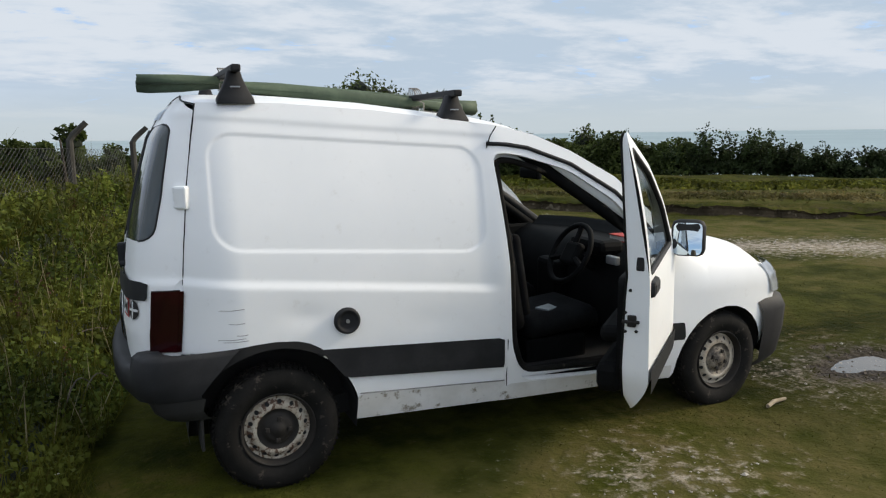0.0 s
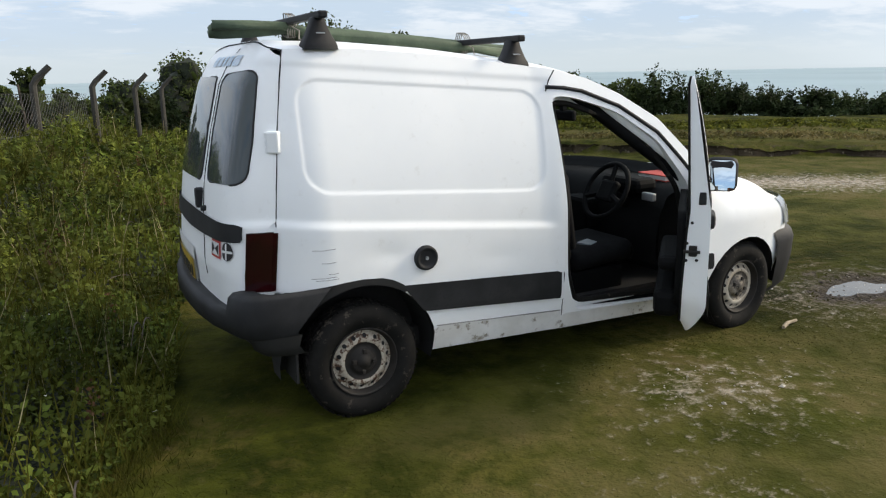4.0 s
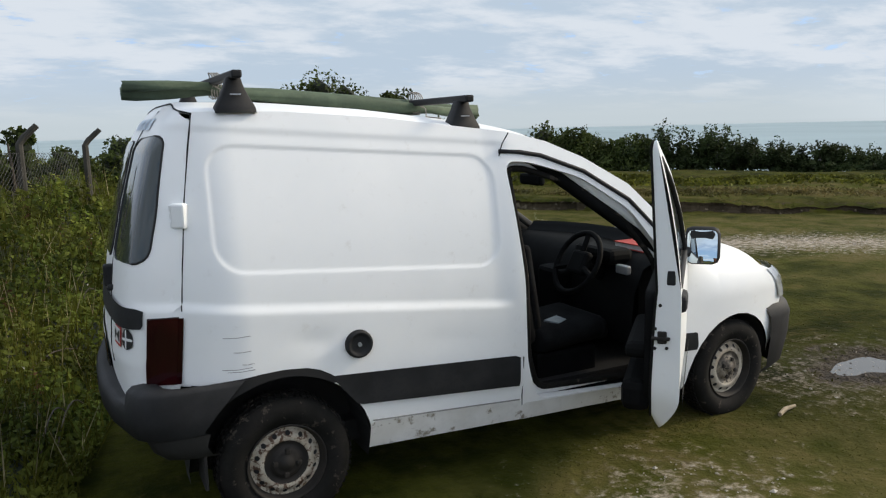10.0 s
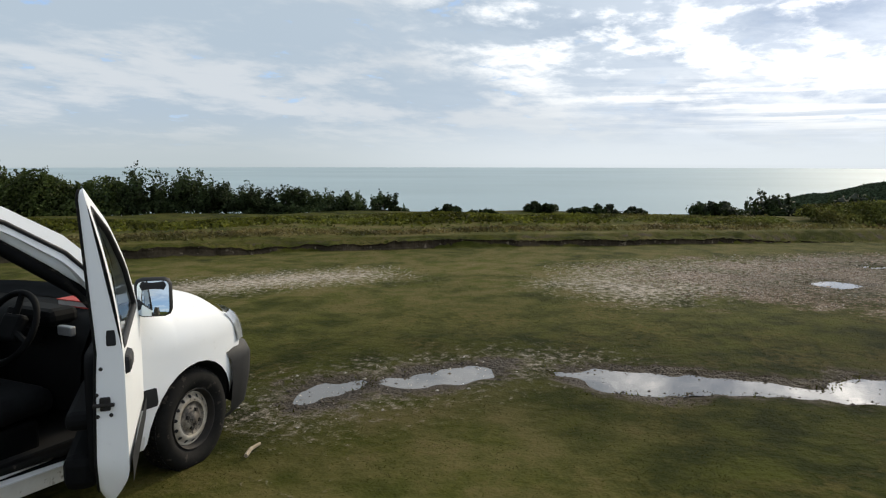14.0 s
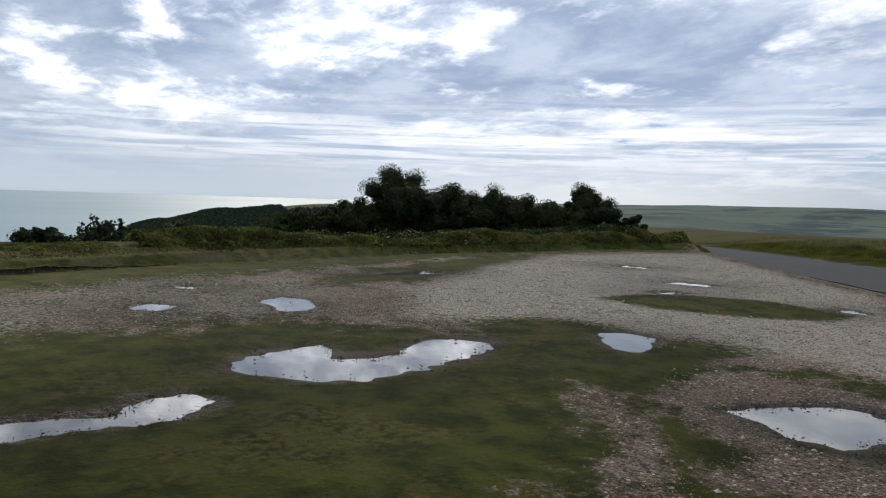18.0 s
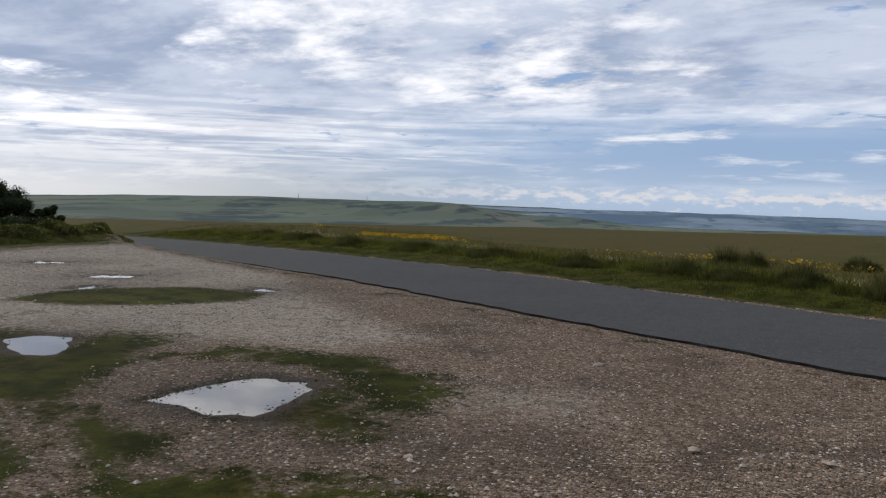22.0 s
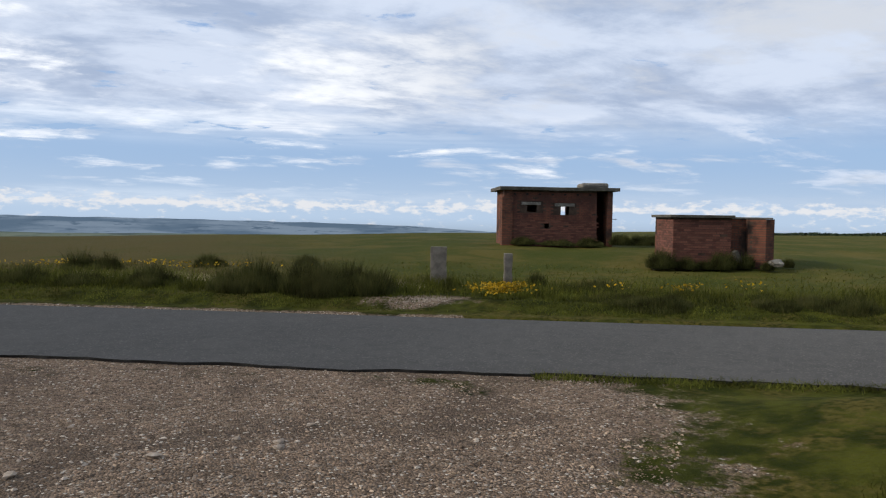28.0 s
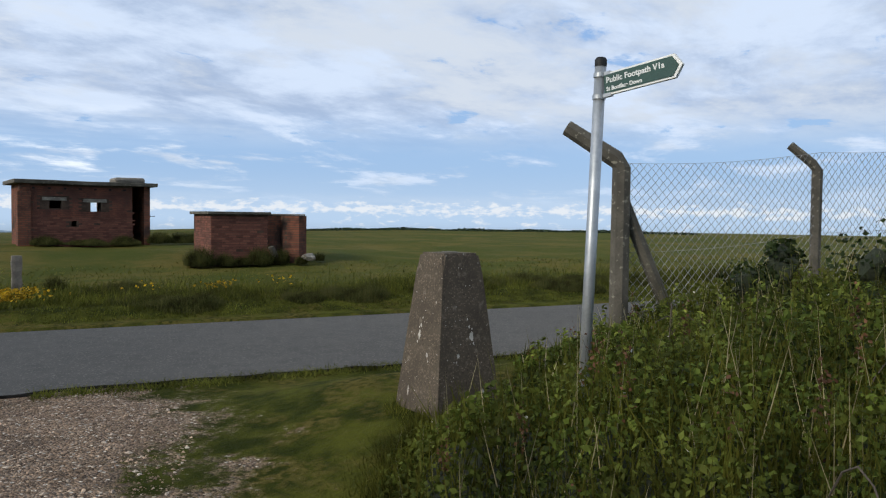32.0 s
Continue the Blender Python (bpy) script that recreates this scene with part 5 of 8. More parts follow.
bm = skin([(0.39, 0.425), (1.20, 0.375), (1.20, 0.262), (0.385, 0.292)], [], lambda x, z: (x, side_y(x, z) - 0.010, z), 0.03)
part("sill", bm, SILL_PAINT, van, "scuffed grimy white sill", True)
bm = skin([(1.20, 0.355), (2.30, 0.305), (2.31, 0.222), (1.94, 0.240), (1.20, 0.262)], [], lambda x, z: (x, side_y(x, z) - 0.011, z), 0.03)
part("sill", bm, SILL_PAINT, van, "scuffed grimy white sill", True)
# thin grey tube that draws the shadow line of the sill's crease
bm = bmesh.new()
tube(bm, [(x, float(side_y(np.array(x), np.array(z))) - 0.009, z) for x, z in ((0.40, 0.427), (0.66, 0.411), (0.93, 0.394), (1.19, 0.378))], 0.0035, 6)
part("sill_crease_line", bm, surface("crease_shade_grey", (0.30, 0.30, 0.29), (0.20, 0.20, 0.19), 0.7, 0, 9, 60), van, "grey line along the sill, drawn as its crease's shadow")
SCRAPE = surface("scraped_paint", (0.30, 0.29, 0.28), (0.18, 0.17, 0.16), 0.7, 0, 9, 60)
for x0, x1, z in ((-0.24, -0.13, 0.905), (-0.20, -0.13, 0.84), (-0.25, -0.13, 0.768), (-0.23, -0.12, 0.757), (-0.17, -0.12, 0.785)):
    bm = bmesh.new()
    tube(bm, [(x0, float(side_y(np.array(x0), np.array(z))) - 0.001, z), ((x0 + x1) / 2, float(side_y(np.array((x0 + x1) / 2), np.array(z))) - 0.001, z - 0.003), (x1, float(side_y(np.array(x1), np.array(z))) - 0.001, z)], 0.0014, 5)
    part("scratch", bm, SCRAPE, van, "dark scrape in the paint")

# door opening: white jamb, black seal
def ring_strip(loop, place, depth):
    bm = bmesh.new()
    a = [bm.verts.new(place(x, z, 0.0)) for x, z in loop]
    b = [bm.verts.new(place(x, z, depth)) for x, z in loop]
    n = len(loop)
    for k in range(n):
        bm.faces.new((a[k], a[(k + 1) % n], b[(k + 1) % n], b[k]))
    return bm


def flank_point(x, z, d):
    return (x, float(side_y(np.array(x), np.array(z))) + d, z)


bm = ring_strip(OPENING, flank_point, 0.09)
part("door_jamb", bm, PAINT, van, "white painted door jamb", True)
INNER = rounded([(1.205, 1.535), (1.30, 1.53), (1.585, 1.44), (1.86, 1.265), (2.085, 1.00), (2.16, 0.75), (2.10, 0.49), (2.00, 0.355), (1.335, 0.395), (1.275, 0.57), (1.265, 0.98)], 0.07)
bm = skin(OPENING, [INNER], lambda x, z: (x, side_y(x, z) + 0.07, z), 0.014)
part("jamb_face", bm, PAINT, van, smooth=True)
bm = bmesh.new()
pts = [flank_point(x, z, 0.062) for x, z in INNER]
tube(bm, pts + pts[:1], 0.016, 8, False)
part("door_seal", bm, RUBBER, van, "black door seal", True)
pts = [flank_point(x, z, -0.004) for x, z in ((1.14, 1.622), (1.25, 1.615), (1.37, 1.595), (1.62, 1.505), (1.89, 1.345), (2.06, 1.18), (2.16, 1.075))]
bm = bmesh.new()
tube(bm, pts, 0.011, 6)
part("drip_seal", bm, BLACK_TRIM, van, "black drip seal", True)
bm = bmesh.new()
tube(bm, [flank_point(x, z, -0.001) for x, z in ((1.205, 1.71), (1.165, 1.66), (1.14, 1.60))], 0.003, 6)
part("panel_gap", bm, CAVITY, van)
bm = bmesh.new()
tube(bm, [flank_point(x, z, -0.001) for x, z in ((1.21, 0.60), (1.205, 0.40), (1.22, 0.28))], 0.003, 6)
part("panel_gap", bm, CAVITY, van)

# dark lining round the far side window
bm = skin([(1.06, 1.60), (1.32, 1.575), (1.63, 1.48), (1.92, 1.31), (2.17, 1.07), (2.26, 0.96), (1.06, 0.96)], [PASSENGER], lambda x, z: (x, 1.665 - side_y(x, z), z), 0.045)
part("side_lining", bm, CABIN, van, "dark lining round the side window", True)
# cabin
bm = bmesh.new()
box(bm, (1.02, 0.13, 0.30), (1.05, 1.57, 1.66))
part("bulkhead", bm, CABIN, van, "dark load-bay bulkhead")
# added dark sheet behind the rear glass, in place of the bay's own darkness
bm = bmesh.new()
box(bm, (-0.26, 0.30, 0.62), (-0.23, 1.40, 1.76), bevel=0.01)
part("bay_dark_sheet", bm, CABIN, van, "dark sheet added in place of the unlit load bay")
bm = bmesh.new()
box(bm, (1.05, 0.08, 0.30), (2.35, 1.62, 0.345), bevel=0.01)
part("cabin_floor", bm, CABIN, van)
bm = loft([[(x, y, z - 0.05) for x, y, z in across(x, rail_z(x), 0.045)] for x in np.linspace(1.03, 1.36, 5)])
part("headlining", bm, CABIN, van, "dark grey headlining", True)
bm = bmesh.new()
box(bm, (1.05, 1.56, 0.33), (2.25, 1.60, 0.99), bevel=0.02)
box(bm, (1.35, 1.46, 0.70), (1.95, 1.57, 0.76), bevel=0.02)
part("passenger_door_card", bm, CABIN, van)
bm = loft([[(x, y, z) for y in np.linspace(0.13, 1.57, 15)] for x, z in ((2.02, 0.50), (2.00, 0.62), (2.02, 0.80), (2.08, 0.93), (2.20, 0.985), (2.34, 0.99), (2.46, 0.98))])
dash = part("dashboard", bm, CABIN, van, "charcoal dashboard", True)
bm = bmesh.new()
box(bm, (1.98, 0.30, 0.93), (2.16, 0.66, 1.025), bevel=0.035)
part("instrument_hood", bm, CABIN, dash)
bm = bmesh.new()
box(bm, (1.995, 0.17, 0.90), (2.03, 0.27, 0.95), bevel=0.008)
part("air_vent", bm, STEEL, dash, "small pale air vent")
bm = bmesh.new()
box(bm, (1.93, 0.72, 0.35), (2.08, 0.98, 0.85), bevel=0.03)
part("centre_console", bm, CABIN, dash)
# the black scuttle under the windscreen
part("scuttle", loft([across(2.20, 0.985, 0.01, 0.17, edge=0.17), across(2.26, 1.02, 0.012, 0.17, edge=0.15), across(2.285, 1.046, 0.015, 0.17, edge=0.14), across(2.31, 1.040, 0.015, 0.17, edge=0.14)]), CABIN, van, "black scuttle under the windscreen", True)
wheel_m = Matrix.Translation((1.87, 0.46, 0.945)) @ Matrix.Rotation(radians(-62), 4, "Y")
bm = bmesh.new()
tube(bm, [wheel_m @ Vector((0.185 * math.cos(a), 0.185 * math.sin(a), 0)) for a in np.linspace(0, 2 * math.pi, 33)], 0.017, 8, False)
steer = part("steering_wheel", bm, CABIN, van, "black steering wheel", True)
bm = bmesh.new()
box(bm, (-0.07, -0.075, -0.045), (0.075, 0.075, 0.012), wheel_m, 0.02)
for a in (20, 160, 270):
    tube(bm, [wheel_m @ Vector((0, 0, -0.015)), wheel_m @ Vector((0.18 * math.cos(radians(a + 90)), 0.18 * math.sin(radians(a + 90)), 0))], 0.017, 6)
tube(bm, [wheel_m @ Vector((0, 0, -0.02)), wheel_m @ Vector((0, 0, -0.30))], 0.035, 8)
part("wheel_boss", bm, CABIN, steer)


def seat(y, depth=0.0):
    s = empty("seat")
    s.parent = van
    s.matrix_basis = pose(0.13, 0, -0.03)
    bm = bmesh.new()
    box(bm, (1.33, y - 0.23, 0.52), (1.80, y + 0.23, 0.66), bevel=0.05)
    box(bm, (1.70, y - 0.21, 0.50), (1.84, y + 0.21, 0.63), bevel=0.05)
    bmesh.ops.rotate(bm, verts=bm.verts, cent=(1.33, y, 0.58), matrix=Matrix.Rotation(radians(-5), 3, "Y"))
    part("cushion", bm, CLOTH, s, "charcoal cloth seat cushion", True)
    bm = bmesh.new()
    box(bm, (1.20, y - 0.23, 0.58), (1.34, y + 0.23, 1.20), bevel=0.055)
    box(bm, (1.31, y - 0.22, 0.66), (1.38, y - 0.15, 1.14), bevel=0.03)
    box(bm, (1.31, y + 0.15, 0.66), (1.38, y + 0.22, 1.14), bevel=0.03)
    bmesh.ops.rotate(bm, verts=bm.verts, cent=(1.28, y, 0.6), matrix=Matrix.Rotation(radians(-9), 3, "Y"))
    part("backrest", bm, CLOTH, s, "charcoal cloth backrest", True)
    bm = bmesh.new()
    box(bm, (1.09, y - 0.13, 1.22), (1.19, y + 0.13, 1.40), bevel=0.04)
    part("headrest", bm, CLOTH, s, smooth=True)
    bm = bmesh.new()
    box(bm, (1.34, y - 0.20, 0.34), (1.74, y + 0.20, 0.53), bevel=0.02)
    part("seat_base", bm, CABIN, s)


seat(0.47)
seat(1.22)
bm = bmesh.new()
box(bm, (1.60, 0.33, 0.632), (1.78, 0.43, 0.652), Matrix.Translation((0, 0, 0)), 0.004)
bmesh.ops.rotate(bm, verts=bm.verts, cent=(1.69, 0.38, 0.64), matrix=Matrix.Rotation(radians(24), 3, "Z"))
tagged(obj("tablet", bm, surface("pale_grey_case", (0.26, 0.30, 0.32), None, 0.4)), "pale grey slab lying on the driver's seat", "tablet")
book = tagged(empty("book"), "red hardback book on the dashboard", "book")
bm = bmesh.new()
box(bm, (2.22, 0.30, 1.022), (2.40, 0.56, 1.028))
box(bm, (2.22, 0.30, 0.990), (2.40, 0.56, 0.996))
part("cover", bm, surface("red_book_cloth", (0.50, 0.07, 0.05), (0.42, 0.05, 0.04), 0.7), book, "red cover")
bm = bmesh.new()
box(bm, (2.225, 0.305, 0.996), (2.395, 0.555, 1.022))
part("pages", bm, WHITE, book, "white page block")
bm = bmesh.new()
box(bm, (1.80, 0.74, 1.375), (1.84, 0.98, 1.445), bevel=0.015)
box(bm, (1.80, 0.84, 1.44), (1.83, 0.88, 1.52))
part("rear_view_mirror", bm, CABIN, van, "black interior mirror")
for y in (0.45, 1.25):
    bm = bmesh.new()
    box(bm, (1.36, y - 0.20, 1.575), (1.58, y + 0.20, 1.595), bevel=0.008)
    bmesh.ops.rotate(bm, verts=bm.verts, cent=(1.36, y, 1.6), matrix=Matrix.Rotation(radians(22), 3, "Y"))
    part("sun_visor", bm, CABIN, van)

# underside and wheel arches
bm = bmesh.new()
box(bm, (-0.30, 0.22, 0.26), (3.15, 1.48, 0.36))
box(bm, (0.45, 0.10, 0.36), (1.02, 1.60, 0.42))
box(bm, (2.30, 0.42, 0.30), (3.10, 1.28, 0.85))
part("underbody", bm, CAVITY, van)
for cx, cz, r, a0, a1 in ((0.0, 0.30, 0.40, -10, 190), (2.69, 0.27, 0.35, -8, 188)):
    for mirror in (0, 1):
        bm = bmesh.new()
        pts = arch(cx, cz, r, a0, a1, 20)
        ys = (0.015, 0.30) if not mirror else (1.685, 1.40)
        a = [bm.verts.new((x, ys[0] + (float(side_y(np.array(x), np.array(z))) if not mirror else -float(side_y(np.array(x), np.array(z)))), z)) for x, z in pts]
        b = [bm.verts.new((x, ys[1], z)) for x, z in pts]
        for k in range(19):
            bm.faces.new((a[k], a[k + 1], b[k + 1], b[k]))
        bm.faces.new(b)
        part("wheel_arch", bm, CAVITY, van)


def road_wheel(m, rusty, spin, centre=None):
    """A steel wheel: tyre, dished cream rim with vent holes, hub."""
    w = empty("wheel")
    w.parent = van
    w.matrix_basis = m
    bm = bmesh.new()
    lathe(bm, [(0.176, 0.165), (0.215, 0.185), (0.262, 0.182), (0.288, 0.168), (0.296, 0.14), (0.298, 0.09), (0.296, 0.045), (0.288, 0.016), (0.265, 0.002), (0.235, -0.003), (0.212, 0.001), (0.192, 0.012), (0.176, 0.022)], "y", 64)
    tyre = part("tyre", bm, RUBBER, w, "dusty black tyre", True)
    bm = bmesh.new()
    for k in range(64):
        a = 2 * math.pi * k / 64
        for lat in (0.045, 0.09, 0.135):
            box(bm, (-0.009, lat - 0.015, 0.296), (0.009, lat + 0.015, 0.303), Matrix.Rotation(a + lat * 0.6, 4, "Y"))
    part("tread", bm, RUBBER, tyre)
    bm = bmesh.new()
    lathe(bm, [(0.176, 0.026), (0.180, 0.014), (0.175, 0.010), (0.170, 0.016), (0.165, 0.034), (0.157, 0.052)], "y", 48)
    part("rim_edge", bm, HUB, w, "grimy black rim edge", True)
    bm = bmesh.new()
    lathe(bm, [(0.158, 0.052), (0.155, 0.050), (0.147, 0.054), (0.138, 0.046), (0.122, 0.033), (0.107, 0.029), (0.096, 0.034), (0.086, 0.046), (0.080, 0.052)], "y", 48)
    rim = part("rim", bm, rusty, w, "cream steel wheel blotched with rust", True)
    for k in range(14):
        a = spin + 2 * math.pi * k / 14
        c = Matrix.Rotation(a, 4, "Y") @ Matrix.Translation((0, 0.038, 0.134)) @ Matrix.Rotation(radians(-38), 4, "X")
        bm = bmesh.new()
        bmesh.ops.create_circle(bm, cap_ends=True, segments=10, radius=0.013, matrix=c @ Matrix.Rotation(radians(90), 4, "X") @ Matrix.Diagonal((0.85, 1.0, 1, 1)))
        part("vent_hole", bm, CAVITY, rim)
    bm = bmesh.new()
    lathe(bm, [(0.100, 0.031), (0.085, 0.042), (0.070, 0.040), (0.066, 0.028), (0.050, 0.020), (0.034, 0.022), (0.030, 0.012), (0.0, 0.010)], "y", 32)
    part("hub", bm, centre or HUB, w, "grimy wheel hub", True)
    for k in range(4):
        a = 2 * math.pi * k / 4 + spin
        bm = bmesh.new()
        box(bm, (-0.011, 0.012, 0.042), (0.011, 0.040, 0.064), Matrix.Rotation(a, 4, "Y"), 0.004)
        part("wheel_nut", bm, HUB, rim)
    return w


DARK_RIM = surface("brake_dusted_cream_wheel", (0.56, 0.51, 0.42), (0.34, 0.29, 0.22), 0.6, 0.1, 13, 90, 0.5, 0.001, rust=(0.060, 0.034, 0.020), rust_at=0.60)
road_wheel(pose(0.0, 0.015, 0.298), RIM, 0.1)
FRONT_HUB = surface("scraped_hub", (0.30, 0.26, 0.20), (0.05, 0.042, 0.034), 0.7, 0.1, 14, 90, 0.5, 0.001, rust=(0.030, 0.024, 0.020), rust_at=0.52)
road_wheel(pose(2.69, 0.035, 0.280, 0, 0, 4), DARK_RIM, 0.4, FRONT_HUB)
flip = pose(0, 0, 0, 0, 0, 180)
road_wheel(pose(0.0, 1.685, 0.298) @ flip, RIM, 0.3)
road_wheel(pose(2.69, 1.665, 0.280) @ flip, DARK_RIM, 0.2)

# ---- the open driver's door ----
HINGE = Matrix.Translation((2.255, 0.03, 0)) @ Matrix.Rotation(radians(44.5), 4, "Z") @ Matrix.Translation((-2.255, -0.03, 0))
door = empty("door")
door.parent = van
door.matrix_basis = HINGE
DOOR = rounded([(1.185, 1.680), (1.29, 1.640), (1.61, 1.515), (1.89, 1.325), (2.13, 1.06), (2.235, 0.98), (2.245, 0.46), (2.20, 0.365), (1.295, 0.425), (1.235, 0.56), (1.220, 0.98)], 0.05)
# the outer panel reaches lower than the frame behind it, and tucks under
DOOR_OUT = rounded([(1.185, 1.690), (1.29, 1.640), (1.61, 1.515), (1.89, 1.325), (2.13, 1.06), (2.235, 0.98), (2.245, 0.46), (2.20, 0.325), (1.300, 0.368), (1.235, 0.53), (1.220, 0.98)], 0.05)
DOOR_WIN = rounded([(1.235, 1.605), (1.31, 1.575), (1.59, 1.472), (1.85, 1.295), (2.06, 1.065), (1.265, 1.03)], 0.05)


def door_place(d):
    return lambda x, z: (x, side_y(x, np.maximum(z, 0.55)) - 0.012 + d + 0.085 * np.clip((0.54 - z) / 0.165, 0, 1.1) ** 1.7, z)


def jamb_depth(z):
    return np.interp(z, (0.3, 0.8, 1.0, 1.2, 1.45, 1.62, 1.69), (0.122, 0.118, 0.100, 0.070, 0.050, 0.030, 0.006))


part("door_skin", skin(DOOR_OUT, [DOOR_WIN], door_place(0.0), 0.02), PAINT, door, "white outer door panel", True)
bm = bmesh.new()
n = len(DOOR)
outer = [tuple(float(c) for c in door_place(0.0)(np.array(x), np.array(z))) for x, z in DOOR_OUT]
inner = [(x, float(side_y(np.array(x), np.array(max(z, 0.55)))) - 0.012 + float(jamb_depth(z)), z) for x, z in DOOR]
for k in range(n):
    bm.faces.new([bm.verts.new(q) for q in (outer[k], outer[(k + 1) % n], inner[(k + 1) % n], inner[k])])
bmesh.ops.remove_doubles(bm, verts=bm.verts, dist=0.001)
part("door_edge", bm, PAINT, door, "white door edge", True)
part("door_inner", skin(DOOR, [DOOR_WIN], lambda x, z: (x, side_y(x, np.maximum(z, 0.55)) - 0.012 + jamb_depth(z), z), 0.03), PAINT, door, smooth=True)
bm = skin(rounded([(1.30, 1.00), (2.20, 0.99), (2.20, 0.40), (1.36, 0.45), (1.29, 0.57)], 0.06), [], lambda x, z: (x, side_y(x, z) + 0.145, z), 0.04)
r = bmesh.ops.extrude_face_region(bm, geom=bm.faces[:])
bmesh.ops.translate(bm, vec=(0, -0.04, 0), verts=[v for v in r["geom"] if isinstance(v, bmesh.types.BMVert)])
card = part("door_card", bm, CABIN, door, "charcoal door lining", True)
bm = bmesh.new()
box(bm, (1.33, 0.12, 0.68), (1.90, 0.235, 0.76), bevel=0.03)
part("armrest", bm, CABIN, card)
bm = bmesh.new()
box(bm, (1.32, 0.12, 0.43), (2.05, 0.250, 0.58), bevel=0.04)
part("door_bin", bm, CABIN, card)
g = part("door_window", skin(DOOR_WIN, [], door_place(0.012), 0.05), GLASS, door, "clear door window glass", True)
g.visible_shadow = False
bm = bmesh.new()
pts = [(x, float(side_y(np.array(x), np.array(z))) - 0.004, z) for x, z in DOOR_WIN]
tube(bm, pts + pts[:1], 0.013, 6, False)
part("window_seal", bm, BLACK_TRIM, door, "black window seal", True)
bm = bmesh.new()
pts = [(x, float(side_y(np.array(x), np.array(max(z, 0.55)))) + float(jamb_depth(z)) - 0.008, z) for x, z in DOOR]
tube(bm, pts + pts[:1], 0.006, 6, False)
part("edge_seal", bm, RUBBER, door, "black door seal", True)
# latch, striker holes and handle
bm = bmesh.new()
box(bm, (1.212, 0.045, 0.795), (1.232, 0.085, 0.850), bevel=0.006)
box(bm, (1.207, 0.030, 0.812), (1.225, 0.110, 0.826), bevel=0.004)
latch = part("latch", bm, HUB, door, "dark door latch")
for z, y in ((0.775, 0.045), (0.772, 0.095), (0.86, 0.095), (0.965, 0.075)):
    bm = bmesh.new()
    bmesh.ops.create_uvsphere(bm, u_segments=8, v_segments=6, radius=0.008, matrix=Matrix.Translation((1.221 + (0.003 if z < 0.9 else 0), y, z)))
    part("bolt", bm, HUB, door)
bm = bmesh.new()
box(bm, (1.250, -0.035, 0.925), (1.420, 0.010, 1.005), bevel=0.022)
part("door_handle", bm, BLACK_TRIM, door, "black pull handle")
bm = bmesh.new()
box(bm, (1.212, 0.012, 1.055), (1.238, 0.052, 1.125), bevel=0.008)
part("check_strip", bm, BLACK_TRIM, door)
bm = skin([(1.225, 0.60), (2.225, 0.545), (2.225, 0.43), (1.26, 0.47)], [], lambda x, z: (x, side_y(x, z) - 0.026, z), 0.03)
part("door_strip", bm, BLACK_TRIM, door, "black plastic rubbing strip", True)
# wing mirror on the door
MIRROR_M = Matrix.Translation((2.274, -0.103, 1.076)) @ Matrix.Rotation(radians(44), 4, "Z")
bm = bmesh.new()
box(bm, (-0.01, -0.098, -0.104), (0.075, 0.088, 0.104), None, 0.040)
bmesh.ops.transform(bm, matrix=HINGE.inverted() @ MIRROR_M, verts=bm.verts)
wing = part("wing_mirror", bm, BLACK_TRIM, door, "black wing mirror", True)
bm = skin(rounded([(-0.082, -0.088), (-0.082, 0.088), (0.072, 0.088), (0.072, -0.088)], 0.032), [], lambda y, z: (-0.018 + ((y + 0.005) ** 2 + z ** 2) / 2.4 + 0.15 * z, y, z), 0.012)
bmesh.ops.transform(bm, matrix=HINGE.inverted() @ MIRROR_M, verts=bm.verts)
part("mirror_glass", bm, MIRROR, wing, "reflecting mirror glass", True)
bm = bmesh.new()
tube(bm, [(2.10, 0.06, 1.035), (2.14, 0.02, 1.04), (2.20, -0.02, 1.05)], 0.035, 8)
part("mirror_arm", bm, BLACK_TRIM, wing)

# ---- roof bars and the rolled canvas tied to them ----
def roof_bar(x, z, name_label):
    bar = tagged(empty("roof_bar"), name_label, "roof bar", "roof bars")
    bm = bmesh.new()
    box(bm, (x - 0.022, 0.10, z + 0.125), (x + 0.022, 1.60, z + 0.158), bevel=0.008)
    part("crossbar", bm, BLACK_TRIM, bar, "square black steel crossbar")
    for y, s in ((0.20, 1), (1.50, -1)):
        bm = bmesh.new()
        rows = []
        for dz, w, d in ((-0.015, 0.085, 0.050), (0.01, 0.080, 0.050), (0.05, 0.058, 0.042), (0.10, 0.036, 0.036), (0.135, 0.028, 0.032)):
            rows.append([bm.verts.new((x + a * w, y + b * d, z + dz)) for a, b in ((-1, -1), (1, -1), (1, 1), (-1, 1))])
        for a, b in zip(rows, rows[1:]):
            for k in range(4):
                bm.faces.new((a[k], a[(k + 1) % 4], b[(k + 1) % 4], b[k]))
        bm.faces.new(rows[-1])
        bmesh.ops.bevel(bm, geom=bm.edges[:], offset=0.006, segments=1, affect="EDGES")
        foot = part("foot", bm, BLACK_TRIM, bar, "black plastic clamp foot", True)
        bm = bmesh.new()
        box(bm, (x - 0.022, y - s * 0.050, z + 0.058), (x + 0.022, y - s * 0.0465, z + 0.064))
        part("badge", bm, STEEL, foot, "small pale badge")
    return bar


roof_bar(-0.095, 1.842, "black roof bar with tapered feet over the rear doors")
roof_bar(0.985, 1.735, "black roof bar with tapered feet behind the windscreen")


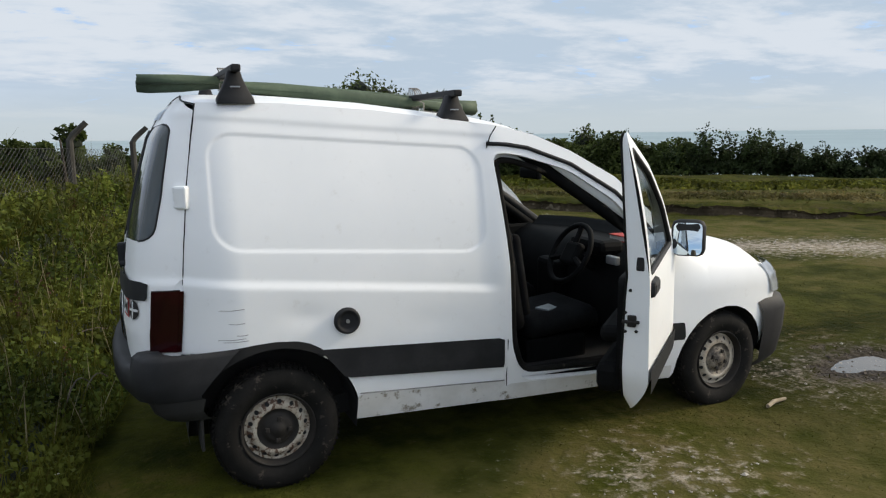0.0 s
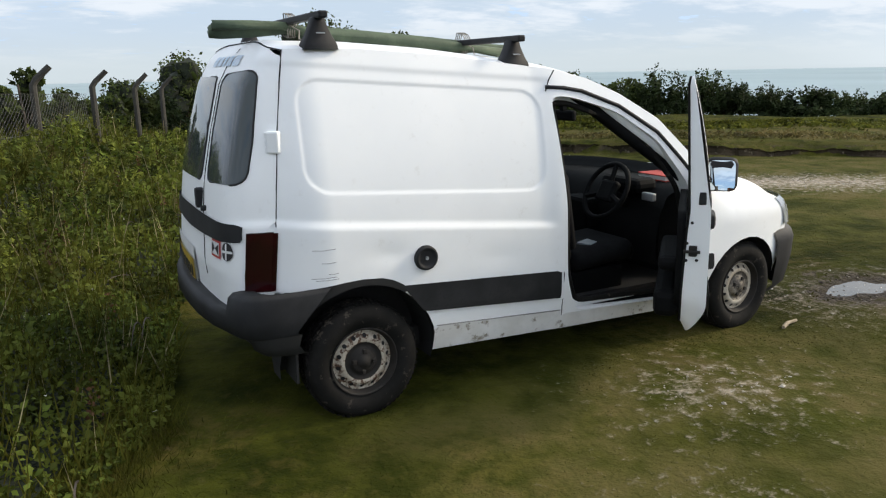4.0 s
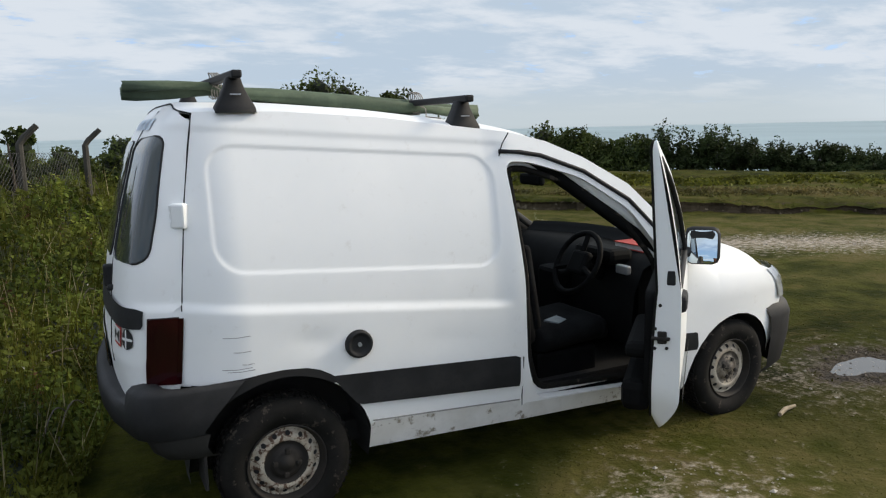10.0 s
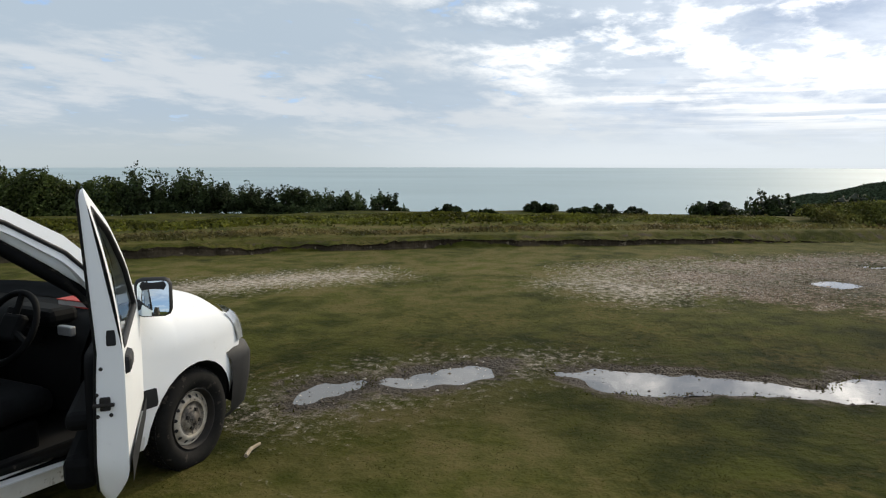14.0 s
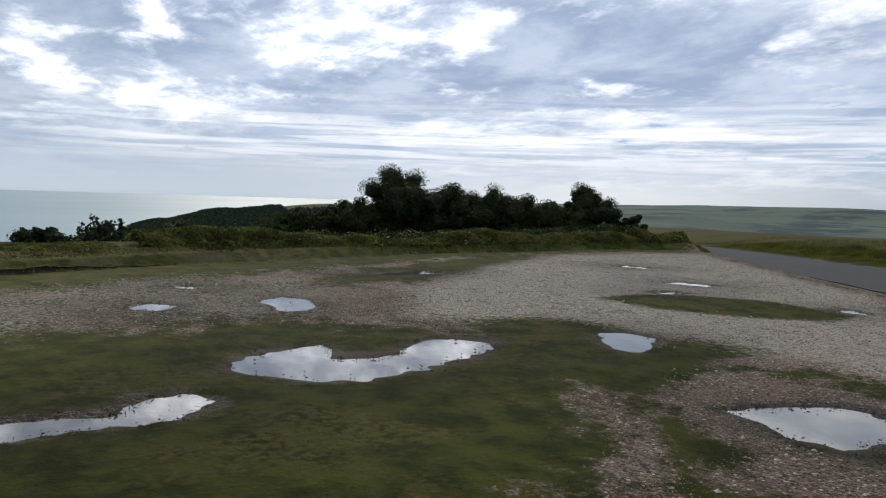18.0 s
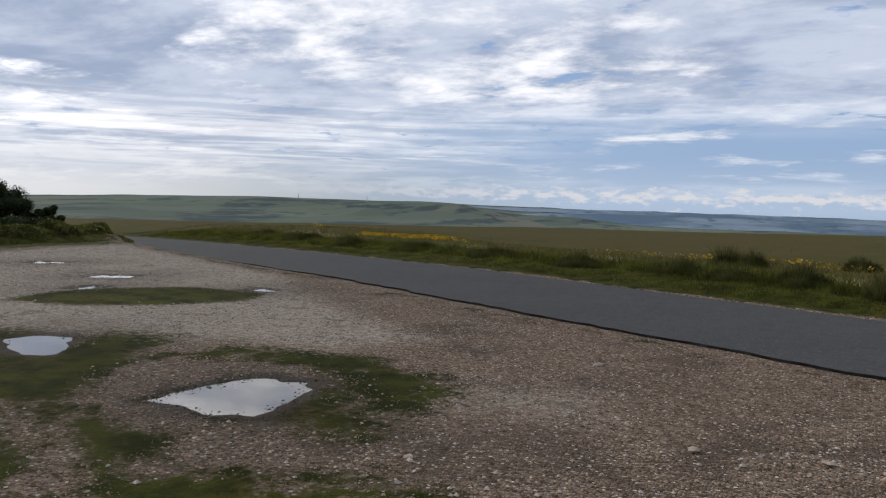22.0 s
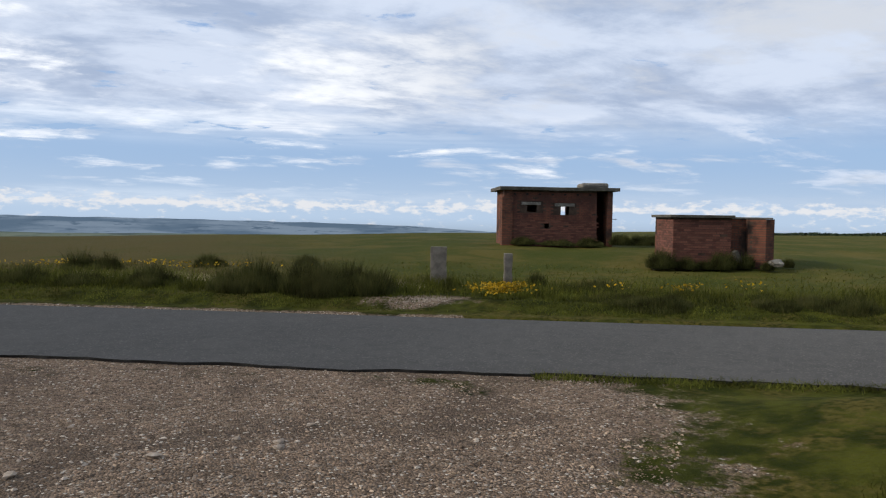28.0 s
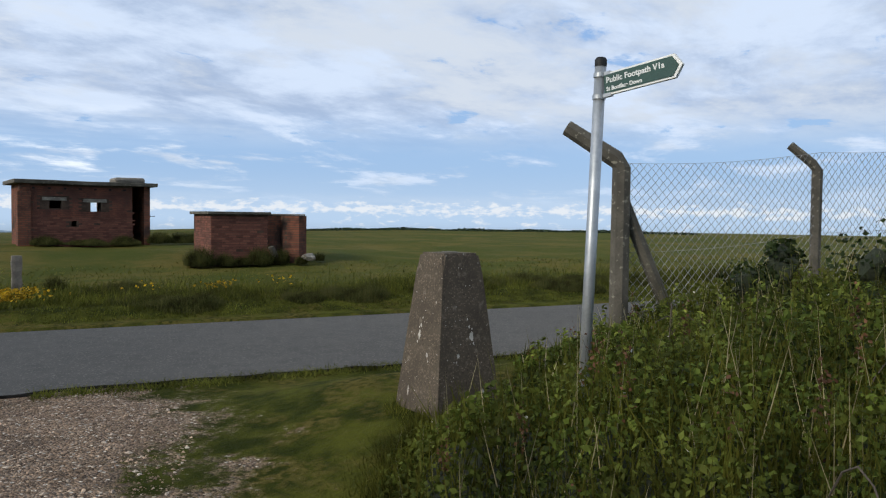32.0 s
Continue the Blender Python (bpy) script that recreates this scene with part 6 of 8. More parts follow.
def roll(name, points, radius, label, seed):
    rs = np.random.RandomState(seed)
    bm = bmesh.new()
    tube(bm, points, radius, 14)
    for v in bm.verts:
        v.co += Vector(rs.normal(0, 0.0035, 3))
    return tagged(obj(name, bm, TARP, smooth=True), label, "tarpaulin", "rolled canvas on the roof")


roll("tarpaulin", [(-0.50, 0.66, 1.932), (-0.44, 0.66, 1.934), (-0.30, 0.67, 1.940), (-0.12, 0.70, 1.948), (0.0, 0.72, 1.930), (0.2, 0.74, 1.914), (0.5, 0.76, 1.892), (0.8, 0.78, 1.868), (1.0, 0.80, 1.858), (1.12, 0.82, 1.850), (1.30, 0.84, 1.830), (1.42, 0.85, 1.820)],
     [0.033, 0.036, 0.034, 0.027, 0.028, 0.038, 0.042, 0.042, 0.036, 0.028, 0.040, 0.044], "rolled dark green canvas tied along the roof bars", 1)
roll("tarpaulin", [(-0.50, 0.585, 1.958), (-0.30, 0.60, 1.962), (-0.13, 0.64, 1.962), (0.05, 0.66, 1.922), (0.4, 0.68, 1.895), (0.9, 0.72, 1.856), (1.05, 0.75, 1.850), (1.30, 0.78, 1.820)],
     [0.020, 0.020, 0.017, 0.024, 0.028, 0.026, 0.018, 0.028], "thinner green canvas roll lying along the first", 2)
for x, y, z in ((-0.10, 0.69, 1.965), (0.985, 0.785, 1.875)):
    bm = bmesh.new()
    rs = np.random.RandomState(int(100 * abs(x)))
    for k in range(4):
        tube(bm, [(x + 0.012 * k + 0.008 * math.sin(3 * a), y + 0.062 * math.cos(a), z + 0.062 * math.sin(a)) for a in np.linspace(0, 6.28, 15)], 0.003, 5, False)
    tube(bm, [(x, y - 0.06, z), (x + 0.04, y - 0.10, z - 0.03), (x + 0.02, y - 0.15, z - 0.075), (x + 0.09, y - 0.19, z - 0.085)], 0.004, 5)
    tagged(obj("rope", bm, surface("pale_rope", (0.34, 0.32, 0.28), (0.20, 0.18, 0.16), 0.9, 0, 30, 120)), "pale thin rope lashing the canvas to a roof bar", "rope", "rope lashings")

# ---- plants ----
LEAF_BRAMBLE = foliage("bramble_leaves", (0.012, 0.020, 0.005), (0.106, 0.142, 0.024), (0.092, 0.104, 0.018))
LEAF_SHOOT = foliage("pale_young_leaves", (0.070, 0.095, 0.014), (0.210, 0.235, 0.044), (0.140, 0.160, 0.028))
LEAF_HEDGE = foliage("bracken_hedge", (0.044, 0.054, 0.012), (0.110, 0.118, 0.028), (0.092, 0.086, 0.026), 0.7, 0.35)
LEAF_RUSH = foliage("dark_rushes", (0.032, 0.040, 0.010), (0.085, 0.084, 0.026), (0.060, 0.058, 0.020), 0.7, 0.35)
LEAF_DARK = foliage("dark_shrub_leaves", (0.012, 0.021, 0.008), (0.032, 0.046, 0.014), (0.022, 0.032, 0.011), 0.6, 0.25)
LEAF_SHRUB = foliage("cliff_shrub_leaves", (0.026, 0.040, 0.011), (0.082, 0.104, 0.030), (0.050, 0.068, 0.020), 0.6, 0.35)
LEAF_WOOD = foliage("thorn_leaves", (0.016, 0.026, 0.009), (0.050, 0.068, 0.021), (0.030, 0.042, 0.014), 0.6, 0.30)
LEAF_SALLOW = foliage("sallow_leaves", (0.024, 0.040, 0.015), (0.056, 0.074, 0.028), (0.038, 0.054, 0.022))
LEAF_FAR = foliage("far_slope_scrub", (0.030, 0.046, 0.028), (0.046, 0.064, 0.038), (0.038, 0.054, 0.034), 0.95, 0.1, 0.0)
LEAF_GRASS = foliage("long_grass", (0.038, 0.045, 0.006), (0.094, 0.092, 0.016), (0.066, 0.068, 0.010))
LEAF_VERGE = foliage("verge_grass_blades", (0.036, 0.046, 0.008), (0.125, 0.128, 0.022), (0.075, 0.082, 0.014), 0.7, 0.4)
LEAF_TURF = foliage("short_turf", (0.042, 0.045, 0.009), (0.074, 0.073, 0.016), (0.056, 0.056, 0.011), 0.9, 0.40, 0.02)
LEAF_STRAW = foliage("straw_stems", (0.25, 0.21, 0.12), (0.36, 0.31, 0.19), (0.22, 0.19, 0.10))
LEAF_DOCK = foliage("rust_brown_seed_heads", (0.085, 0.040, 0.022), (0.15, 0.078, 0.042), (0.09, 0.05, 0.03))
LEAF_HEATH = foliage("brown_heath_grass", (0.088, 0.074, 0.028), (0.155, 0.125, 0.052), (0.100, 0.096, 0.030))
LEAF_FIELD = foliage("field_grass_blades", (0.075, 0.086, 0.016), (0.125, 0.118, 0.030), (0.095, 0.096, 0.020), 0.8, 0.45)
GORSE = foliage("yellow_flowers", (0.42, 0.26, 0.010), (0.50, 0.33, 0.02), (0.36, 0.23, 0.015), 0.7, 0.3)
WHITE_FLOWER = foliage("white_flowers", (0.55, 0.55, 0.50), (0.65, 0.64, 0.60), (0.6, 0.58, 0.55))
BARK = surface("grey_brown_bark", (0.085, 0.068, 0.052), (0.05, 0.04, 0.03), 0.9, 0, 8, 60, 0.6, 0.006)
THICKET_SHADE = surface("painted_thicket_shade", (0.020, 0.028, 0.012), (0.010, 0.014, 0.007), 0.95, 0, 5, 30, 0.6, 0.03)


def sheet(name, corners, material, parent=None):
    """Many small separate faces, from an array of (count, corners, 3)."""
    n, k, _ = corners.shape
    me = bpy.data.meshes.new(name)
    me.vertices.add(n * k)
    me.vertices.foreach_set("co", corners.reshape(-1).astype(np.float32))
    me.loops.add(n * k)
    me.loops.foreach_set("vertex_index", np.arange(n * k, dtype=np.int32))
    me.polygons.add(n)
    me.polygons.foreach_set("loop_start", np.arange(0, n * k, k, dtype=np.int32))
    me.update(calc_edges=True)
    me.validate()
    me.materials.append(material)
    ob = new(name, me)
    if parent is not None:
        ob.parent = parent
    return ob


def unit(v):
    return v / (np.linalg.norm(v, axis=-1, keepdims=True) + 1e-9)


def leaves(centres, size, rs, upward=0.5, slim=0.55):
    """Pointed leaves, each a bent diamond, turned every way but mostly face up."""
    n = len(centres)
    size = np.broadcast_to(np.asarray(size, float), (n,))[:, None] * rs.uniform(0.6, 1.35, (n, 1))
    normal = unit(rs.normal(0, 1, (n, 3)) + np.array((0, 0, upward * 2)))
    along = unit(np.cross(normal, rs.normal(0, 1, (n, 3))))
    across_ = np.cross(normal, along)
    tip, base = centres + along * size, centres - along * size * 0.8
    lift = normal * size * 0.22
    return np.stack([base, centres + across_ * size * slim + lift, tip, centres - across_ * size * slim + lift], 1)


def blades(roots, tall, rs, lean=0.35, wide=0.004):
    """Grass blades: narrow triangles that lean and taper."""
    n = len(roots)
    tall = np.broadcast_to(np.asarray(tall, float), (n,))[:, None] * rs.uniform(0.55, 1.3, (n, 1))
    a = rs.uniform(0, 2 * np.pi, n)
    side = np.stack([np.cos(a), np.sin(a), 0 * a], 1) * np.broadcast_to(np.asarray(wide, float), (n,))[:, None]
    top = roots + np.stack([rs.normal(0, lean, n), rs.normal(0, lean, n), np.ones(n)], 1) * tall
    return np.stack([roots - side, roots + side, top], 1)


def scatter(rs, n, poly, keep=None):
    lo, hi = np.min(poly, 0), np.max(poly, 0)
    got = []
    total = 0
    while total < n:
        p = rs.uniform(lo, hi, (n, 2))
        m = inside(p[:, 0], p[:, 1], poly)
        if keep is not None:
            m &= keep(p[:, 0], p[:, 1], rs)
        got.append(p[m])
        total += m.sum()
    return np.concatenate(got)[:n]


# the bramble thicket behind the van and round to the pillar
WILD = [(-0.80, 0.85), (-0.92, 0.35), (-1.35, -0.30), (-2.35, -1.5), (-3.15, -3.2), (-3.75, -5.2), (-4.35, -6.9), (-5.1, -7.45), (-5.6, -7.62), (-5.85, -7.35), (-6.55, -7.35), (-7.1, -7.75), (-7.9, -8.35), (-9.2, -8.8), (-14.5, -6.2), (-17, 2), (-13, 14), (-7, 22), (2.6, 24), (2.2, 16), (1.9, 11), (1.2, 7), (0.3, 4.2), (-0.55, 2.4)]


def wild_height(x, y):
    d = np.abs(off_line(x, y, WILD + [WILD[0]]))
    d = np.where(inside(x, y, WILD), d, 0)
    h = 0.12 + 0.42 * smooth(d, 0.0, 0.9) + 0.45 * smooth(d, 0.7, 3.0) + 0.30 * smooth(d, 3.0, 6.5)
    h = h * (1 + 0.26 * wave(x, y, 31, 1.5) + 0.20 * wave(x, y, 33, 4.2) + 0.13 * wave(x, y, 35, 9.5))
    north = smooth(y, -2, 3)
    h = h * (1 - 0.30 * north * (1 - smooth(d, 3, 7)))
    return np.maximum(h, 0.06)


def distance(x, y):
    return np.hypot(x - CENTRE[0], y - CENTRE[1])


rs = np.random.RandomState(11)
thin = lambda x, y, r: r.uniform(0, 1, len(x)) < np.clip((4.5 / np.maximum(distance(x, y), 2.0)) ** 1.5, 0.05, 1)
thicket = tagged(empty("bramble_thicket", pose(-4, -3, 0)), "dense green bramble and weed thicket beside the van", "brambles", kind="stuff")
back_to = thicket.matrix_world.inverted()


def under_thicket(ob):
    ob.parent = thicket
    ob.matrix_parent_inverse = back_to
    ob["kind"] = "stuff"
    return ob


p = scatter(rs, 210000, WILD, thin)
h = wild_height(p[:, 0], p[:, 1])
z = land(p[:, 0], p[:, 1]) + h * np.sqrt(rs.uniform(0.10, 1.05, len(p)))
r = distance(p[:, 0], p[:, 1])
under_thicket(sheet("bramble_leaves", leaves(np.c_[p, z], 0.012 + 0.0030 * r, rs, 0.55), LEAF_BRAMBLE))
p = scatter(rs, 42000, WILD, thin)
h = wild_height(p[:, 0], p[:, 1])
base = land(p[:, 0], p[:, 1]) + h * 0.35
under_thicket(sheet("long_grass", blades(np.c_[p, base], h * 0.62 + 0.12, rs, 0.30, 0.004 + 0.0006 * distance(p[:, 0], p[:, 1])), LEAF_GRASS))
p = scatter(rs, 2400, WILD, thin)
h = wild_height(p[:, 0], p[:, 1])
under_thicket(sheet("straw_stems", blades(np.c_[p, land(p[:, 0], p[:, 1]) + h * 0.4], h * 0.72 + 0.20, rs, 0.22, 0.0035 + 0.0004 * distance(p[:, 0], p[:, 1])), LEAF_STRAW))
p = scatter(rs, 240, WILD, thin)
h = wild_height(p[:, 0], p[:, 1])
seed = np.repeat(np.c_[p, land(p[:, 0], p[:, 1]) + h * 1.05], 40, 0) + rs.normal(0, 1, (240 * 40, 3)) * np.array((0.022, 0.022, 0.10))
under_thicket(sheet("dock_seed_heads", leaves(seed, 0.016, rs, 0.1), LEAF_DOCK))
p = scatter(rs, 260, WILD, thin)
h = wild_height(p[:, 0], p[:, 1])
under_thicket(sheet("white_flowers", leaves(np.c_[p, land(p[:, 0], p[:, 1]) + h * 1.02], 0.014, rs, 0.8, 0.8), WHITE_FLOWER))
# long grass thinning out from the thicket's edge over the turf
line = np.array(WILD[1:12])
at = np.r_[0, np.cumsum(np.linalg.norm(np.diff(line, axis=0), axis=1))]
f = rs.uniform(0, at[-1], 9000)
off = np.abs(rs.normal(0, 0.20, len(f)))
a = rs.uniform(0, 6.28, len(f))
q = np.stack([np.interp(f, at, line[:, 0]) + off * np.cos(a), np.interp(f, at, line[:, 1]) + off * np.sin(a)], 1)
under_thicket(sheet("edge_grass", blades(np.c_[q, land(q[:, 0], q[:, 1]) - 0.01], 0.06 + 0.20 * np.exp(-(off / 0.16) ** 2) * (0.6 + 0.4 * wave(q[:, 0], q[:, 1], 58, 3.0)), rs, 0.45, 0.0035), LEAF_GRASS))
# leafy shoots that stand above the thicket and catch the light
p = scatter(rs, 1500, WILD, lambda x, y, r: thin(x, y, r) & (wave(x, y, 59, 0.9) > -0.1))
h = wild_height(p[:, 0], p[:, 1])
way = unit(rs.normal(0, 0.30, (len(p), 3)) + np.array((0, 0, 1)))
f = np.linspace(0.0, 1.0, 15)[None, :, None]
rise = (0.10 + 0.22 * rs.uniform(0, 1, (len(p), 1, 1)) ** 1.5)
shoot = np.c_[p, land(p[:, 0], p[:, 1]) + h * 0.88][:, None] + way[:, None] * f * rise + rs.normal(0, 1, (len(p), 15, 3)) * np.array((0.020, 0.020, 0.006))
under_thicket(sheet("leafy_shoots", leaves(shoot.reshape(-1, 3), 0.013 + 0.0026 * np.repeat(distance(p[:, 0], p[:, 1]), 15), rs, 0.75, 0.45), LEAF_SHOOT))
# arching bramble canes
bm = bmesh.new()
for x, y in scatter(rs, 70, WILD, thin):
    hh = float(wild_height(np.array(x), np.array(y)))
    a, reach = rs.uniform(0, 6.28), rs.uniform(0.4, 0.9)
    g = height(x, y)
    tube(bm, [(x + math.cos(a) * reach * t, y + math.sin(a) * reach * t, g + hh * (0.45 + 2.9 * t * (1 - t)) ) for t in np.linspace(0, 1, 7)], 0.005, 4, False)
under_thicket(obj("canes", bm, BARK))
# a dark sheet under the leaves, coloured as the thicket's inner shade
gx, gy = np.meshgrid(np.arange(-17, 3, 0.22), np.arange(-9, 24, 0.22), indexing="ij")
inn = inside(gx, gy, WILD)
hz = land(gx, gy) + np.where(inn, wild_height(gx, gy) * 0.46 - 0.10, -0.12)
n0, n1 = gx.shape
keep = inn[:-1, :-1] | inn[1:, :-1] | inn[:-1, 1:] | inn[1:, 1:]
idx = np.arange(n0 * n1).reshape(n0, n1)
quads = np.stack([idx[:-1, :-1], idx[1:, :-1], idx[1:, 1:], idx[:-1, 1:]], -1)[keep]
under_thicket(raw("thicket_core", np.stack([gx, gy, hz], -1).reshape(-1, 3).tolist(), quads.tolist(), THICKET_SHADE, smooth=True))


def shrub(x, y, width, tall, count, seed, material, label, category="shrub", group="", leaf=0.09, trunk=0.05, ground=None, loose=0.22, bare=0.0, name="shrub", core=0.62, shoots=0):
    """A shrub or small tree: trunk, limbs, and a crown of leaves held in uneven clumps with gaps."""
    r = np.random.RandomState(seed)
    z0 = (height(x, y) if ground is None else ground) - 0.05
    t = tagged(empty(name, pose(x, y, z0)), label, category, group)
    clumps = []
    for k in range(max(9, int(7 + width * 6))):
        a, u = r.uniform(0, 6.28), r.uniform(0, 1) ** 0.5
        reach = 0.42 * width * u
        top = tall * (1 - 0.50 * u ** 2.2) * r.uniform(0.78, 1.0)
        clumps.append((math.cos(a) * reach, math.sin(a) * reach, top * (0.12 + 0.80 * r.uniform(bare, 1.0) ** 0.7)))
    bm = bmesh.new()
    tube(bm, [(0, 0, 0), (0.02 * width, 0.01, tall * 0.25), (-0.02 * width, 0.02, tall * 0.6)], [trunk, trunk * 0.8, trunk * 0.4], 7)
    part("trunk", bm, BARK, t)
    bm = bmesh.new()
    for cx, cy, cz in clumps:
        s = 0.15 + 0.35 * r.uniform()
        tube(bm, [(0, 0, tall * 0.2 * s + 0.02), (cx * 0.45, cy * 0.45, cz * 0.55), (cx, cy, cz)], [trunk * 0.5, trunk * 0.32, trunk * 0.12], 5)
    part("limbs", bm, BARK, t)
    c = np.array(clumps)
    # solid dark lumps inside each clump, coloured as the shade among its twigs
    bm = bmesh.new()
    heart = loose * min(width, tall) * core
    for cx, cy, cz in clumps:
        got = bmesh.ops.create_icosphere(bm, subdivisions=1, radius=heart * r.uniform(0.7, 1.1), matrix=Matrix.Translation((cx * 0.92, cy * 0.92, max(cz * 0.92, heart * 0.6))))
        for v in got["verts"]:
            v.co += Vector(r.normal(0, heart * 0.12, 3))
    part("shade_lumps", bm, THICKET_SHADE, t, "dark lumps coloured as shade inside the crown")
    pick = r.randint(0, len(c), count)
    size = loose * min(width, tall) * r.uniform(0.6, 1.2, len(c))
    off = unit(r.normal(0, 1, (count, 3))) * (0.25 + 0.62 * r.uniform(0, 1, (count, 1)) ** 0.8) * size[pick][:, None]
    pts = c[pick] + off * np.array((1.15, 1.15, 0.80))
    # loose shoots that stand out of the crown
    if shoots:
        root = c[np.argsort(-c[:, 2])[r.randint(0, max(4, 2 * len(c) // 3), shoots)]]
        way = unit(r.normal(0, 0.38, (shoots, 3)) + np.array((0, 0, 1)))
        f = r.uniform(0.1, 1.0, (shoots, 26, 1))
        reach = r.uniform(0.16, 0.34, (shoots, 1, 1)) * tall ** 0.5
        sprig = root[:, None] + np.array((0, 0, loose * min(width, tall) * 0.35)) + way[:, None] * f * reach + r.normal(0, 0.035, (shoots, 26, 3))
        pts = np.concatenate([pts, sprig.reshape(-1, 3)])
        count = len(pts)
    # large leaves deep inside close the crown
    deep = count // 5
    back = c[r.randint(0, len(c), deep)] * np.array((0.85, 0.85, 0.80)) + r.normal(0, 0.30, (deep, 3)) * size.mean()
    pts = np.concatenate([pts, back])
    leaf = np.concatenate([np.full(count, leaf), np.full(deep, leaf * 2.6)])
    pts[:, 2] = np.maximum(pts[:, 2], 0.05)
    crown = sheet("crown", leaves(pts, leaf, r, 0.25, 0.6), material)
    crown.parent = t
    return t


def strip_of(name, line, width, count, tall, seed, material, label, category, leafy=0.05):
    """A long low growth along a line: leaves heaped over a shaded core."""
    r = np.random.RandomState(seed)
    line = np.array(line, float)
    seg = np.linalg.norm(np.diff(line, axis=0), axis=1)
    s = r.uniform(0, seg.sum(), count)
    edges = np.r_[0, np.cumsum(seg)]
    x, y = np.interp(s, edges, line[:, 0]), np.interp(s, edges, line[:, 1])
    off = r.normal(0, 0.38, count) * width
    way = np.stack([np.interp(s, edges[:-1] + seg / 2, np.diff(line[:, k]) / seg) for k in (0, 1)], 1)
    x, y = x - way[:, 1] * off, y + way[:, 0] * off
    h = tall * (0.75 + 0.4 * wave(x, y, seed, 0.8) + 0.2 * wave(x, y, seed + 1, 2.5)) * np.exp(-(off / (0.75 * width)) ** 2)
    z = land(x, y) + np.maximum(h, 0.04) * np.sqrt(r.uniform(0, 1.05, count))
    ob = sheet(name, leaves(np.c_[x, y, z], leafy, r, 0.4), material)
    return tagged(ob, label, category, kind="stuff")


# shrubs on the cliff edge past the bank
spots = [(3.5, 23, 3.6, 2.65, 81), (6.0, 22.5, 3.4, 2.45, 82), (8.2, 23, 3.4, 2.55, 83), (10.2, 22.5, 3.4, 2.3, 84), (11.6, 21.5, 3.4, 2.35, 85), (13.0, 20.8, 3.4, 2.1, 86), (14.4, 19.6, 3.0, 1.9, 87), (15.4, 18.6, 2.6, 1.95, 88), (12.0, 23, 3.6, 2.4, 90), (9.2, 20.8, 3.2, 1.95, 91)]
for x, y, wd, tl, sd in spots:
    shrub(x, y, wd, tl, 4200, sd, LEAF_SHRUB, "dark green hawthorn shrub on the cliff edge", "shrub", "shrubs along the cliff edge", 0.060, loose=0.27, shoots=12)
strip_of("hedge", [(2.0, 23.0), (7.0, 21.8), (11.5, 20.6), (14.5, 18.4), (16.4, 16.0)], 1.5, 30000, 1.35, 65, LEAF_SHRUB, "dark tangled scrub under the cliff-edge shrubs", "hedge", 0.065)
rs = np.random.RandomState(77)
for k in range(15):
    f = k / 14
    x, y = 16.0 + 3.4 * f + rs.uniform(-0.3, 0.3), 16.4 - 7.4 * f + rs.uniform(-0.3, 0.3)
    shrub(x, y, rs.uniform(1.5, 2.2), (1.65 - 1.05 * f) * rs.uniform(0.75, 1.2), 1500, 200 + k, LEAF_SALLOW, "thin grey-green sallow bush with gaps", "bush", "sallow bushes along the bank", 0.040, 0.02, loose=0.26, core=0.15, shoots=14)
for k, (x, y, wd, tl) in enumerate([(20.6, 4.0, 1.2, 0.34), (21.2, 2.2, 2.6, 0.34), (22.0, -0.6, 1.8, 0.50), (22.4, -2.6, 1.2, 0.42), (23.2, -4.2, 2.2, 0.85), (18.8, 5.2, 1.2, 0.25), (19.6, 6.6, 0.9, 0.3)]):
    shrub(x, y, wd, tl, 1300, 300 + k, LEAF_DARK, "low wind-clipped dark bush on the bank", "bush", "low bushes on the bank", 0.05, 0.03, loose=0.42)
# clumps beyond the fence, on the skyline behind the van
for k, (x, y, wd, tl) in enumerate([(-1.55, 11.1, 1.0, 2.35), (-2.3, 11.8, 0.8, 2.0), (-0.7, 15.5, 1.2, 1.8), (0.6, 17.5, 1.4, 1.8), (2.4, 20.0, 2.4, 2.3), (5.3, 17.0, 2.3, 3.45), (6.5, 16.7, 1.9, 3.55), (7.5, 16.5, 1.6, 3.3)]):
    shrub(x, y, wd, tl, 2200, 340 + k, LEAF_SHRUB, "dark rounded shrub behind the fence", "shrub", "shrubs behind the fence", 0.055, 0.04, loose=0.26, bare=0.35)
strip_of("hedge", [(15.6, 16.8), (17.4, 13.4), (19.0, 9.6)], 0.9, 9000, 0.55, 72, LEAF_SALLOW, "grey-green scrub between the sallow bushes", "hedge", 0.045)
strip_of("hedge", [(-9.0, 10.5), (-5.0, 12.2), (-1.6, 14.4), (1.6, 18.5)], 1.4, 20000, 1.25, 66, LEAF_DARK, "dark scrub along the old fence behind the van", "hedge", 0.07)
# wood at the far end of the car park
wood = [(34.5, -9.6, 2.8, 1.45, 3), (35.0, -11.8, 3.4, 2.0, 4), (35.8, -14.8, 5.2, 4.0, 5), (36.0, -17.6, 4.4, 3.1, 6), (37.0, -20.0, 4.4, 2.7, 7), (37.6, -22.6, 4.0, 2.45, 8), (38.4, -24.8, 3.6, 2.2, 9), (40.0, -28.0, 4.6, 3.15, 10), (38.6, -30.2, 2.6, 1.2, 11), (38.0, -16.4, 4.6, 2.5, 12), (38.5, -21.0, 4.4, 2.3, 13), (36.5, -12.8, 3.6, 1.9, 14), (39.5, -26.3, 4.0, 2.0, 15), (35.5, -16.6, 3.4, 2.0, 16), (36.5, -20.8, 3.4, 1.8, 17)]
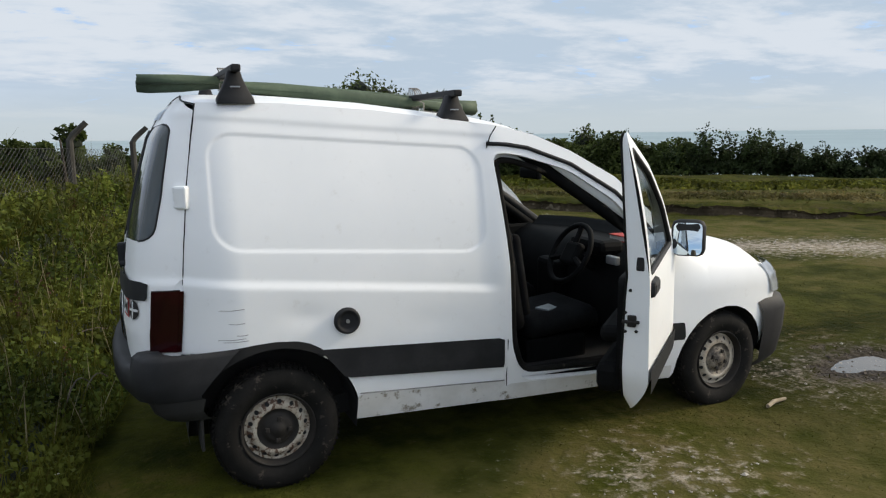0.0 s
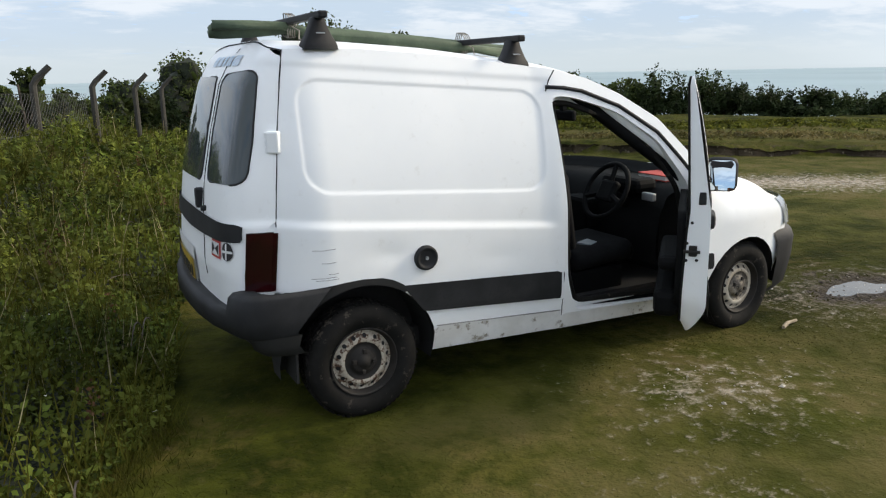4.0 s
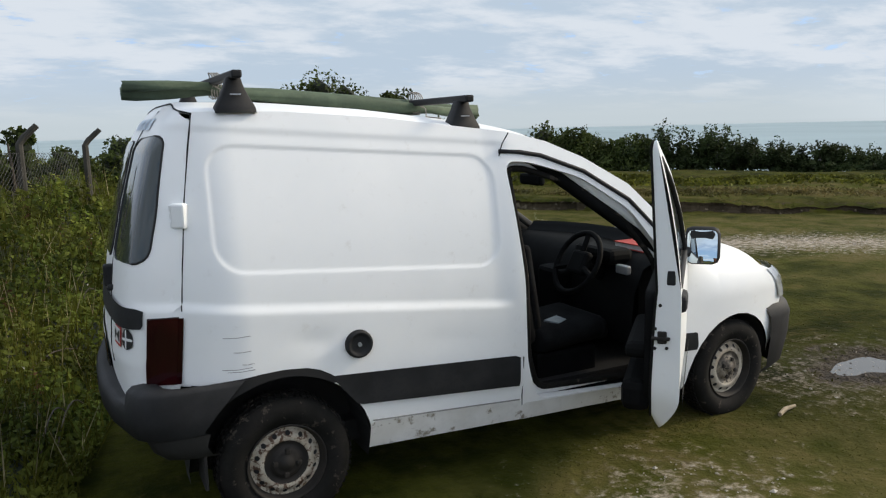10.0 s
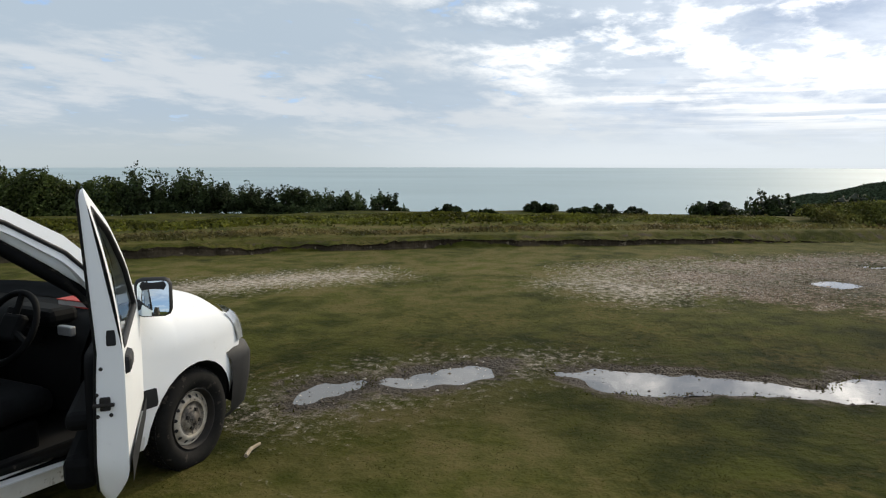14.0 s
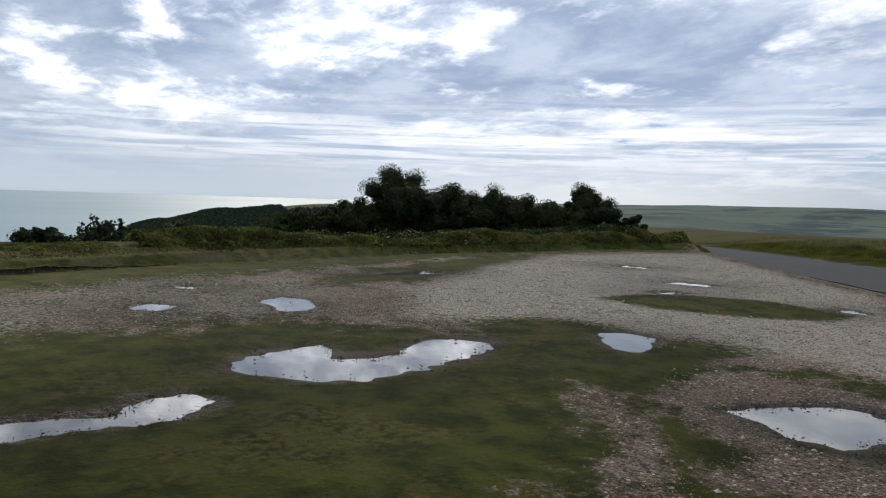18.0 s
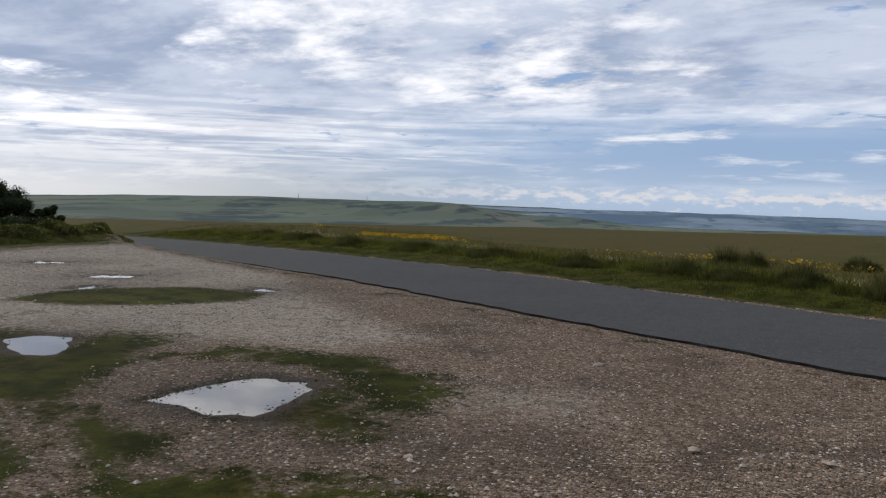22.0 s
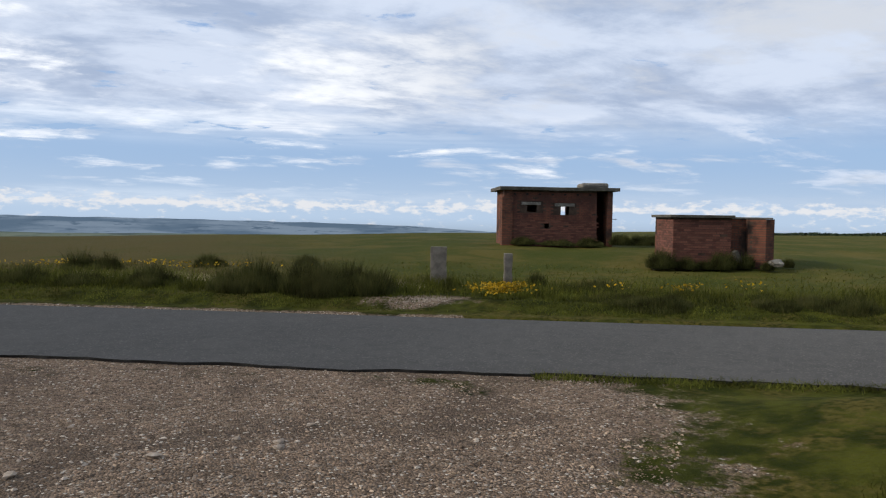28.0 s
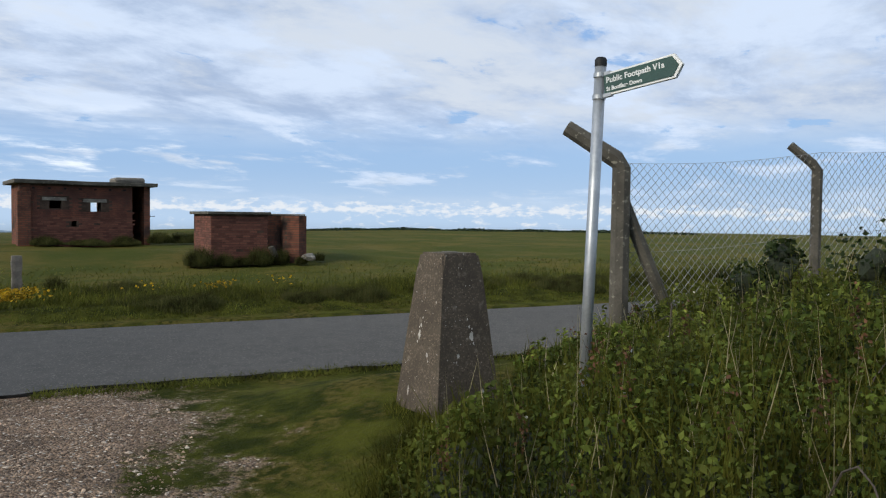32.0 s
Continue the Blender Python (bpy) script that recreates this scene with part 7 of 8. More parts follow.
for x, y, wd, tl, k in wood:
    shrub(x, y, wd, tl, 24000 if tl > 3 else 13000, 400 + k, LEAF_WOOD, "dark wind-shaped thorn tree with a dense crown", "tree", "thorn trees past the car park", 0.045, 0.10, loose=0.19, name="tree", ground=0.0)
for k, (x, y, wd, tl) in enumerate([(31.0, -4.4, 2.0, 1.1), (33.0, -7.8, 2.4, 1.0), (26.4, -1.9, 2.4, 1.15)]):
    shrub(x, y, wd, tl, 1800, 430 + k, LEAF_DARK, "dark scrub on the falling slope", "shrub", "scrub on the slope", 0.06, 0.04, loose=0.30, shoots=22)
strip_of("far_scrub", [(140, -74), (148, -50), (152, -26), (150, -8), (146, 6)], 22.0, 22000, 0.5, 73, LEAF_FAR, "grey-green scrub on the near slope above the sea", "scrub", 0.5)
strip_of("hedge", [(33.5, -7.5), (35.6, -14.0), (36.6, -19.0), (38.0, -24.0), (39.6, -28.8)], 1.4, 24000, 1.7, 74, LEAF_WOOD, "dark undergrowth beneath the thorn trees", "hedge", 0.06)
strip_of("far_scrub", [(199, -32), (200, -20), (198, -5), (195, 8), (190, 20)], 34.0, 34000, 0.5, 67, LEAF_FAR, "grey-green scrub over the slope falling to the sea", "scrub", 0.5)

strip_of("bank_growth", [(15.0, 8.2), (17.2, 5.2), (19.0, 1.6), (20.4, -2.4)], 1.2, 16000, 0.10, 69, LEAF_HEDGE, "low green bracken along the bank", "bracken", 0.05)
strip_of("hedge", [(20.4, -3.0), (21.2, -5.0), (22.3, -7.5), (24.3, -13.0), (25.8, -18.5), (26.3, -23.5)], 1.2, 52000, 0.44, 61, LEAF_HEDGE, "low rough hedge of bracken and brambles along the bank", "hedge", 0.045)
strip_of("hedge", [(23.0, -5.0), (24.6, -8.5), (27.5, -16.0), (28.5, -23.5)], 1.6, 24000, 0.45, 62, LEAF_DARK, "dark rough scrub behind the hedge", "hedge", 0.055)
strip_of("hedge", [(25.8, -21.5), (26.4, -24.6), (28.5, -26.6), (33, -28.8), (38, -31.2)], 1.1, 14000, 0.45, 68, LEAF_HEDGE, "rough bracken mound where the car park meets the lane", "bracken", 0.07)
strip_of("bank_growth", [(4.5, 19.5), (7.5, 15.0), (11.6, 11.0), (14.2, 8.4), (16.5, 5.5), (18.6, 2.0)], 1.3, 26000, 0.17, 63, LEAF_VERGE, "bright green bracken along the top of the bank", "bracken", 0.06)
strip_of("bank_growth", [(5.0, 15.8), (9.6, 9.3), (12.3, 7.0), (14.5, 4.4), (17.4, 0.2), (20.6, -5.6)], 0.6, 9000, 0.07, 64, LEAF_HEATH, "dry brown grass on the face of the bank", "grass", 0.04)

# rough grass on the verge across the lane, and the field behind it
def verge_point(s, a):
    return ROAD_START + ROAD_WAY * s + ROAD_SIDE * a


rs = np.random.RandomState(21)
n = 95000
s = rs.uniform(-24, 45, n)
a = ROAD_WIDTH + 0.35 + np.abs(rs.normal(0, 1.9, n))
gap = np.hypot((s + 2.3) / 1.1, (a - ROAD_WIDTH - 0.9) / 1.3) > 1 + 0.35 * rs.normal(0, 1, n)
s, a = s[gap], a[gap]
xy = ROAD_START + s[:, None] * ROAD_WAY + a[:, None] * ROAD_SIDE
tall = (0.035 + 0.19 * smooth(a, ROAD_WIDTH + 1.1, ROAD_WIDTH + 2.3)) * (1 + 0.5 * wave(xy[:, 0], xy[:, 1], 41, 1.1))
tagged(sheet("verge_grass", blades(np.c_[xy, land(xy[:, 0], xy[:, 1])], np.maximum(tall, 0.03), rs, 0.45, 0.010), LEAF_VERGE), "long rough grass on the verge across the lane", "grass", kind="stuff")
n = 26000
s = rs.uniform(-30, 40, n)
a = ROAD_WIDTH + 2.5 + rs.uniform(0, 1, n) ** 2 * 9
xy = ROAD_START + s[:, None] * ROAD_WAY + a[:, None] * ROAD_SIDE
tagged(sheet("field_grass", blades(np.c_[xy, land(xy[:, 0], xy[:, 1])], 0.07, rs, 1.1, 0.016), LEAF_FIELD), "open downland grass behind the verge", "grass", kind="stuff")
n = 30000
s = rs.uniform(-34, 60, n)
a = ROAD_WIDTH + 1.6 + np.abs(rs.normal(0, 5.0, n))
xy = ROAD_START + s[:, None] * ROAD_WAY + a[:, None] * ROAD_SIDE
xy = xy[(wave(xy[:, 0], xy[:, 1], 44, 0.45) > 0.15) & (xy[:, 0] > -4)]
tagged(sheet("heath_grass", blades(np.c_[xy, land(xy[:, 0], xy[:, 1])], 0.16, rs, 0.5, 0.012), LEAF_HEATH), "brown seeding grass in drifts along the verge", "grass", kind="stuff")
def tussock(x, y, wide, tall, seed, label="dark tussock of rushes and rough grass on the verge", category="tussock", group="tussocks across the lane", up=0.0):
    """A dense clump of rushes and long grass, highest in its middle."""
    r = np.random.RandomState(seed)
    n = int(2600 * wide)
    a, u = r.uniform(0, 6.28, n), np.sqrt(r.uniform(0, 1, n))
    gx, gy = x + 0.5 * wide * u * np.cos(a), y + 0.5 * wide * u * np.sin(a)
    h = tall * (1 - 0.65 * u ** 2) * (0.8 + 0.35 * wave(gx, gy, seed, 5.0))
    t = tagged(empty(category, pose(x, y, height(x, y) + up)), label, category, group)
    ob = sheet("foliage", blades(np.c_[gx, gy, land(gx, gy) - 0.02] - np.array((x, y, height(x, y))), np.maximum(h, 0.1), r, 0.28, 0.009), LEAF_RUSH)
    ob.parent = t
    ob["kind"] = "stuff"
    return t


# a pale drift of straw along the verge
n = 4200
s = rs.uniform(-2, 34, n)
a = ROAD_WIDTH + 3.4 + 0.05 * s + rs.normal(0, 0.35, n)
xy = ROAD_START + s[:, None] * ROAD_WAY + a[:, None] * ROAD_SIDE
xy = xy[wave(xy[:, 0], xy[:, 1], 48, 0.8) > 0.0]
tagged(sheet("straw", blades(np.c_[xy, land(xy[:, 0], xy[:, 1])], 0.17, rs, 0.6, 0.010), LEAF_STRAW), "pale straw stems in a drift along the verge", "grass", kind="stuff")
# dark low scrub and yellow flowers on the verge
for k, (x, y, wd, tl) in enumerate([(-3.2, -19.9, 2.2, 1.0), (-1.6, -20.6, 1.8, 0.85), (-3.9, -19.3, 1.1, 0.85), (0.4, -21.6, 1.2, 0.6), (1.9, -22.0, 1.1, 0.5), (3.2, -22.8, 1.3, 0.5), (-8.3, -20.6, 0.5, 0.4), (2.4, -27, 1.6, 0.7), (-0.8, -28.5, 1.0, 0.6), (-3.8, -28.6, 0.8, 0.5), (6.0, -23.6, 1.4, 0.5), (9.5, -25.4, 1.5, 0.5), (13, -27.0, 1.4, 0.5), (17, -28.4, 1.5, 0.6), (21.5, -31, 1.8, 0.7), (26.0, -33.5, 1.6, 0.6)]):
    tussock(x, y, wd, tl * 0.85, 500 + k)
r_ = random.Random(88)
for k in range(30):
    x, y = verge_point(r_.uniform(-22, -3.5), ROAD_WIDTH + r_.uniform(1.2, 3.4))
    if math.hypot(x + 6.3, y + 18.6) > 1.6:
        tussock(x, y, r_.uniform(0.6, 1.5), r_.uniform(0.18, 0.36), 700 + k, "low dark clump of rough grass on the verge")
flowers = []
for x, y, rx, ry, n, up in ((-6.35, -18.0, 0.62, 0.40, 520, 0.30), (-10.4, -17.6, 0.40, 0.3, 60, 0.22), (-9.0, -18.1, 0.3, 0.3, 14, 0.3), (-11.6, -17.2, 0.5, 0.3, 22, 0.3)):
    g = np.c_[rs.normal(x, rx * 0.5, n), rs.normal(y, ry * 0.5, n)]
    flowers.append(np.c_[g, land(g[:, 0], g[:, 1]) + up * rs.uniform(0.5, 1.15, n)])
tagged(sheet("ragwort", leaves(np.concatenate(flowers), 0.030, rs, 0.7, 0.8), GORSE), "yellow flowering clumps by the gateway", "flowers", kind="stuff")
far_f = []
for s0, s1, a0, n in ((3, 16, ROAD_WIDTH + 8.5, 420), (22, 31, ROAD_WIDTH + 7.0, 1500), (32, 38, ROAD_WIDTH + 9.0, 500)):
    s = rs.uniform(s0, s1, n)
    a = a0 + rs.normal(0, 0.35, n) + 0.05 * (s - s0)
    xy = ROAD_START + s[:, None] * ROAD_WAY + a[:, None] * ROAD_SIDE
    xy = xy[wave(xy[:, 0], xy[:, 1], 47, 0.9) > -0.25]
    far_f.append(np.c_[xy, land(xy[:, 0], xy[:, 1]) + rs.uniform(0.04, 0.20, len(xy))])
tagged(sheet("gorse_flowers", leaves(np.concatenate(far_f), 0.040, rs, 0.3, 0.8), GORSE), "drift of yellow gorse flowers across the field", "flowers", kind="stuff")

# short turf and small stones near the path
def turf_keep(x, y, r):
    g = poly_mask(x, y, GRAVEL, 1.3)
    for t in [ISLE] + TURF_BITS:
        g = np.minimum(g, 1 - poly_mask(x, y, t, 0.5))
    wet = pools(x, y, 0.35)
    for t in CHALKS[:1]:
        wet = np.maximum(wet, poly_mask(x, y, t, 0.5))
    a = road_across(x, y)
    d = distance(x, y)
    under = (x > -0.45) & (x < 3.1) & (y > 0.1) & (y < 1.6)
    return (g < 0.5) & (wet < 0.3) & (a < -0.15) & ~inside(x, y, WILD) & (r.uniform(0, 1, len(x)) < np.clip((4.2 / np.maximum(d, 3)) ** 3.2, 0, 1)) & ~under


rs = np.random.RandomState(8)
AREA = [(-7, -12), (12, -20), (20, -6), (12, 8), (4, 13), (-1.5, 3), (-4.5, -6)]
p = scatter(rs, 60000, AREA, turf_keep)
patchy = 0.5 + 0.5 * wave(p[:, 0], p[:, 1], 71, 2.3)
tagged(sheet("turf", blades(np.c_[p, land(p[:, 0], p[:, 1]) - 0.004], 0.006 + 0.009 * np.clip(patchy, 0, 1), rs, 1.3, 0.0022 + 0.0007 * distance(p[:, 0], p[:, 1])), LEAF_TURF), "short worn turf with bare patches", "grass", kind="stuff")


# a broken line of scrub on the field's horizon
far_line = [(CENTRE[0] + q * math.cos(radians(b)), CENTRE[1] + q * math.sin(radians(b))) for b, q in ((-158, 76), (-150, 80), (-143, 77), (-137, 82), (-131, 78), (-127, 80))]
strip_of("far_scrub", far_line, 2.2, 5200, 0.26, 75, LEAF_FAR, "low dark scrub along the field's horizon", "scrub", 0.13)
# bushes along the wire by the sign
for k, (x, y, wd, tl) in enumerate([(-9.15, -5.0, 1.5, 2.05), (-9.6, -6.2, 1.1, 1.75), (-8.6, -3.6, 1.6, 1.9)]):
    shrub(x, y, wd, tl, 2600, 560 + k, LEAF_DARK, "dark elder bush growing through the wire mesh", "bush", "bushes along the wire", 0.035, 0.02, loose=0.26)
FLINT = surface("pale_flint", (0.40, 0.34, 0.28), (0.24, 0.19, 0.145), 0.8, 0, 9, 60, 0.4, 0.004, piece=0.5)
GRIT = foliage("mixed_gravel", (0.100, 0.070, 0.048), (0.40, 0.30, 0.216), (0.25, 0.18, 0.128), 0.9, 0.0, 0.1)


def stones(name, pts, size, seed, material):
    """Broken stones: squashed, cut octahedra."""
    r = np.random.RandomState(seed)
    pts, size = np.asarray(pts), np.asarray(size)
    n = len(pts)
    q = r.uniform(0.5, 1.0, (n, 6)) * size[:, None]
    zero = np.zeros(n)
    corner = np.stack([np.stack(k, 1) for k in ((q[:, 0], zero, zero), (zero, q[:, 1] * 0.8, zero), (-q[:, 2], zero, zero), (zero, -q[:, 3] * 0.8, zero), (0.1 * size, zero, q[:, 4] * 0.55), (zero, zero, -0.3 * size))], 1)
    a = r.uniform(0, 6.28, (n, 1))
    x = pts[:, :1] + corner[..., 0] * np.cos(a) - corner[..., 1] * np.sin(a)
    y = pts[:, 1:] + corner[..., 0] * np.sin(a) + corner[..., 1] * np.cos(a)
    z = land(pts[:, 0], pts[:, 1])[:, None] + corner[..., 2] + 0.1 * size[:, None]
    tri = np.array([(i, (i + 1) % 4, 4) for i in range(4)] + [((i + 1) % 4, i, 5) for i in range(4)])
    faces = (np.arange(n)[:, None, None] * 6 + tri).reshape(-1, 3)
    return raw(name, np.stack([x, y, z], -1).reshape(-1, 3).tolist(), faces.tolist(), material)


def bare(x, y, r):
    """False on most of the turf islands."""
    g = poly_mask(x, y, ISLE, 0.4)
    for t in TURF_BITS:
        g = np.maximum(g, 1.0 * poly_mask(x, y, t, 0.25))
    return r.uniform(0, 1, len(x)) > g


gravel_keep = lambda x, y, r: bare(x, y, r) & (r.uniform(0, 1, len(x)) < np.clip((5.0 / np.maximum(distance(x, y), 3)) ** 2.0, 0, 1)) & (road_across(x, y) < -0.1) & (pools(x, y, 0.12) < 0.25)
p = scatter(rs, 52000, GRAVEL, gravel_keep)
tagged(stones("gravel", p, 0.0050 + 0.022 * rs.uniform(0, 1, len(p)) ** 6 + 0.0005 * distance(p[:, 0], p[:, 1]), 5, GRIT), "loose pale flints scattered over the car park", "gravel", kind="stuff")
q = scatter(rs, 2600, GRAVEL, gravel_keep)
tagged(stones("flints", q, 0.012 + 0.030 * rs.uniform(0, 1, len(q)) ** 3, 7, FLINT), "larger broken flints scattered over the gravel", "stones", kind="stuff")
bits = np.concatenate([scatter(rs, n, poly, bare) for poly, n in zip(CHALKS, (80, 300, 600, 1600, 160, 60, 120))])
tagged(stones("chalk_bits", bits, 0.004 + 0.020 * rs.uniform(0, 1, len(bits)) ** 5 + 0.0009 * distance(bits[:, 0], bits[:, 1]), 6, surface("white_chalk", (0.46, 0.43, 0.37), (0.32, 0.28, 0.22), 0.9, 0, 12, 60)), "white chalk chips lying in worn turf", "chalk chips", kind="stuff")
for x, y, s in ((1.93, -12.0, 0.10), (0.46, -9.48, 0.08), (2.16, -8.22, 0.07), (-1.35, -9.87, 0.09), (-1.65, -10.29, 0.07), (-0.46, -9.69, 0.10), (-1.34, -9.72, 0.09), (-1.04, -10.04, 0.07), (-0.2, -8.3, 0.11)):
    bm = bmesh.new()
    bmesh.ops.create_icosphere(bm, subdivisions=2, radius=s * 0.72)
    for v in bm.verts:
        v.co *= 0.8 + 0.75 * noise.noise(v.co * 11 + Vector((x, y, 0)))
        v.co.z *= 0.42
    o = tagged(obj("stone", bm, FLINT), "pale flat flint lying on brown gravel", "stone", "larger flints on the gravel")
    o.location = (x, y, height(x, y) + 0.01)
bm = bmesh.new()
tube(bm, [(2.88, -0.16, 0.022), (2.97, -0.12, 0.026), (3.08, -0.10, 0.02)], [0.012, 0.014, 0.010], 7)
tagged(obj("stick", bm, surface("bleached_wood", (0.36, 0.30, 0.21), (0.25, 0.20, 0.13), 0.9, 0, 20, 80)), "short bleached stick lying on turf", "stick")

# grass growing up round the pillar, the sign and the gate posts
for x, y, z, inner, outer, n, tall in ((-6.158, -7.832, 0.20, 0.30, 0.55, 700, 0.09), (-5.84, -20.60, 0, 0.12, 0.55, 900, 0.22), (-7.35, -20.07, 0, 0.08, 0.45, 700, 0.22)):
    a, u = rs.uniform(0, 6.28, n), rs.uniform(inner, outer, n)
    gx, gy = x + u * np.cos(a), y + u * np.sin(a)
    tagged(sheet("grass_tuft", blades(np.c_[gx, gy, land(gx, gy) - 0.01], tall, rs, 0.35, 0.005), LEAF_GRASS), "long grass left standing round a post's foot", "grass", kind="stuff")

# turf hanging over the lane's near edge by the pillar
n = 5000
s = rs.uniform(-16, -3.6, n)
a = rs.normal(-0.05, 0.09, n)
xy = ROAD_START + s[:, None] * ROAD_WAY + a[:, None] * ROAD_SIDE
tagged(sheet("edge_turf", blades(np.c_[xy, land(xy[:, 0], xy[:, 1])], 0.07, rs, 0.7, 0.007), LEAF_VERGE), "ragged turf overhanging the lane's edge", "grass", kind="stuff")

# clods, stones and tufts along the water's edges
clods, tufts = [], []
for k, poly in enumerate(PUDDLES):
    mid = np.mean(poly, 0)
    ring = mid + (ragged_outline(poly, 50 + k, 0.030) - mid) * 1.06
    m = 300 if k in (2, 3, 8) else 60
    pick = ring[rs.randint(0, len(ring), m)]
    clods.append(pick + (mid - pick) * rs.normal(0.05, 0.09, (m, 1)) + rs.normal(0, 0.03, (m, 2)))
    pick = ring[rs.randint(0, len(ring), m)]
    tufts.append(pick + (pick - mid) / np.linalg.norm(pick - mid, axis=1, keepdims=True) * rs.uniform(0.0, 0.12, (m, 1)))
clods, tufts = np.concatenate(clods), np.concatenate(tufts)
tagged(stones("clods", clods, 0.008 + 0.022 * rs.uniform(0, 1, len(clods)) ** 4, 9, surface("wet_mud", (0.075, 0.055, 0.038), (0.035, 0.026, 0.018), 0.8, 0, 14, 60)), "small muddy clods and stones along the puddle edges", "mud", kind="stuff")
tagged(sheet("puddle_grass", blades(np.c_[tufts, land(tufts[:, 0], tufts[:, 1]) - 0.01], 0.022, rs, 0.9, 0.008), LEAF_TURF), "sparse grass at the puddle edges", "grass", kind="stuff")

# ---- brick huts across the lane ----
def brick_material():
    m = bpy.data.materials.new("weathered_brickwork")
    n, l, p = nodes(m)
    where = n.new("ShaderNodeTexCoord").outputs["Object"]
    geo = n.new("ShaderNodeSeparateXYZ")
    l.new(where, geo.inputs[0])
    flat_ = n.new("ShaderNodeCombineXYZ")
    l.new(math_of(n, l, "ADD", geo.outputs[0], geo.outputs[1]), flat_.inputs[0])
    l.new(geo.outputs[2], flat_.inputs[1])
    b = n.new("ShaderNodeTexBrick")
    for key, value in (("Scale", 1.0), ("Mortar Size", 0.010), ("Brick Width", 0.225), ("Row Height", 0.075), ("Bias", -0.1)):
        b.inputs[key].default_value = value
    b.inputs["Color1"].default_value, b.inputs["Color2"].default_value, b.inputs["Mortar"].default_value = (0.215, 0.080, 0.050, 1), (0.120, 0.052, 0.038, 1), (0.095, 0.070, 0.054, 1)
    l.new(flat_.outputs[0], b.inputs["Vector"])
    stain = noise_of(n, l, where, 1.4, 6, 0.65)
    pale = noise_of(n, l, where, 3.1, 6, 0.7)
    col = mix_of(n, l, ramp_of(n, l, stain, 0.45, 0.66), b.outputs["Color"], (0.048, 0.034, 0.028))
    col = mix_of(n, l, math_of(n, l, "MULTIPLY", ramp_of(n, l, pale, 0.64, 0.74), 0.6), col, (0.30, 0.20, 0.14))
    l.new(col, p.inputs["Base Color"])
    p.inputs["Roughness"].default_value = 0.92
    p.inputs["Specular IOR Level"].default_value = 0.1
    bump_of(n, l, p, math_of(n, l, "SUBTRACT", math_of(n, l, "MULTIPLY", pale, 0.6), b.outputs["Fac"]), 0.8, 0.02)
    return m


BRICKWORK = brick_material()


def wall_with_holes(u0, u1, v0, v1, holes, thick, place):
    """A wall of the given thickness with square openings right through it; place(u, v, w) sets it in space."""
    us = sorted({u0, u1, *[h[0] for h in holes], *[h[1] for h in holes]})
    vs = sorted({v0, v1, *[h[2] for h in holes], *[h[3] for h in holes]})
    bm = bmesh.new()
    solid = lambda u, v: u0 < u < u1 and v0 < v < v1 and not any(h[0] < u < h[1] and h[2] < v < h[3] for h in holes)
    for a, b in zip(us, us[1:]):
        for c, d in zip(vs, vs[1:]):
            mu, mv = (a + b) / 2, (c + d) / 2
            if not solid(mu, mv):
                continue
            for w, order in ((0.0, 1), (thick, -1)):
                bm.faces.new([bm.verts.new(place(u, v, w)) for u, v in ((a, c), (b, c), (b, d), (a, d))][::order])
            for du, dv, e in ((-1, 0, ((a, c), (a, d))), (1, 0, ((b, c), (b, d))), (0, -1, ((a, c), (b, c))), (0, 1, ((a, d), (b, d)))):
                if not solid(mu + du * (b - a) / 2 + du * 1e-4, mv + dv * (d - c) / 2 + dv * 1e-4):
                    (p, q) = e
                    bm.faces.new([bm.verts.new(place(*k)) for k in ((*p, 0.0), (*q, 0.0), (*q, thick), (*p, thick))])
    bmesh.ops.remove_doubles(bm, verts=bm.verts, dist=0.001)
    bmesh.ops.recalc_face_normals(bm, faces=bm.faces)
    return bm


def frame_at(x, y, z, dx, dy):
    """A pose whose x runs along (dx, dy) and whose y runs to the right of that, away from the lane."""
    d = Vector((dx, dy, 0)).normalized()
    e = Vector((-d.y, d.x, 0))
    return Matrix(((d.x, e.x, 0, x), (d.y, e.y, 0, y), (0, 0, 1, z), (0, 0, 0, 1)))


def crumble(bm, amount, seed):
    for v in bm.verts:
        v.co += Vector([amount * (noise.noise(v.co * 2.3 + Vector((seed, k, 0)))) for k in (3, 7, 11)])
    return bm


def brick_meshes():
    """Six bricks, each a little different, with worn corners."""
    out = []
    for k in range(6):
        bm = bmesh.new()
        box(bm, (0, 0, 0), (0.213, 0.03, 0.064))
        for v in bm.verts:
            v.co += Vector([0.006 * noise.noise(v.co * 37 + Vector((k * 5, j, 0))) for j in (3, 7, 11)])
        me = bpy.data.meshes.new("brick")
        bm.to_mesh(me)
        bm.free()
        me.materials.append(BRICK)
        out.append(me)
    return out


BRICKS = brick_meshes()


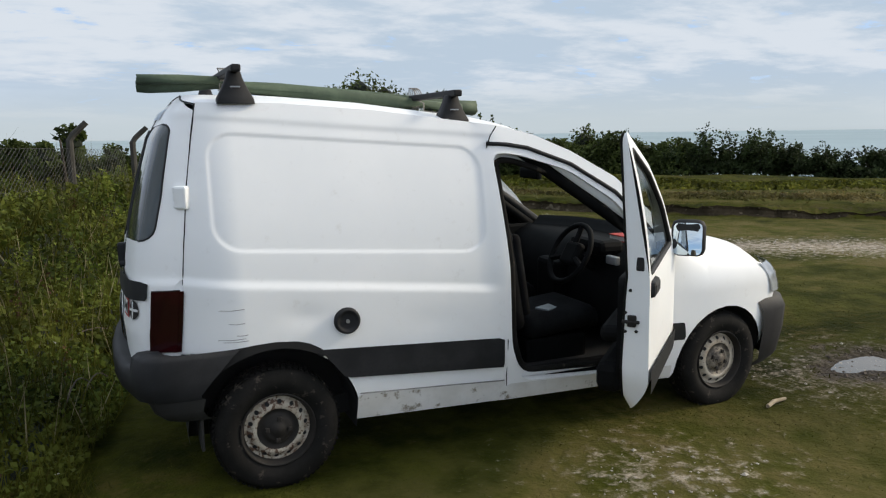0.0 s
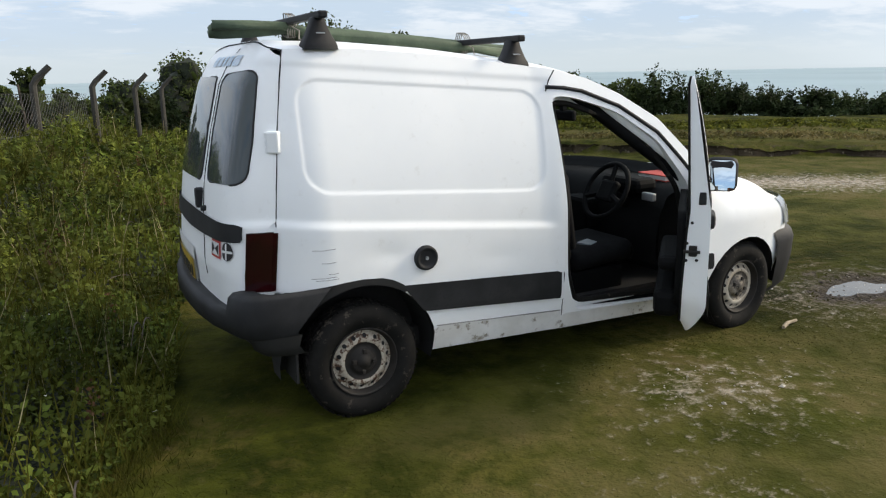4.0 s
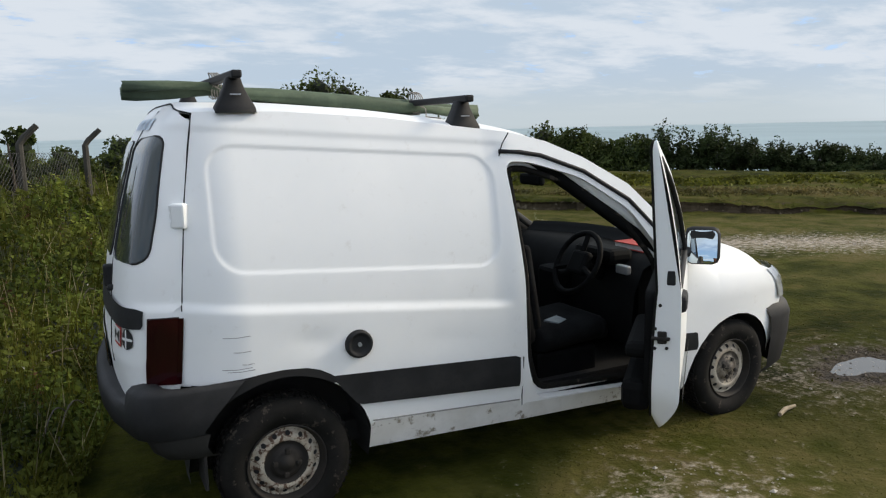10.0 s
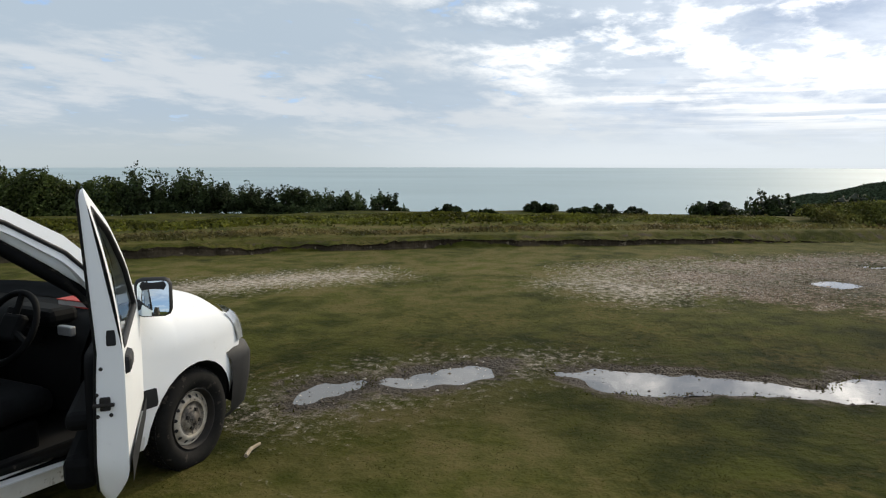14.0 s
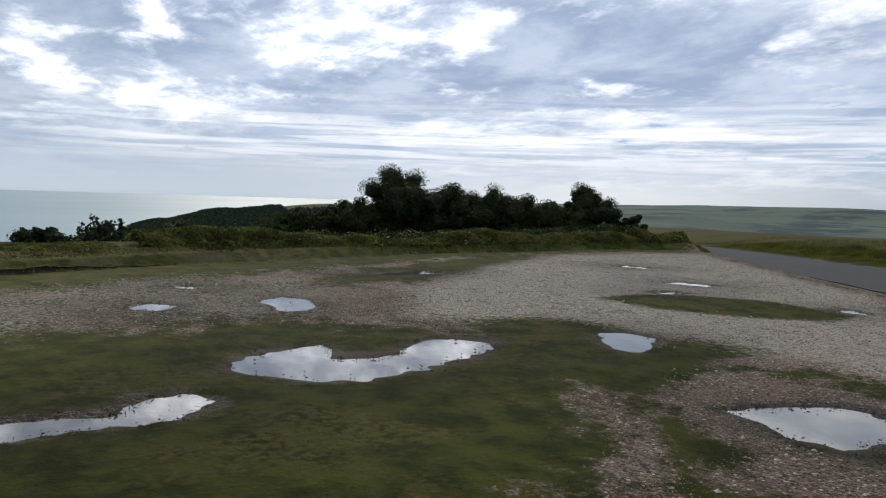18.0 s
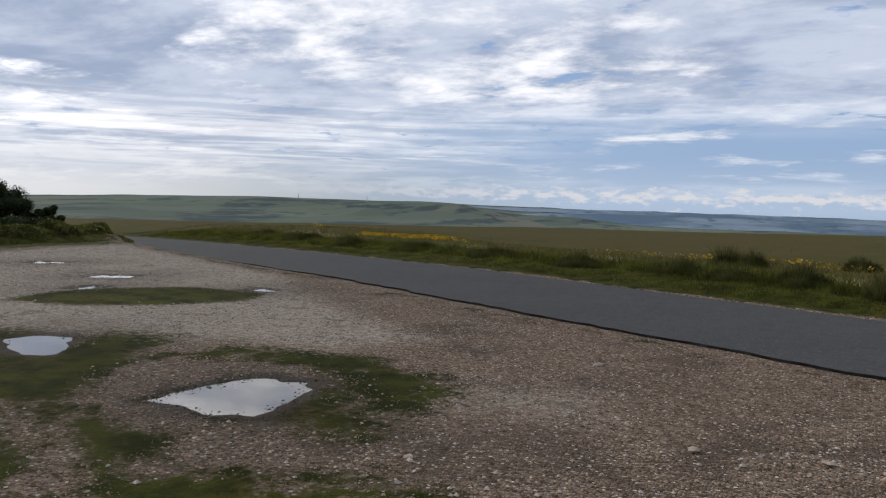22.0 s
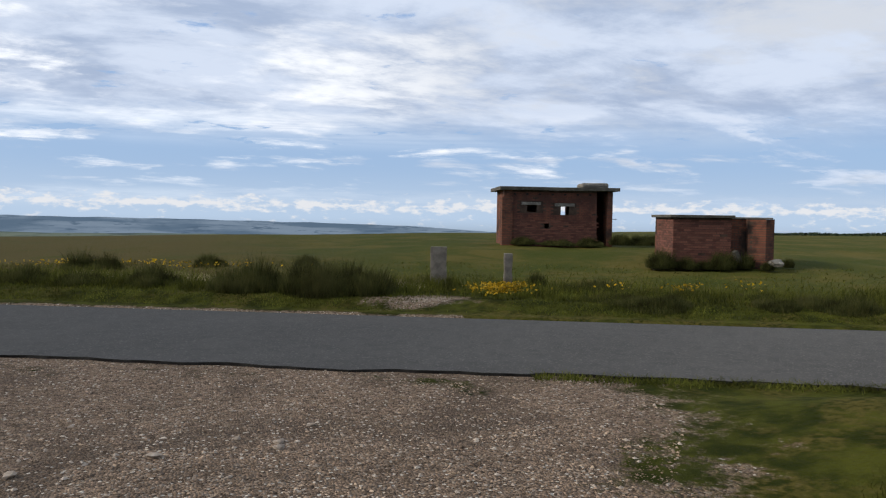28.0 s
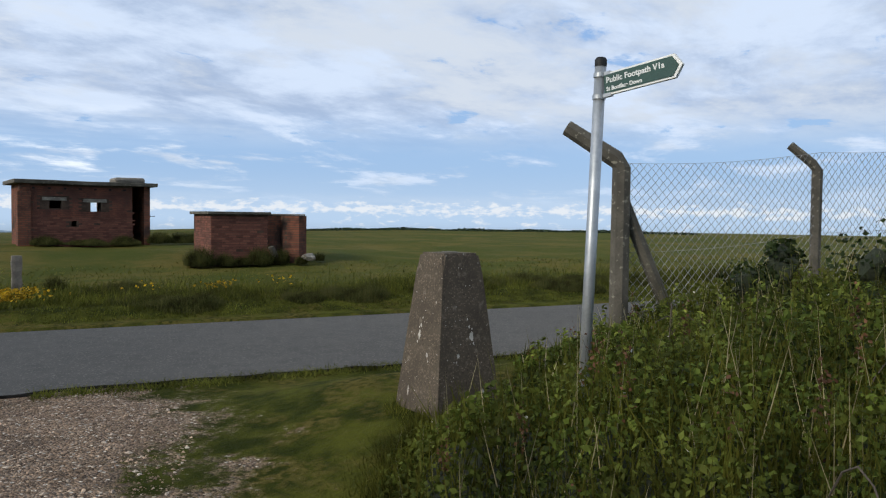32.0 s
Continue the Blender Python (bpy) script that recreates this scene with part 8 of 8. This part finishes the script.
def lay_bricks(wall, u0, u1, v0, v1, holes, way, seed, single=300, broken=0.0):
    """Courses of bricks standing proud of a wall's face; way carries (along, out, up) into the wall's frame. Past the given number the rest is one mesh."""
    r = random.Random(seed)
    spots = []
    for row in range(int((v1 - v0) / 0.075)):
        v = v0 + row * 0.075
        u = u0 - (0.1125 if row % 2 else 0.0)
        while u < u1 - 0.05:
            a, b = max(u, u0), min(u + 0.213, u1 + broken * r.uniform(-0.4, 1.0))
            if b - a > 0.05 and not any(b > h[0] + 0.02 and a < h[1] - 0.02 and v + 0.064 > h[2] + 0.01 and v < h[3] - 0.01 for h in holes) and r.random() > 0.015:
                m = way @ Matrix.Translation((a, -0.011 + 0.008 * r.random(), v)) @ Matrix.Rotation(radians(r.uniform(-1.0, 1.0)), 4, "Y") @ Matrix.Diagonal(((b - a) / 0.213, 1, 1, 1))
                spots.append((m, r.choice(BRICKS)))
            u += 0.225
    for m, me in spots[:single]:
        o = new("brick", me)
        o.parent = wall
        o.matrix_basis = m
    if len(spots) > single:
        bm = bmesh.new()
        for m, me in spots[single:]:
            k = len(bm.verts)
            bm.from_mesh(me)
            bm.verts.ensure_lookup_table()
            for v in bm.verts[k:]:
                v.co = m @ v.co
        rest = part("brickwork", bm, BRICK, wall, "upper courses of weathered red brick")
        rest["kind"] = "stuff"


H1 = frame_at(-12.96, -34.52, 0.36, -0.97, 0.24)
hut = tagged(empty("brick_hut", H1), "derelict red brick hut with flat concrete roof on downland", "brick hut")
L1, D1, T1 = 4.70, 3.0, 2.62
front = lambda u, v, w: (u, w, v)
for name, bm in (("front_wall", wall_with_holes(0, 4.0, 0, T1, [(0.95, 1.37, 1.68, 1.98), (2.42, 2.80, 1.58, 1.94), (1.72, 1.92, 0.98, 1.20)], 0.23, front)),
                 ("back_wall", wall_with_holes(0, L1, 0, T1, [(2.15, 3.25, 1.40, 2.12)], 0.23, lambda u, v, w: (u, D1 - w, v))),
                 ("end_wall", wall_with_holes(0.23, D1 - 0.23, 0, T1, [(0.9, 1.35, 1.65, 1.98)], 0.23, lambda u, v, w: (w, u, v))),
                 ("end_wall", wall_with_holes(0.0, D1 - 0.23, 0, T1, [], 0.23, lambda u, v, w: (L1 - w, u, v))),
                 ("inner_wall", wall_with_holes(0.23, 2.2, 0, T1, [], 0.12, lambda u, v, w: (3.88 - w, u, v)))):
    wall = part(name, bm, MORTAR if name == "front_wall" else BRICKWORK, hut, "weathered red brick wall")
    if name == "front_wall":
        front_1 = wall
bm = bmesh.new()
box(bm, (-0.14, -0.10, 0), (0.30, 0.28, 2.30), bevel=0.02)
box(bm, (-0.08, -0.07, 2.30), (0.26, 0.20, T1), bevel=0.02)
pier = part("corner_pier", crumble(bm, 0.05, 2), BRICKWORK, hut, "crumbling brick corner pier")
for u0, u1, v in ((0.70, 1.55, 1.985), (2.15, 3.02, 1.945)):
    bm = bmesh.new()
    box(bm, (u0, -0.02, v), (u1, 0.10, v + 0.13), bevel=0.01)
    part("lintel", bm, CONCRETE, hut, "grey concrete lintel")
bm = bmesh.new()
box(bm, (-0.28, -0.24, T1), (L1 + 0.26, D1 + 0.22, T1 + 0.15), bevel=0.02)
bmesh.ops.subdivide_edges(bm, edges=bm.edges[:], cuts=3, use_grid_fill=True)
roof = part("roof_slab", crumble(bm, 0.03, 5), DARK_CONCRETE, hut, "mossy concrete roof slab")
bm = bmesh.new()
box(bm, (3.35, 0.1, T1 + 0.15), (4.55, 1.2, T1 + 0.36), bevel=0.09)
part("roof_hatch", crumble(bm, 0.03, 7), CONCRETE, roof, "rounded concrete hatch")
for k in range(7):
    u = 0.35 + 0.55 * k
    bm = bmesh.new()
    box(bm, (u, -0.012, T1 - 0.20), (u + 0.10, 0.01, T1 - 0.13))
    part("putlog_hole", bm, CAVITY, hut, "small dark hole under the roof" if k == 0 else "")
bm = bmesh.new()
tube(bm, [(L1 + 0.0, 0.1, 1.42), (L1 + 0.22, 0.1, 1.42)], 0.015, 6)
part("iron_peg", bm, HUB, hut)

H2 = frame_at(-14.77, -24.67, 0.42, -0.938, 0.333)
hut2 = tagged(empty("brick_shelter", H2), "low red brick shelter with a concrete slab and weeds", "brick shelter")
T2 = 1.46
for name, bm in (("front_wall", wall_with_holes(0, 1.81, -0.35, T2, [], 0.23, front)),
                 ("end_wall", wall_with_holes(0.23, 2.2, -0.35, T2, [], 0.23, lambda u, v, w: (w, u, v))),
                 ("back_wall", wall_with_holes(0, 3.15, -0.35, T2, [], 0.23, lambda u, v, w: (u, 2.2 + w, v))),
                 ("recess_wall", wall_with_holes(1.81, 2.36, -0.35, T2 - 0.03, [], 0.23, lambda u, v, w: (u, 0.34 + w, v)))):
    faced = name in ("front_wall", "end_wall")
    wall = part(name, bm if faced else crumble(bm, 0.03, 9), MORTAR if faced else BRICKWORK, hut2, "red brick wall")
    if name == "front_wall":
        front_2 = wall
    if name == "end_wall":
        end_2 = wall
# the wing stands askew beside the recess
bm = bmesh.new()
plan = ((2.35, 0.10), (2.80, -0.22), (3.15, 0.05), (3.15, 2.19), (2.92, 2.19), (2.92, 0.16), (2.58, 0.22), (2.58, 0.57), (2.36, 0.57))
low_, top_ = ([bm.verts.new((u, w, z)) for u, w in plan] for z in (-0.35, T2 - 0.02))
bm.faces.new(low_[::-1])
bm.faces.new(top_)
for k in range(len(plan)):
    bm.faces.new((low_[k], low_[(k + 1) % len(plan)], top_[(k + 1) % len(plan)], top_[k]))
bmesh.ops.recalc_face_normals(bm, faces=bm.faces)
part("wing_wall", bm, BRICKWORK, hut2, "red brick wing wall")
bm = bmesh.new()
box(bm, (-0.14, -0.12, T2), (1.90, 2.5, T2 + 0.09), bevel=0.015)
part("roof_slab", crumble(bm, 0.02, 12), DARK_CONCRETE, hut2, "thin grey concrete slab")
bm = bmesh.new()
box(bm, (1.905, 0.30, T2 - 0.015), (3.20, 2.45, T2 + 0.035), bevel=0.01)
part("roof_slab", bm, CONCRETE, hut2, "thin grey concrete slab")
bm = bmesh.new()
box(bm, (-0.06, -0.10, 0), (0.07, 0.20, 0.50), Matrix.Translation((2.10, -0.20, -0.02)) @ Matrix.Rotation(radians(-28), 4, "Y"), 0.02)
tagged(obj("concrete_slab", crumble(bm, 0.02, 3), DARK_CONCRETE), "broken concrete slab leaning in the shelter's weeds", "concrete slab").matrix_world = H2
bm = bmesh.new()
bmesh.ops.create_icosphere(bm, subdivisions=2, radius=0.28)
for v in bm.verts:
    v.co *= 0.8 + 0.4 * noise.noise(v.co * 5)
    v.co.z *= 0.55
o = tagged(obj("rubble", bm, CONCRETE), "pale lump of rubble beside the shelter", "rubble")
o.matrix_world = H2 @ Matrix.Translation((3.0, -0.62, 0.10))
for k, (m, u, v, wd, tl) in enumerate([(H2, -0.45, 0.30, 0.9, 0.80), (H2, 0.4, 0.30, 0.7, 0.48), (H2, 0.95, 0.28, 0.6, 0.40), (H2, 1.45, 0.32, 0.8, 0.62), (H2, 2.15, 0.20, 0.6, 0.55), (H2, 2.75, 0.55, 0.4, 0.30), (H2, 3.55, 0.1, 0.35, 0.35), (H1, 0.8, 0.45, 1.2, 0.35), (H1, 2.2, 0.5, 1.6, 0.35), (H1, 3.6, 0.5, 1.2, 0.4), (H1, 5.0, 0.2, 0.9, 0.75), (H1, 6.2, -0.5, 1.4, 0.7), (H1, 7.0, -0.6, 1.2, 0.75)]):
    q = m @ Vector((u, -v, 0))
    tussock(q.x, q.y, wd, tl * 0.9, 600 + k, "dark nettles growing against brick walls", "weeds", "weeds round the huts", 0.10)

# ---- the gateway posts ----
def wooden_post(x, y, wide, thick, tall, seed, label):
    bm = bmesh.new()
    rows = []
    for k, z in enumerate(np.linspace(-0.1, tall, 8)):
        rows.append([bm.verts.new((a * wide / 2 + 0.02 * noise.noise(Vector((seed, k * 0.6, a))), b * thick / 2, z + (0.03 * noise.noise(Vector((seed, a * 3, b))) if k == 7 else 0))) for a, b in ((-1, -1), (-0.33, -1.05), (0.33, -1), (1, -1), (1, 1), (0.33, 1), (-0.33, 1), (-1, 1))])
    for a, b in zip(rows, rows[1:]):
        for k in range(8):
            bm.faces.new((a[k], a[(k + 1) % 8], b[(k + 1) % 8], b[k]))
    bm.faces.new(rows[-1])
    bmesh.ops.bevel(bm, geom=bm.edges[:], offset=0.008, segments=1, affect="EDGES")
    o = tagged(obj("gate_post", bm, OLD_WOOD), label, "post", "posts at the gateway")
    o.matrix_world = frame_at(x, y, height(x, y), -0.95, 0.31)
    return o


wooden_post(-5.84, -20.60, 0.37, 0.16, 0.90, 1, "broad weathered grey sleeper post in rough grass")
wooden_post(-7.35, -20.07, 0.19, 0.16, 0.84, 2, "narrow weathered grey timber post in grass")

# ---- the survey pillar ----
bm = bmesh.new()
rows = []
for k in range(9):
    f = k / 8
    half = 0.332 * (1 - f) + 0.182 * f
    ring = []
    for a, b in ((-1, -1), (1, -1), (1, 1), (-1, 1)):
        ring += [(a * half, b * half)]
    rows.append([bm.verts.new((x, y, -0.12 + 1.42 * f)) for x, y in ring])
for a, b in zip(rows, rows[1:]):
    for k in range(4):
        bm.faces.new((a[k], a[(k + 1) % 4], b[(k + 1) % 4], b[k]))
bm.faces.new(rows[-1])
bmesh.ops.bevel(bm, geom=[e for e in bm.edges if abs(e.verts[0].co.z - e.verts[1].co.z) > 0.05 or e.verts[0].co.z > 1.25], offset=0.022, segments=2, affect="EDGES")
pillar = tagged(empty("survey_pillar", pose(-6.158, -7.832, 0.222, 0, 0, -15.5)), "tapered grey concrete survey pillar at the lane's edge", "survey pillar")
part("shaft", bm, PILLAR, pillar, "tapered shaft of exposed-aggregate concrete")
bm = bmesh.new()
lathe(bm, [(0.0, 1.308), (0.07, 1.308), (0.075, 1.296)], "z", 20)
part("top_plate", bm, DARK_CONCRETE, pillar, "small brass-grey plate")
SPLASH = surface("white_lichen", (0.52, 0.50, 0.45), (0.36, 0.34, 0.30), 0.9, 0, 14, 60)


def on_pillar(face, u, z, w, h, seed):
    """An uneven patch lying on one face of the shaft."""
    r = np.random.RandomState(seed)
    f = (z + 0.12) / 1.42
    half = 0.332 * (1 - f) + 0.182 * f + 0.002
    slope = (0.332 - 0.182) / 1.42
    bm = bmesh.new()
    vs = []
    for a in np.linspace(0, 6.28, 14, endpoint=False):
        q = r.uniform(0.55, 1.1)
        du, dz = u + w * q * math.cos(a), h * q * math.sin(a)
        p = Vector((du, -half + slope * dz - 0.002, z + dz))
        vs.append(bm.verts.new(Matrix.Rotation(radians(90 * face), 3, "Z") @ p))
    bm.faces.new(vs)
    return bm


for face in range(4):
    for k, (u, z, w, h) in enumerate(((-0.05, 0.62, 0.022, 0.045), (-0.035, 0.70, 0.012, 0.02), (-0.07, 0.56, 0.010, 0.014), (-0.02, 0.76, 0.007, 0.012), (-0.06, 0.68, 0.008, 0.010), (0.09, 0.47, 0.014, 0.026), (0.11, 0.42, 0.008, 0.012), (-0.14, 0.14, 0.010, 0.05))):
        part("lichen", on_pillar(face, u if face % 2 else -u, z, w, h, 10 * face + k), SPLASH, pillar, "white splash of lichen")

# ---- the footpath sign ----
SX, SY = -5.921, -6.422
sign = tagged(empty("footpath_sign", Matrix.Translation((SX, SY, -0.03)) @ Matrix.Rotation(radians(1.9), 4, (-0.76, -0.65, 0))), "green and white footpath finger sign on a galvanised pole", "footpath sign")
bm = bmesh.new()
tube(bm, [(0, 0, 0.05), (0, 0, 2.93)], 0.040, 20)
part("pole", bm, STEEL, sign, "galvanised steel pole", True)
bm = bmesh.new()
lathe(bm, [(0.0, 2.965), (0.030, 2.962), (0.042, 2.945), (0.042, 2.90)], "z", 20)
part("cap", bm, BLACK_TRIM, sign, "black plastic cap", True)
BOARD = Matrix.Rotation(math.atan2(0.99, 0.15), 4, "Z") @ Matrix.Translation((0, 0, 2.762)) @ Matrix.Rotation(radians(-7.0), 4, "Y") @ Matrix.Translation((0, 0, -2.762))
# the board runs along local x
outline = [(0.050, 2.685), (0.595, 2.685), (0.650, 2.762), (0.595, 2.840), (0.050, 2.840)]


def slab(loop, y0, y1):
    bm = bmesh.new()
    a = [bm.verts.new((x, y0, z)) for x, z in loop]
    b = [bm.verts.new((x, y1, z)) for x, z in loop]
    bm.faces.new(a)
    bm.faces.new(b[::-1])
    for k in range(len(loop)):
        bm.faces.new((a[k], b[k], b[(k + 1) % len(loop)], a[(k + 1) % len(loop)]))
    bmesh.ops.recalc_face_normals(bm, faces=bm.faces)
    bmesh.ops.transform(bm, matrix=BOARD, verts=bm.verts)
    return bm


board = part("finger_board", slab(outline, -0.012, 0.012), WHITE, sign, "white-edged finger board")
inset = [(0.050, 2.698), (0.580, 2.698), (0.626, 2.762), (0.580, 2.827), (0.050, 2.827)]
for s in (-1, 1):
    part("sign_face", slab(inset, s * 0.0125, s * 0.0155), SIGN_GREEN, board, "dark green sign face")
for z in (2.688, 2.838):
    bm = bmesh.new()
    lathe(bm, [(0.041, z - 0.014), (0.046, z - 0.014), (0.046, z + 0.014), (0.041, z + 0.014)], "z", 20)
    box(bm, (0.03, -0.016, z - 0.012), (0.10, 0.016, z + 0.012), BOARD)
    part("bracket", bm, STEEL, sign, "pale metal clamp")


def words(text, size, x, z, parent):
    c = bpy.data.curves.new("lettering", "FONT")
    c.body, c.size, c.extrude, c.align_x = text, size, 0.0008, "LEFT"
    c.space_character = 1.0
    c.offset = 0.0012
    tmp = new("tmp_text", c)
    me = bpy.data.meshes.new_from_object(tmp.evaluated_get(bpy.context.evaluated_depsgraph_get()))
    bpy.data.objects.remove(tmp)
    me.materials.append(WHITE)
    o = new("lettering", me)
    o.parent = parent
    # read from the side that faces the pillar and the path
    o.matrix_basis = BOARD @ Matrix.Translation((x, -0.0165, z)) @ Matrix.Rotation(radians(90), 4, "X")
    return o


bpy.context.view_layer.update()
words("Public Footpath V1a", 0.056, 0.068, 2.768, board)
words("St Boniface Down", 0.039, 0.068, 2.713, board)

# ---- the old chain-link fence ----
CORNER, WAY_A, WAY_B = Vector((-8.90, -7.66, 0)), Vector((-0.86, 0.51, 0)).normalized(), Vector((0.40, 0.917, 0)).normalized()


def fence_post(x, y, lean_way, label, tall=2.44, arm=0.60, foot=0.0, wide=0.11, stone=None):
    """A square concrete post with a cranked top."""
    bm = bmesh.new()
    pts = [(0, 0, -0.1), (0, 0, 0.8), (0, 0, tall - 0.05), (lean_way.x * 0.06, lean_way.y * 0.06, tall + 0.04), (lean_way.x * arm, lean_way.y * arm, tall + 0.10 + 0.5 * arm)]
    tube(bm, pts, [wide, wide, wide * 0.96, wide * 0.92, wide * 0.82], 8)
    for v in bm.verts:
        v.co += Vector([0.008 * noise.noise(v.co * 4 + Vector((x, y, k))) for k in range(3)])
    o = tagged(obj("fence_post", bm, stone or DARK_CONCRETE), label, "fence post", "cranked concrete fence posts")
    o.location = (x, y, foot)
    return o


over_a = Vector((0.45, -0.90, 0)).normalized()
fence_post(CORNER.x, CORNER.y, over_a, "mossy cranked concrete corner post behind the sign")
for k in (1, 2, 3):
    q = CORNER + WAY_A * (2.75 * k)
    fence_post(q.x, q.y, over_a, "mossy cranked concrete fence post in brambles", 2.50, 0.32, 0.0, 0.065)
over_b = Vector((0.95, -0.1, 0)).normalized()
for x, y in ((-1.35, 9.75), (-0.42, 11.85), (0.50, 13.95), (1.30, 16.0), (-2.3, 7.6)):
    fence_post(x, y, over_b, "lichened cranked concrete fence post behind the thicket", 1.66 - 0.035 * (y - 9.8), 0.26, 0.0, 0.055, POST_GREY)
bm = bmesh.new()
a, b = CORNER + Vector((0, 0, 2.08)), CORNER + WAY_A * 0.95 + Vector((0, 0, 0.15))
tube(bm, [a, b], 0.075, 8)
tagged(obj("fence_strut", bm, DARK_CONCRETE), "slanting mossy concrete strut against the corner post", "strut")
WIRE = surface("weathered_wire", (0.26, 0.26, 0.25), (0.16, 0.16, 0.155), 0.6, 0.4, 10, 60)


def chain_link(name, start, way, length, low, high, pitch, sag, label, wire=0.0045, metal=None):
    """Interlaced zigzag wires, with line wires through top and middle."""
    verts, faces = [], []

    def wire_run(pts, r):
        k = len(verts)
        e = Vector((-way.y, way.x, 0))
        for p in pts:
            verts.extend([tuple(p + Vector((way.x * r, way.y * r, 0))), tuple(p - Vector((way.x * r, way.y * r, 0)) * 0.5 + e * r), tuple(p - e * r - Vector((0, 0, r)))])
        for i in range(len(pts) - 1):
            for j in range(3):
                faces.append((k + 3 * i + j, k + 3 * i + (j + 1) % 3, k + 3 * i + 3 + (j + 1) % 3, k + 3 * i + 3 + j))

    rows = int((high - low) / (pitch / 2))
    for c in range(int(length / pitch)):
        pts = []
        for i in range(rows + 1):
            u = (c + (0.5 if i % 2 else 0.0)) * pitch + (pitch * 0.02 if c % 2 else 0)
            s = sag(u)
            z = low + (high + s - low) * i / rows
            pts.append(start + way * u + Vector((-way.y, way.x, 0)) * (0.02 * math.sin(1.3 * u + 0.9 * i * 0.3) + 0.004 * (1 if i % 2 else -1)) + Vector((0, 0, z)))
        wire_run(pts, wire)
        mirror = []
        for i in range(rows + 1):
            u = (c + (0.5 if i % 2 else 1.0)) * pitch
            s = sag(u)
            z = low + (high + s - low) * i / rows
            mirror.append(start + way * u + Vector((-way.y, way.x, 0)) * (0.02 * math.sin(1.3 * u + 0.9 * i * 0.3) + 0.004 * (-1 if i % 2 else 1)) + Vector((0, 0, z)))
        wire_run(mirror, wire)
    for z in (high, low + 0.55 * (high - low)):
        wire_run([start + way * u + Vector((0, 0, z + sag(u))) for u in np.linspace(0, length, int(length / 0.2))], wire * 1.2)
    return tagged(raw(name, verts, faces, metal or WIRE), label, "chain-link fence", kind="stuff")


chain_link("wire_mesh", CORNER + Vector((-0.05, 0.03, 0)), WAY_A, 8.2, 0.25, 2.44, 0.105, lambda u: -0.05 * math.sin(math.pi * (u % 2.75) / 2.75) + 0.085 * u, "sagging rusty chain-link mesh hung between concrete posts", 0.0034)
DARK_WIRE = surface("dark_wire", (0.11, 0.11, 0.105), (0.07, 0.07, 0.065), 0.7, 0.3, 10, 60)
chain_link("wire_mesh", Vector((-3.1, 5.7, 0)), WAY_B, 6.4, 0.3, 1.62, 0.10, lambda u: -0.03 * u, "old dark chain-link mesh behind the thicket", 0.0026, DARK_WIRE)
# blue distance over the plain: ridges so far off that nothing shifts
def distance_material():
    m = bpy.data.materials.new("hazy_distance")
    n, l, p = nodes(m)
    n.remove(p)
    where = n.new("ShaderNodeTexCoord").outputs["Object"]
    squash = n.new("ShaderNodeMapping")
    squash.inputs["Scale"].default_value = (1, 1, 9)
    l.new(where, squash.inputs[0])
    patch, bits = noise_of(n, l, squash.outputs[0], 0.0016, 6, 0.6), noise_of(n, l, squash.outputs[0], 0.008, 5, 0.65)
    # distance haze is painted into this blue, which glows on its own
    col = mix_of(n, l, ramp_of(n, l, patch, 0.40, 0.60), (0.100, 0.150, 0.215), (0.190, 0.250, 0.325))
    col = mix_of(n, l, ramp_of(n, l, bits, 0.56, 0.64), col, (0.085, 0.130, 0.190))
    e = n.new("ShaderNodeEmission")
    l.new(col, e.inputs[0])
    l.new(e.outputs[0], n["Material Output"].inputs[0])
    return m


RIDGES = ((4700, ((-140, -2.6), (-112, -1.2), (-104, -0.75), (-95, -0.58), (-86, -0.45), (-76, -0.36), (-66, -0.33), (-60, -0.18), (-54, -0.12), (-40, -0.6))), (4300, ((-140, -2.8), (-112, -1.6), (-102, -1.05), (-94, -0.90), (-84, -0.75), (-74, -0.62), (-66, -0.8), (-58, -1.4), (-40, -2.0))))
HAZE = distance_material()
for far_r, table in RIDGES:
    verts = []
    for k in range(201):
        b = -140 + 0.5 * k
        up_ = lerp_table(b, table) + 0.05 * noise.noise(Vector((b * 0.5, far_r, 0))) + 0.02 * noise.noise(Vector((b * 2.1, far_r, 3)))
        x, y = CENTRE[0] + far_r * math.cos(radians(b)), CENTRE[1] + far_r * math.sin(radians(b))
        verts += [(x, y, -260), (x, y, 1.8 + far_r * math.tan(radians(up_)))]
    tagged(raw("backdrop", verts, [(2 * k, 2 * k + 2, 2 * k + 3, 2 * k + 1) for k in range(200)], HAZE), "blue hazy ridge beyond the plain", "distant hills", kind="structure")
# masts on the far hill
for x, y in ((2526.0, -3102.0), (2243.0, -3312.0)):
    bm = bmesh.new()
    z = height(x * 0.93, y * 0.93)
    tube(bm, [(x * 0.93, y * 0.93, z - 5), (x * 0.93, y * 0.93, z + 26)], [2.4, 0.8], 6)
    tagged(obj("radio_mast", bm, STEEL), "thin radio mast on a far green hill", "radio mast", "masts on the far hill")

# ---- the bricks of the huts, one by one ----
lay_bricks(front_1, 0.30, 4.0, 0.0, 2.60, [(0.68, 1.57, 1.67, 2.12), (2.13, 3.04, 1.57, 2.08), (1.72, 1.92, 0.98, 1.20)], Matrix.Identity(4), 1, broken=0.11)
lay_bricks(front_2, 0.0, 1.81, -0.10, 1.45, [], Matrix.Identity(4), 2)
lay_bricks(end_2, -2.2, 0.0, -0.10, 1.45, [], Matrix.Rotation(radians(-90), 4, "Z"), 3)
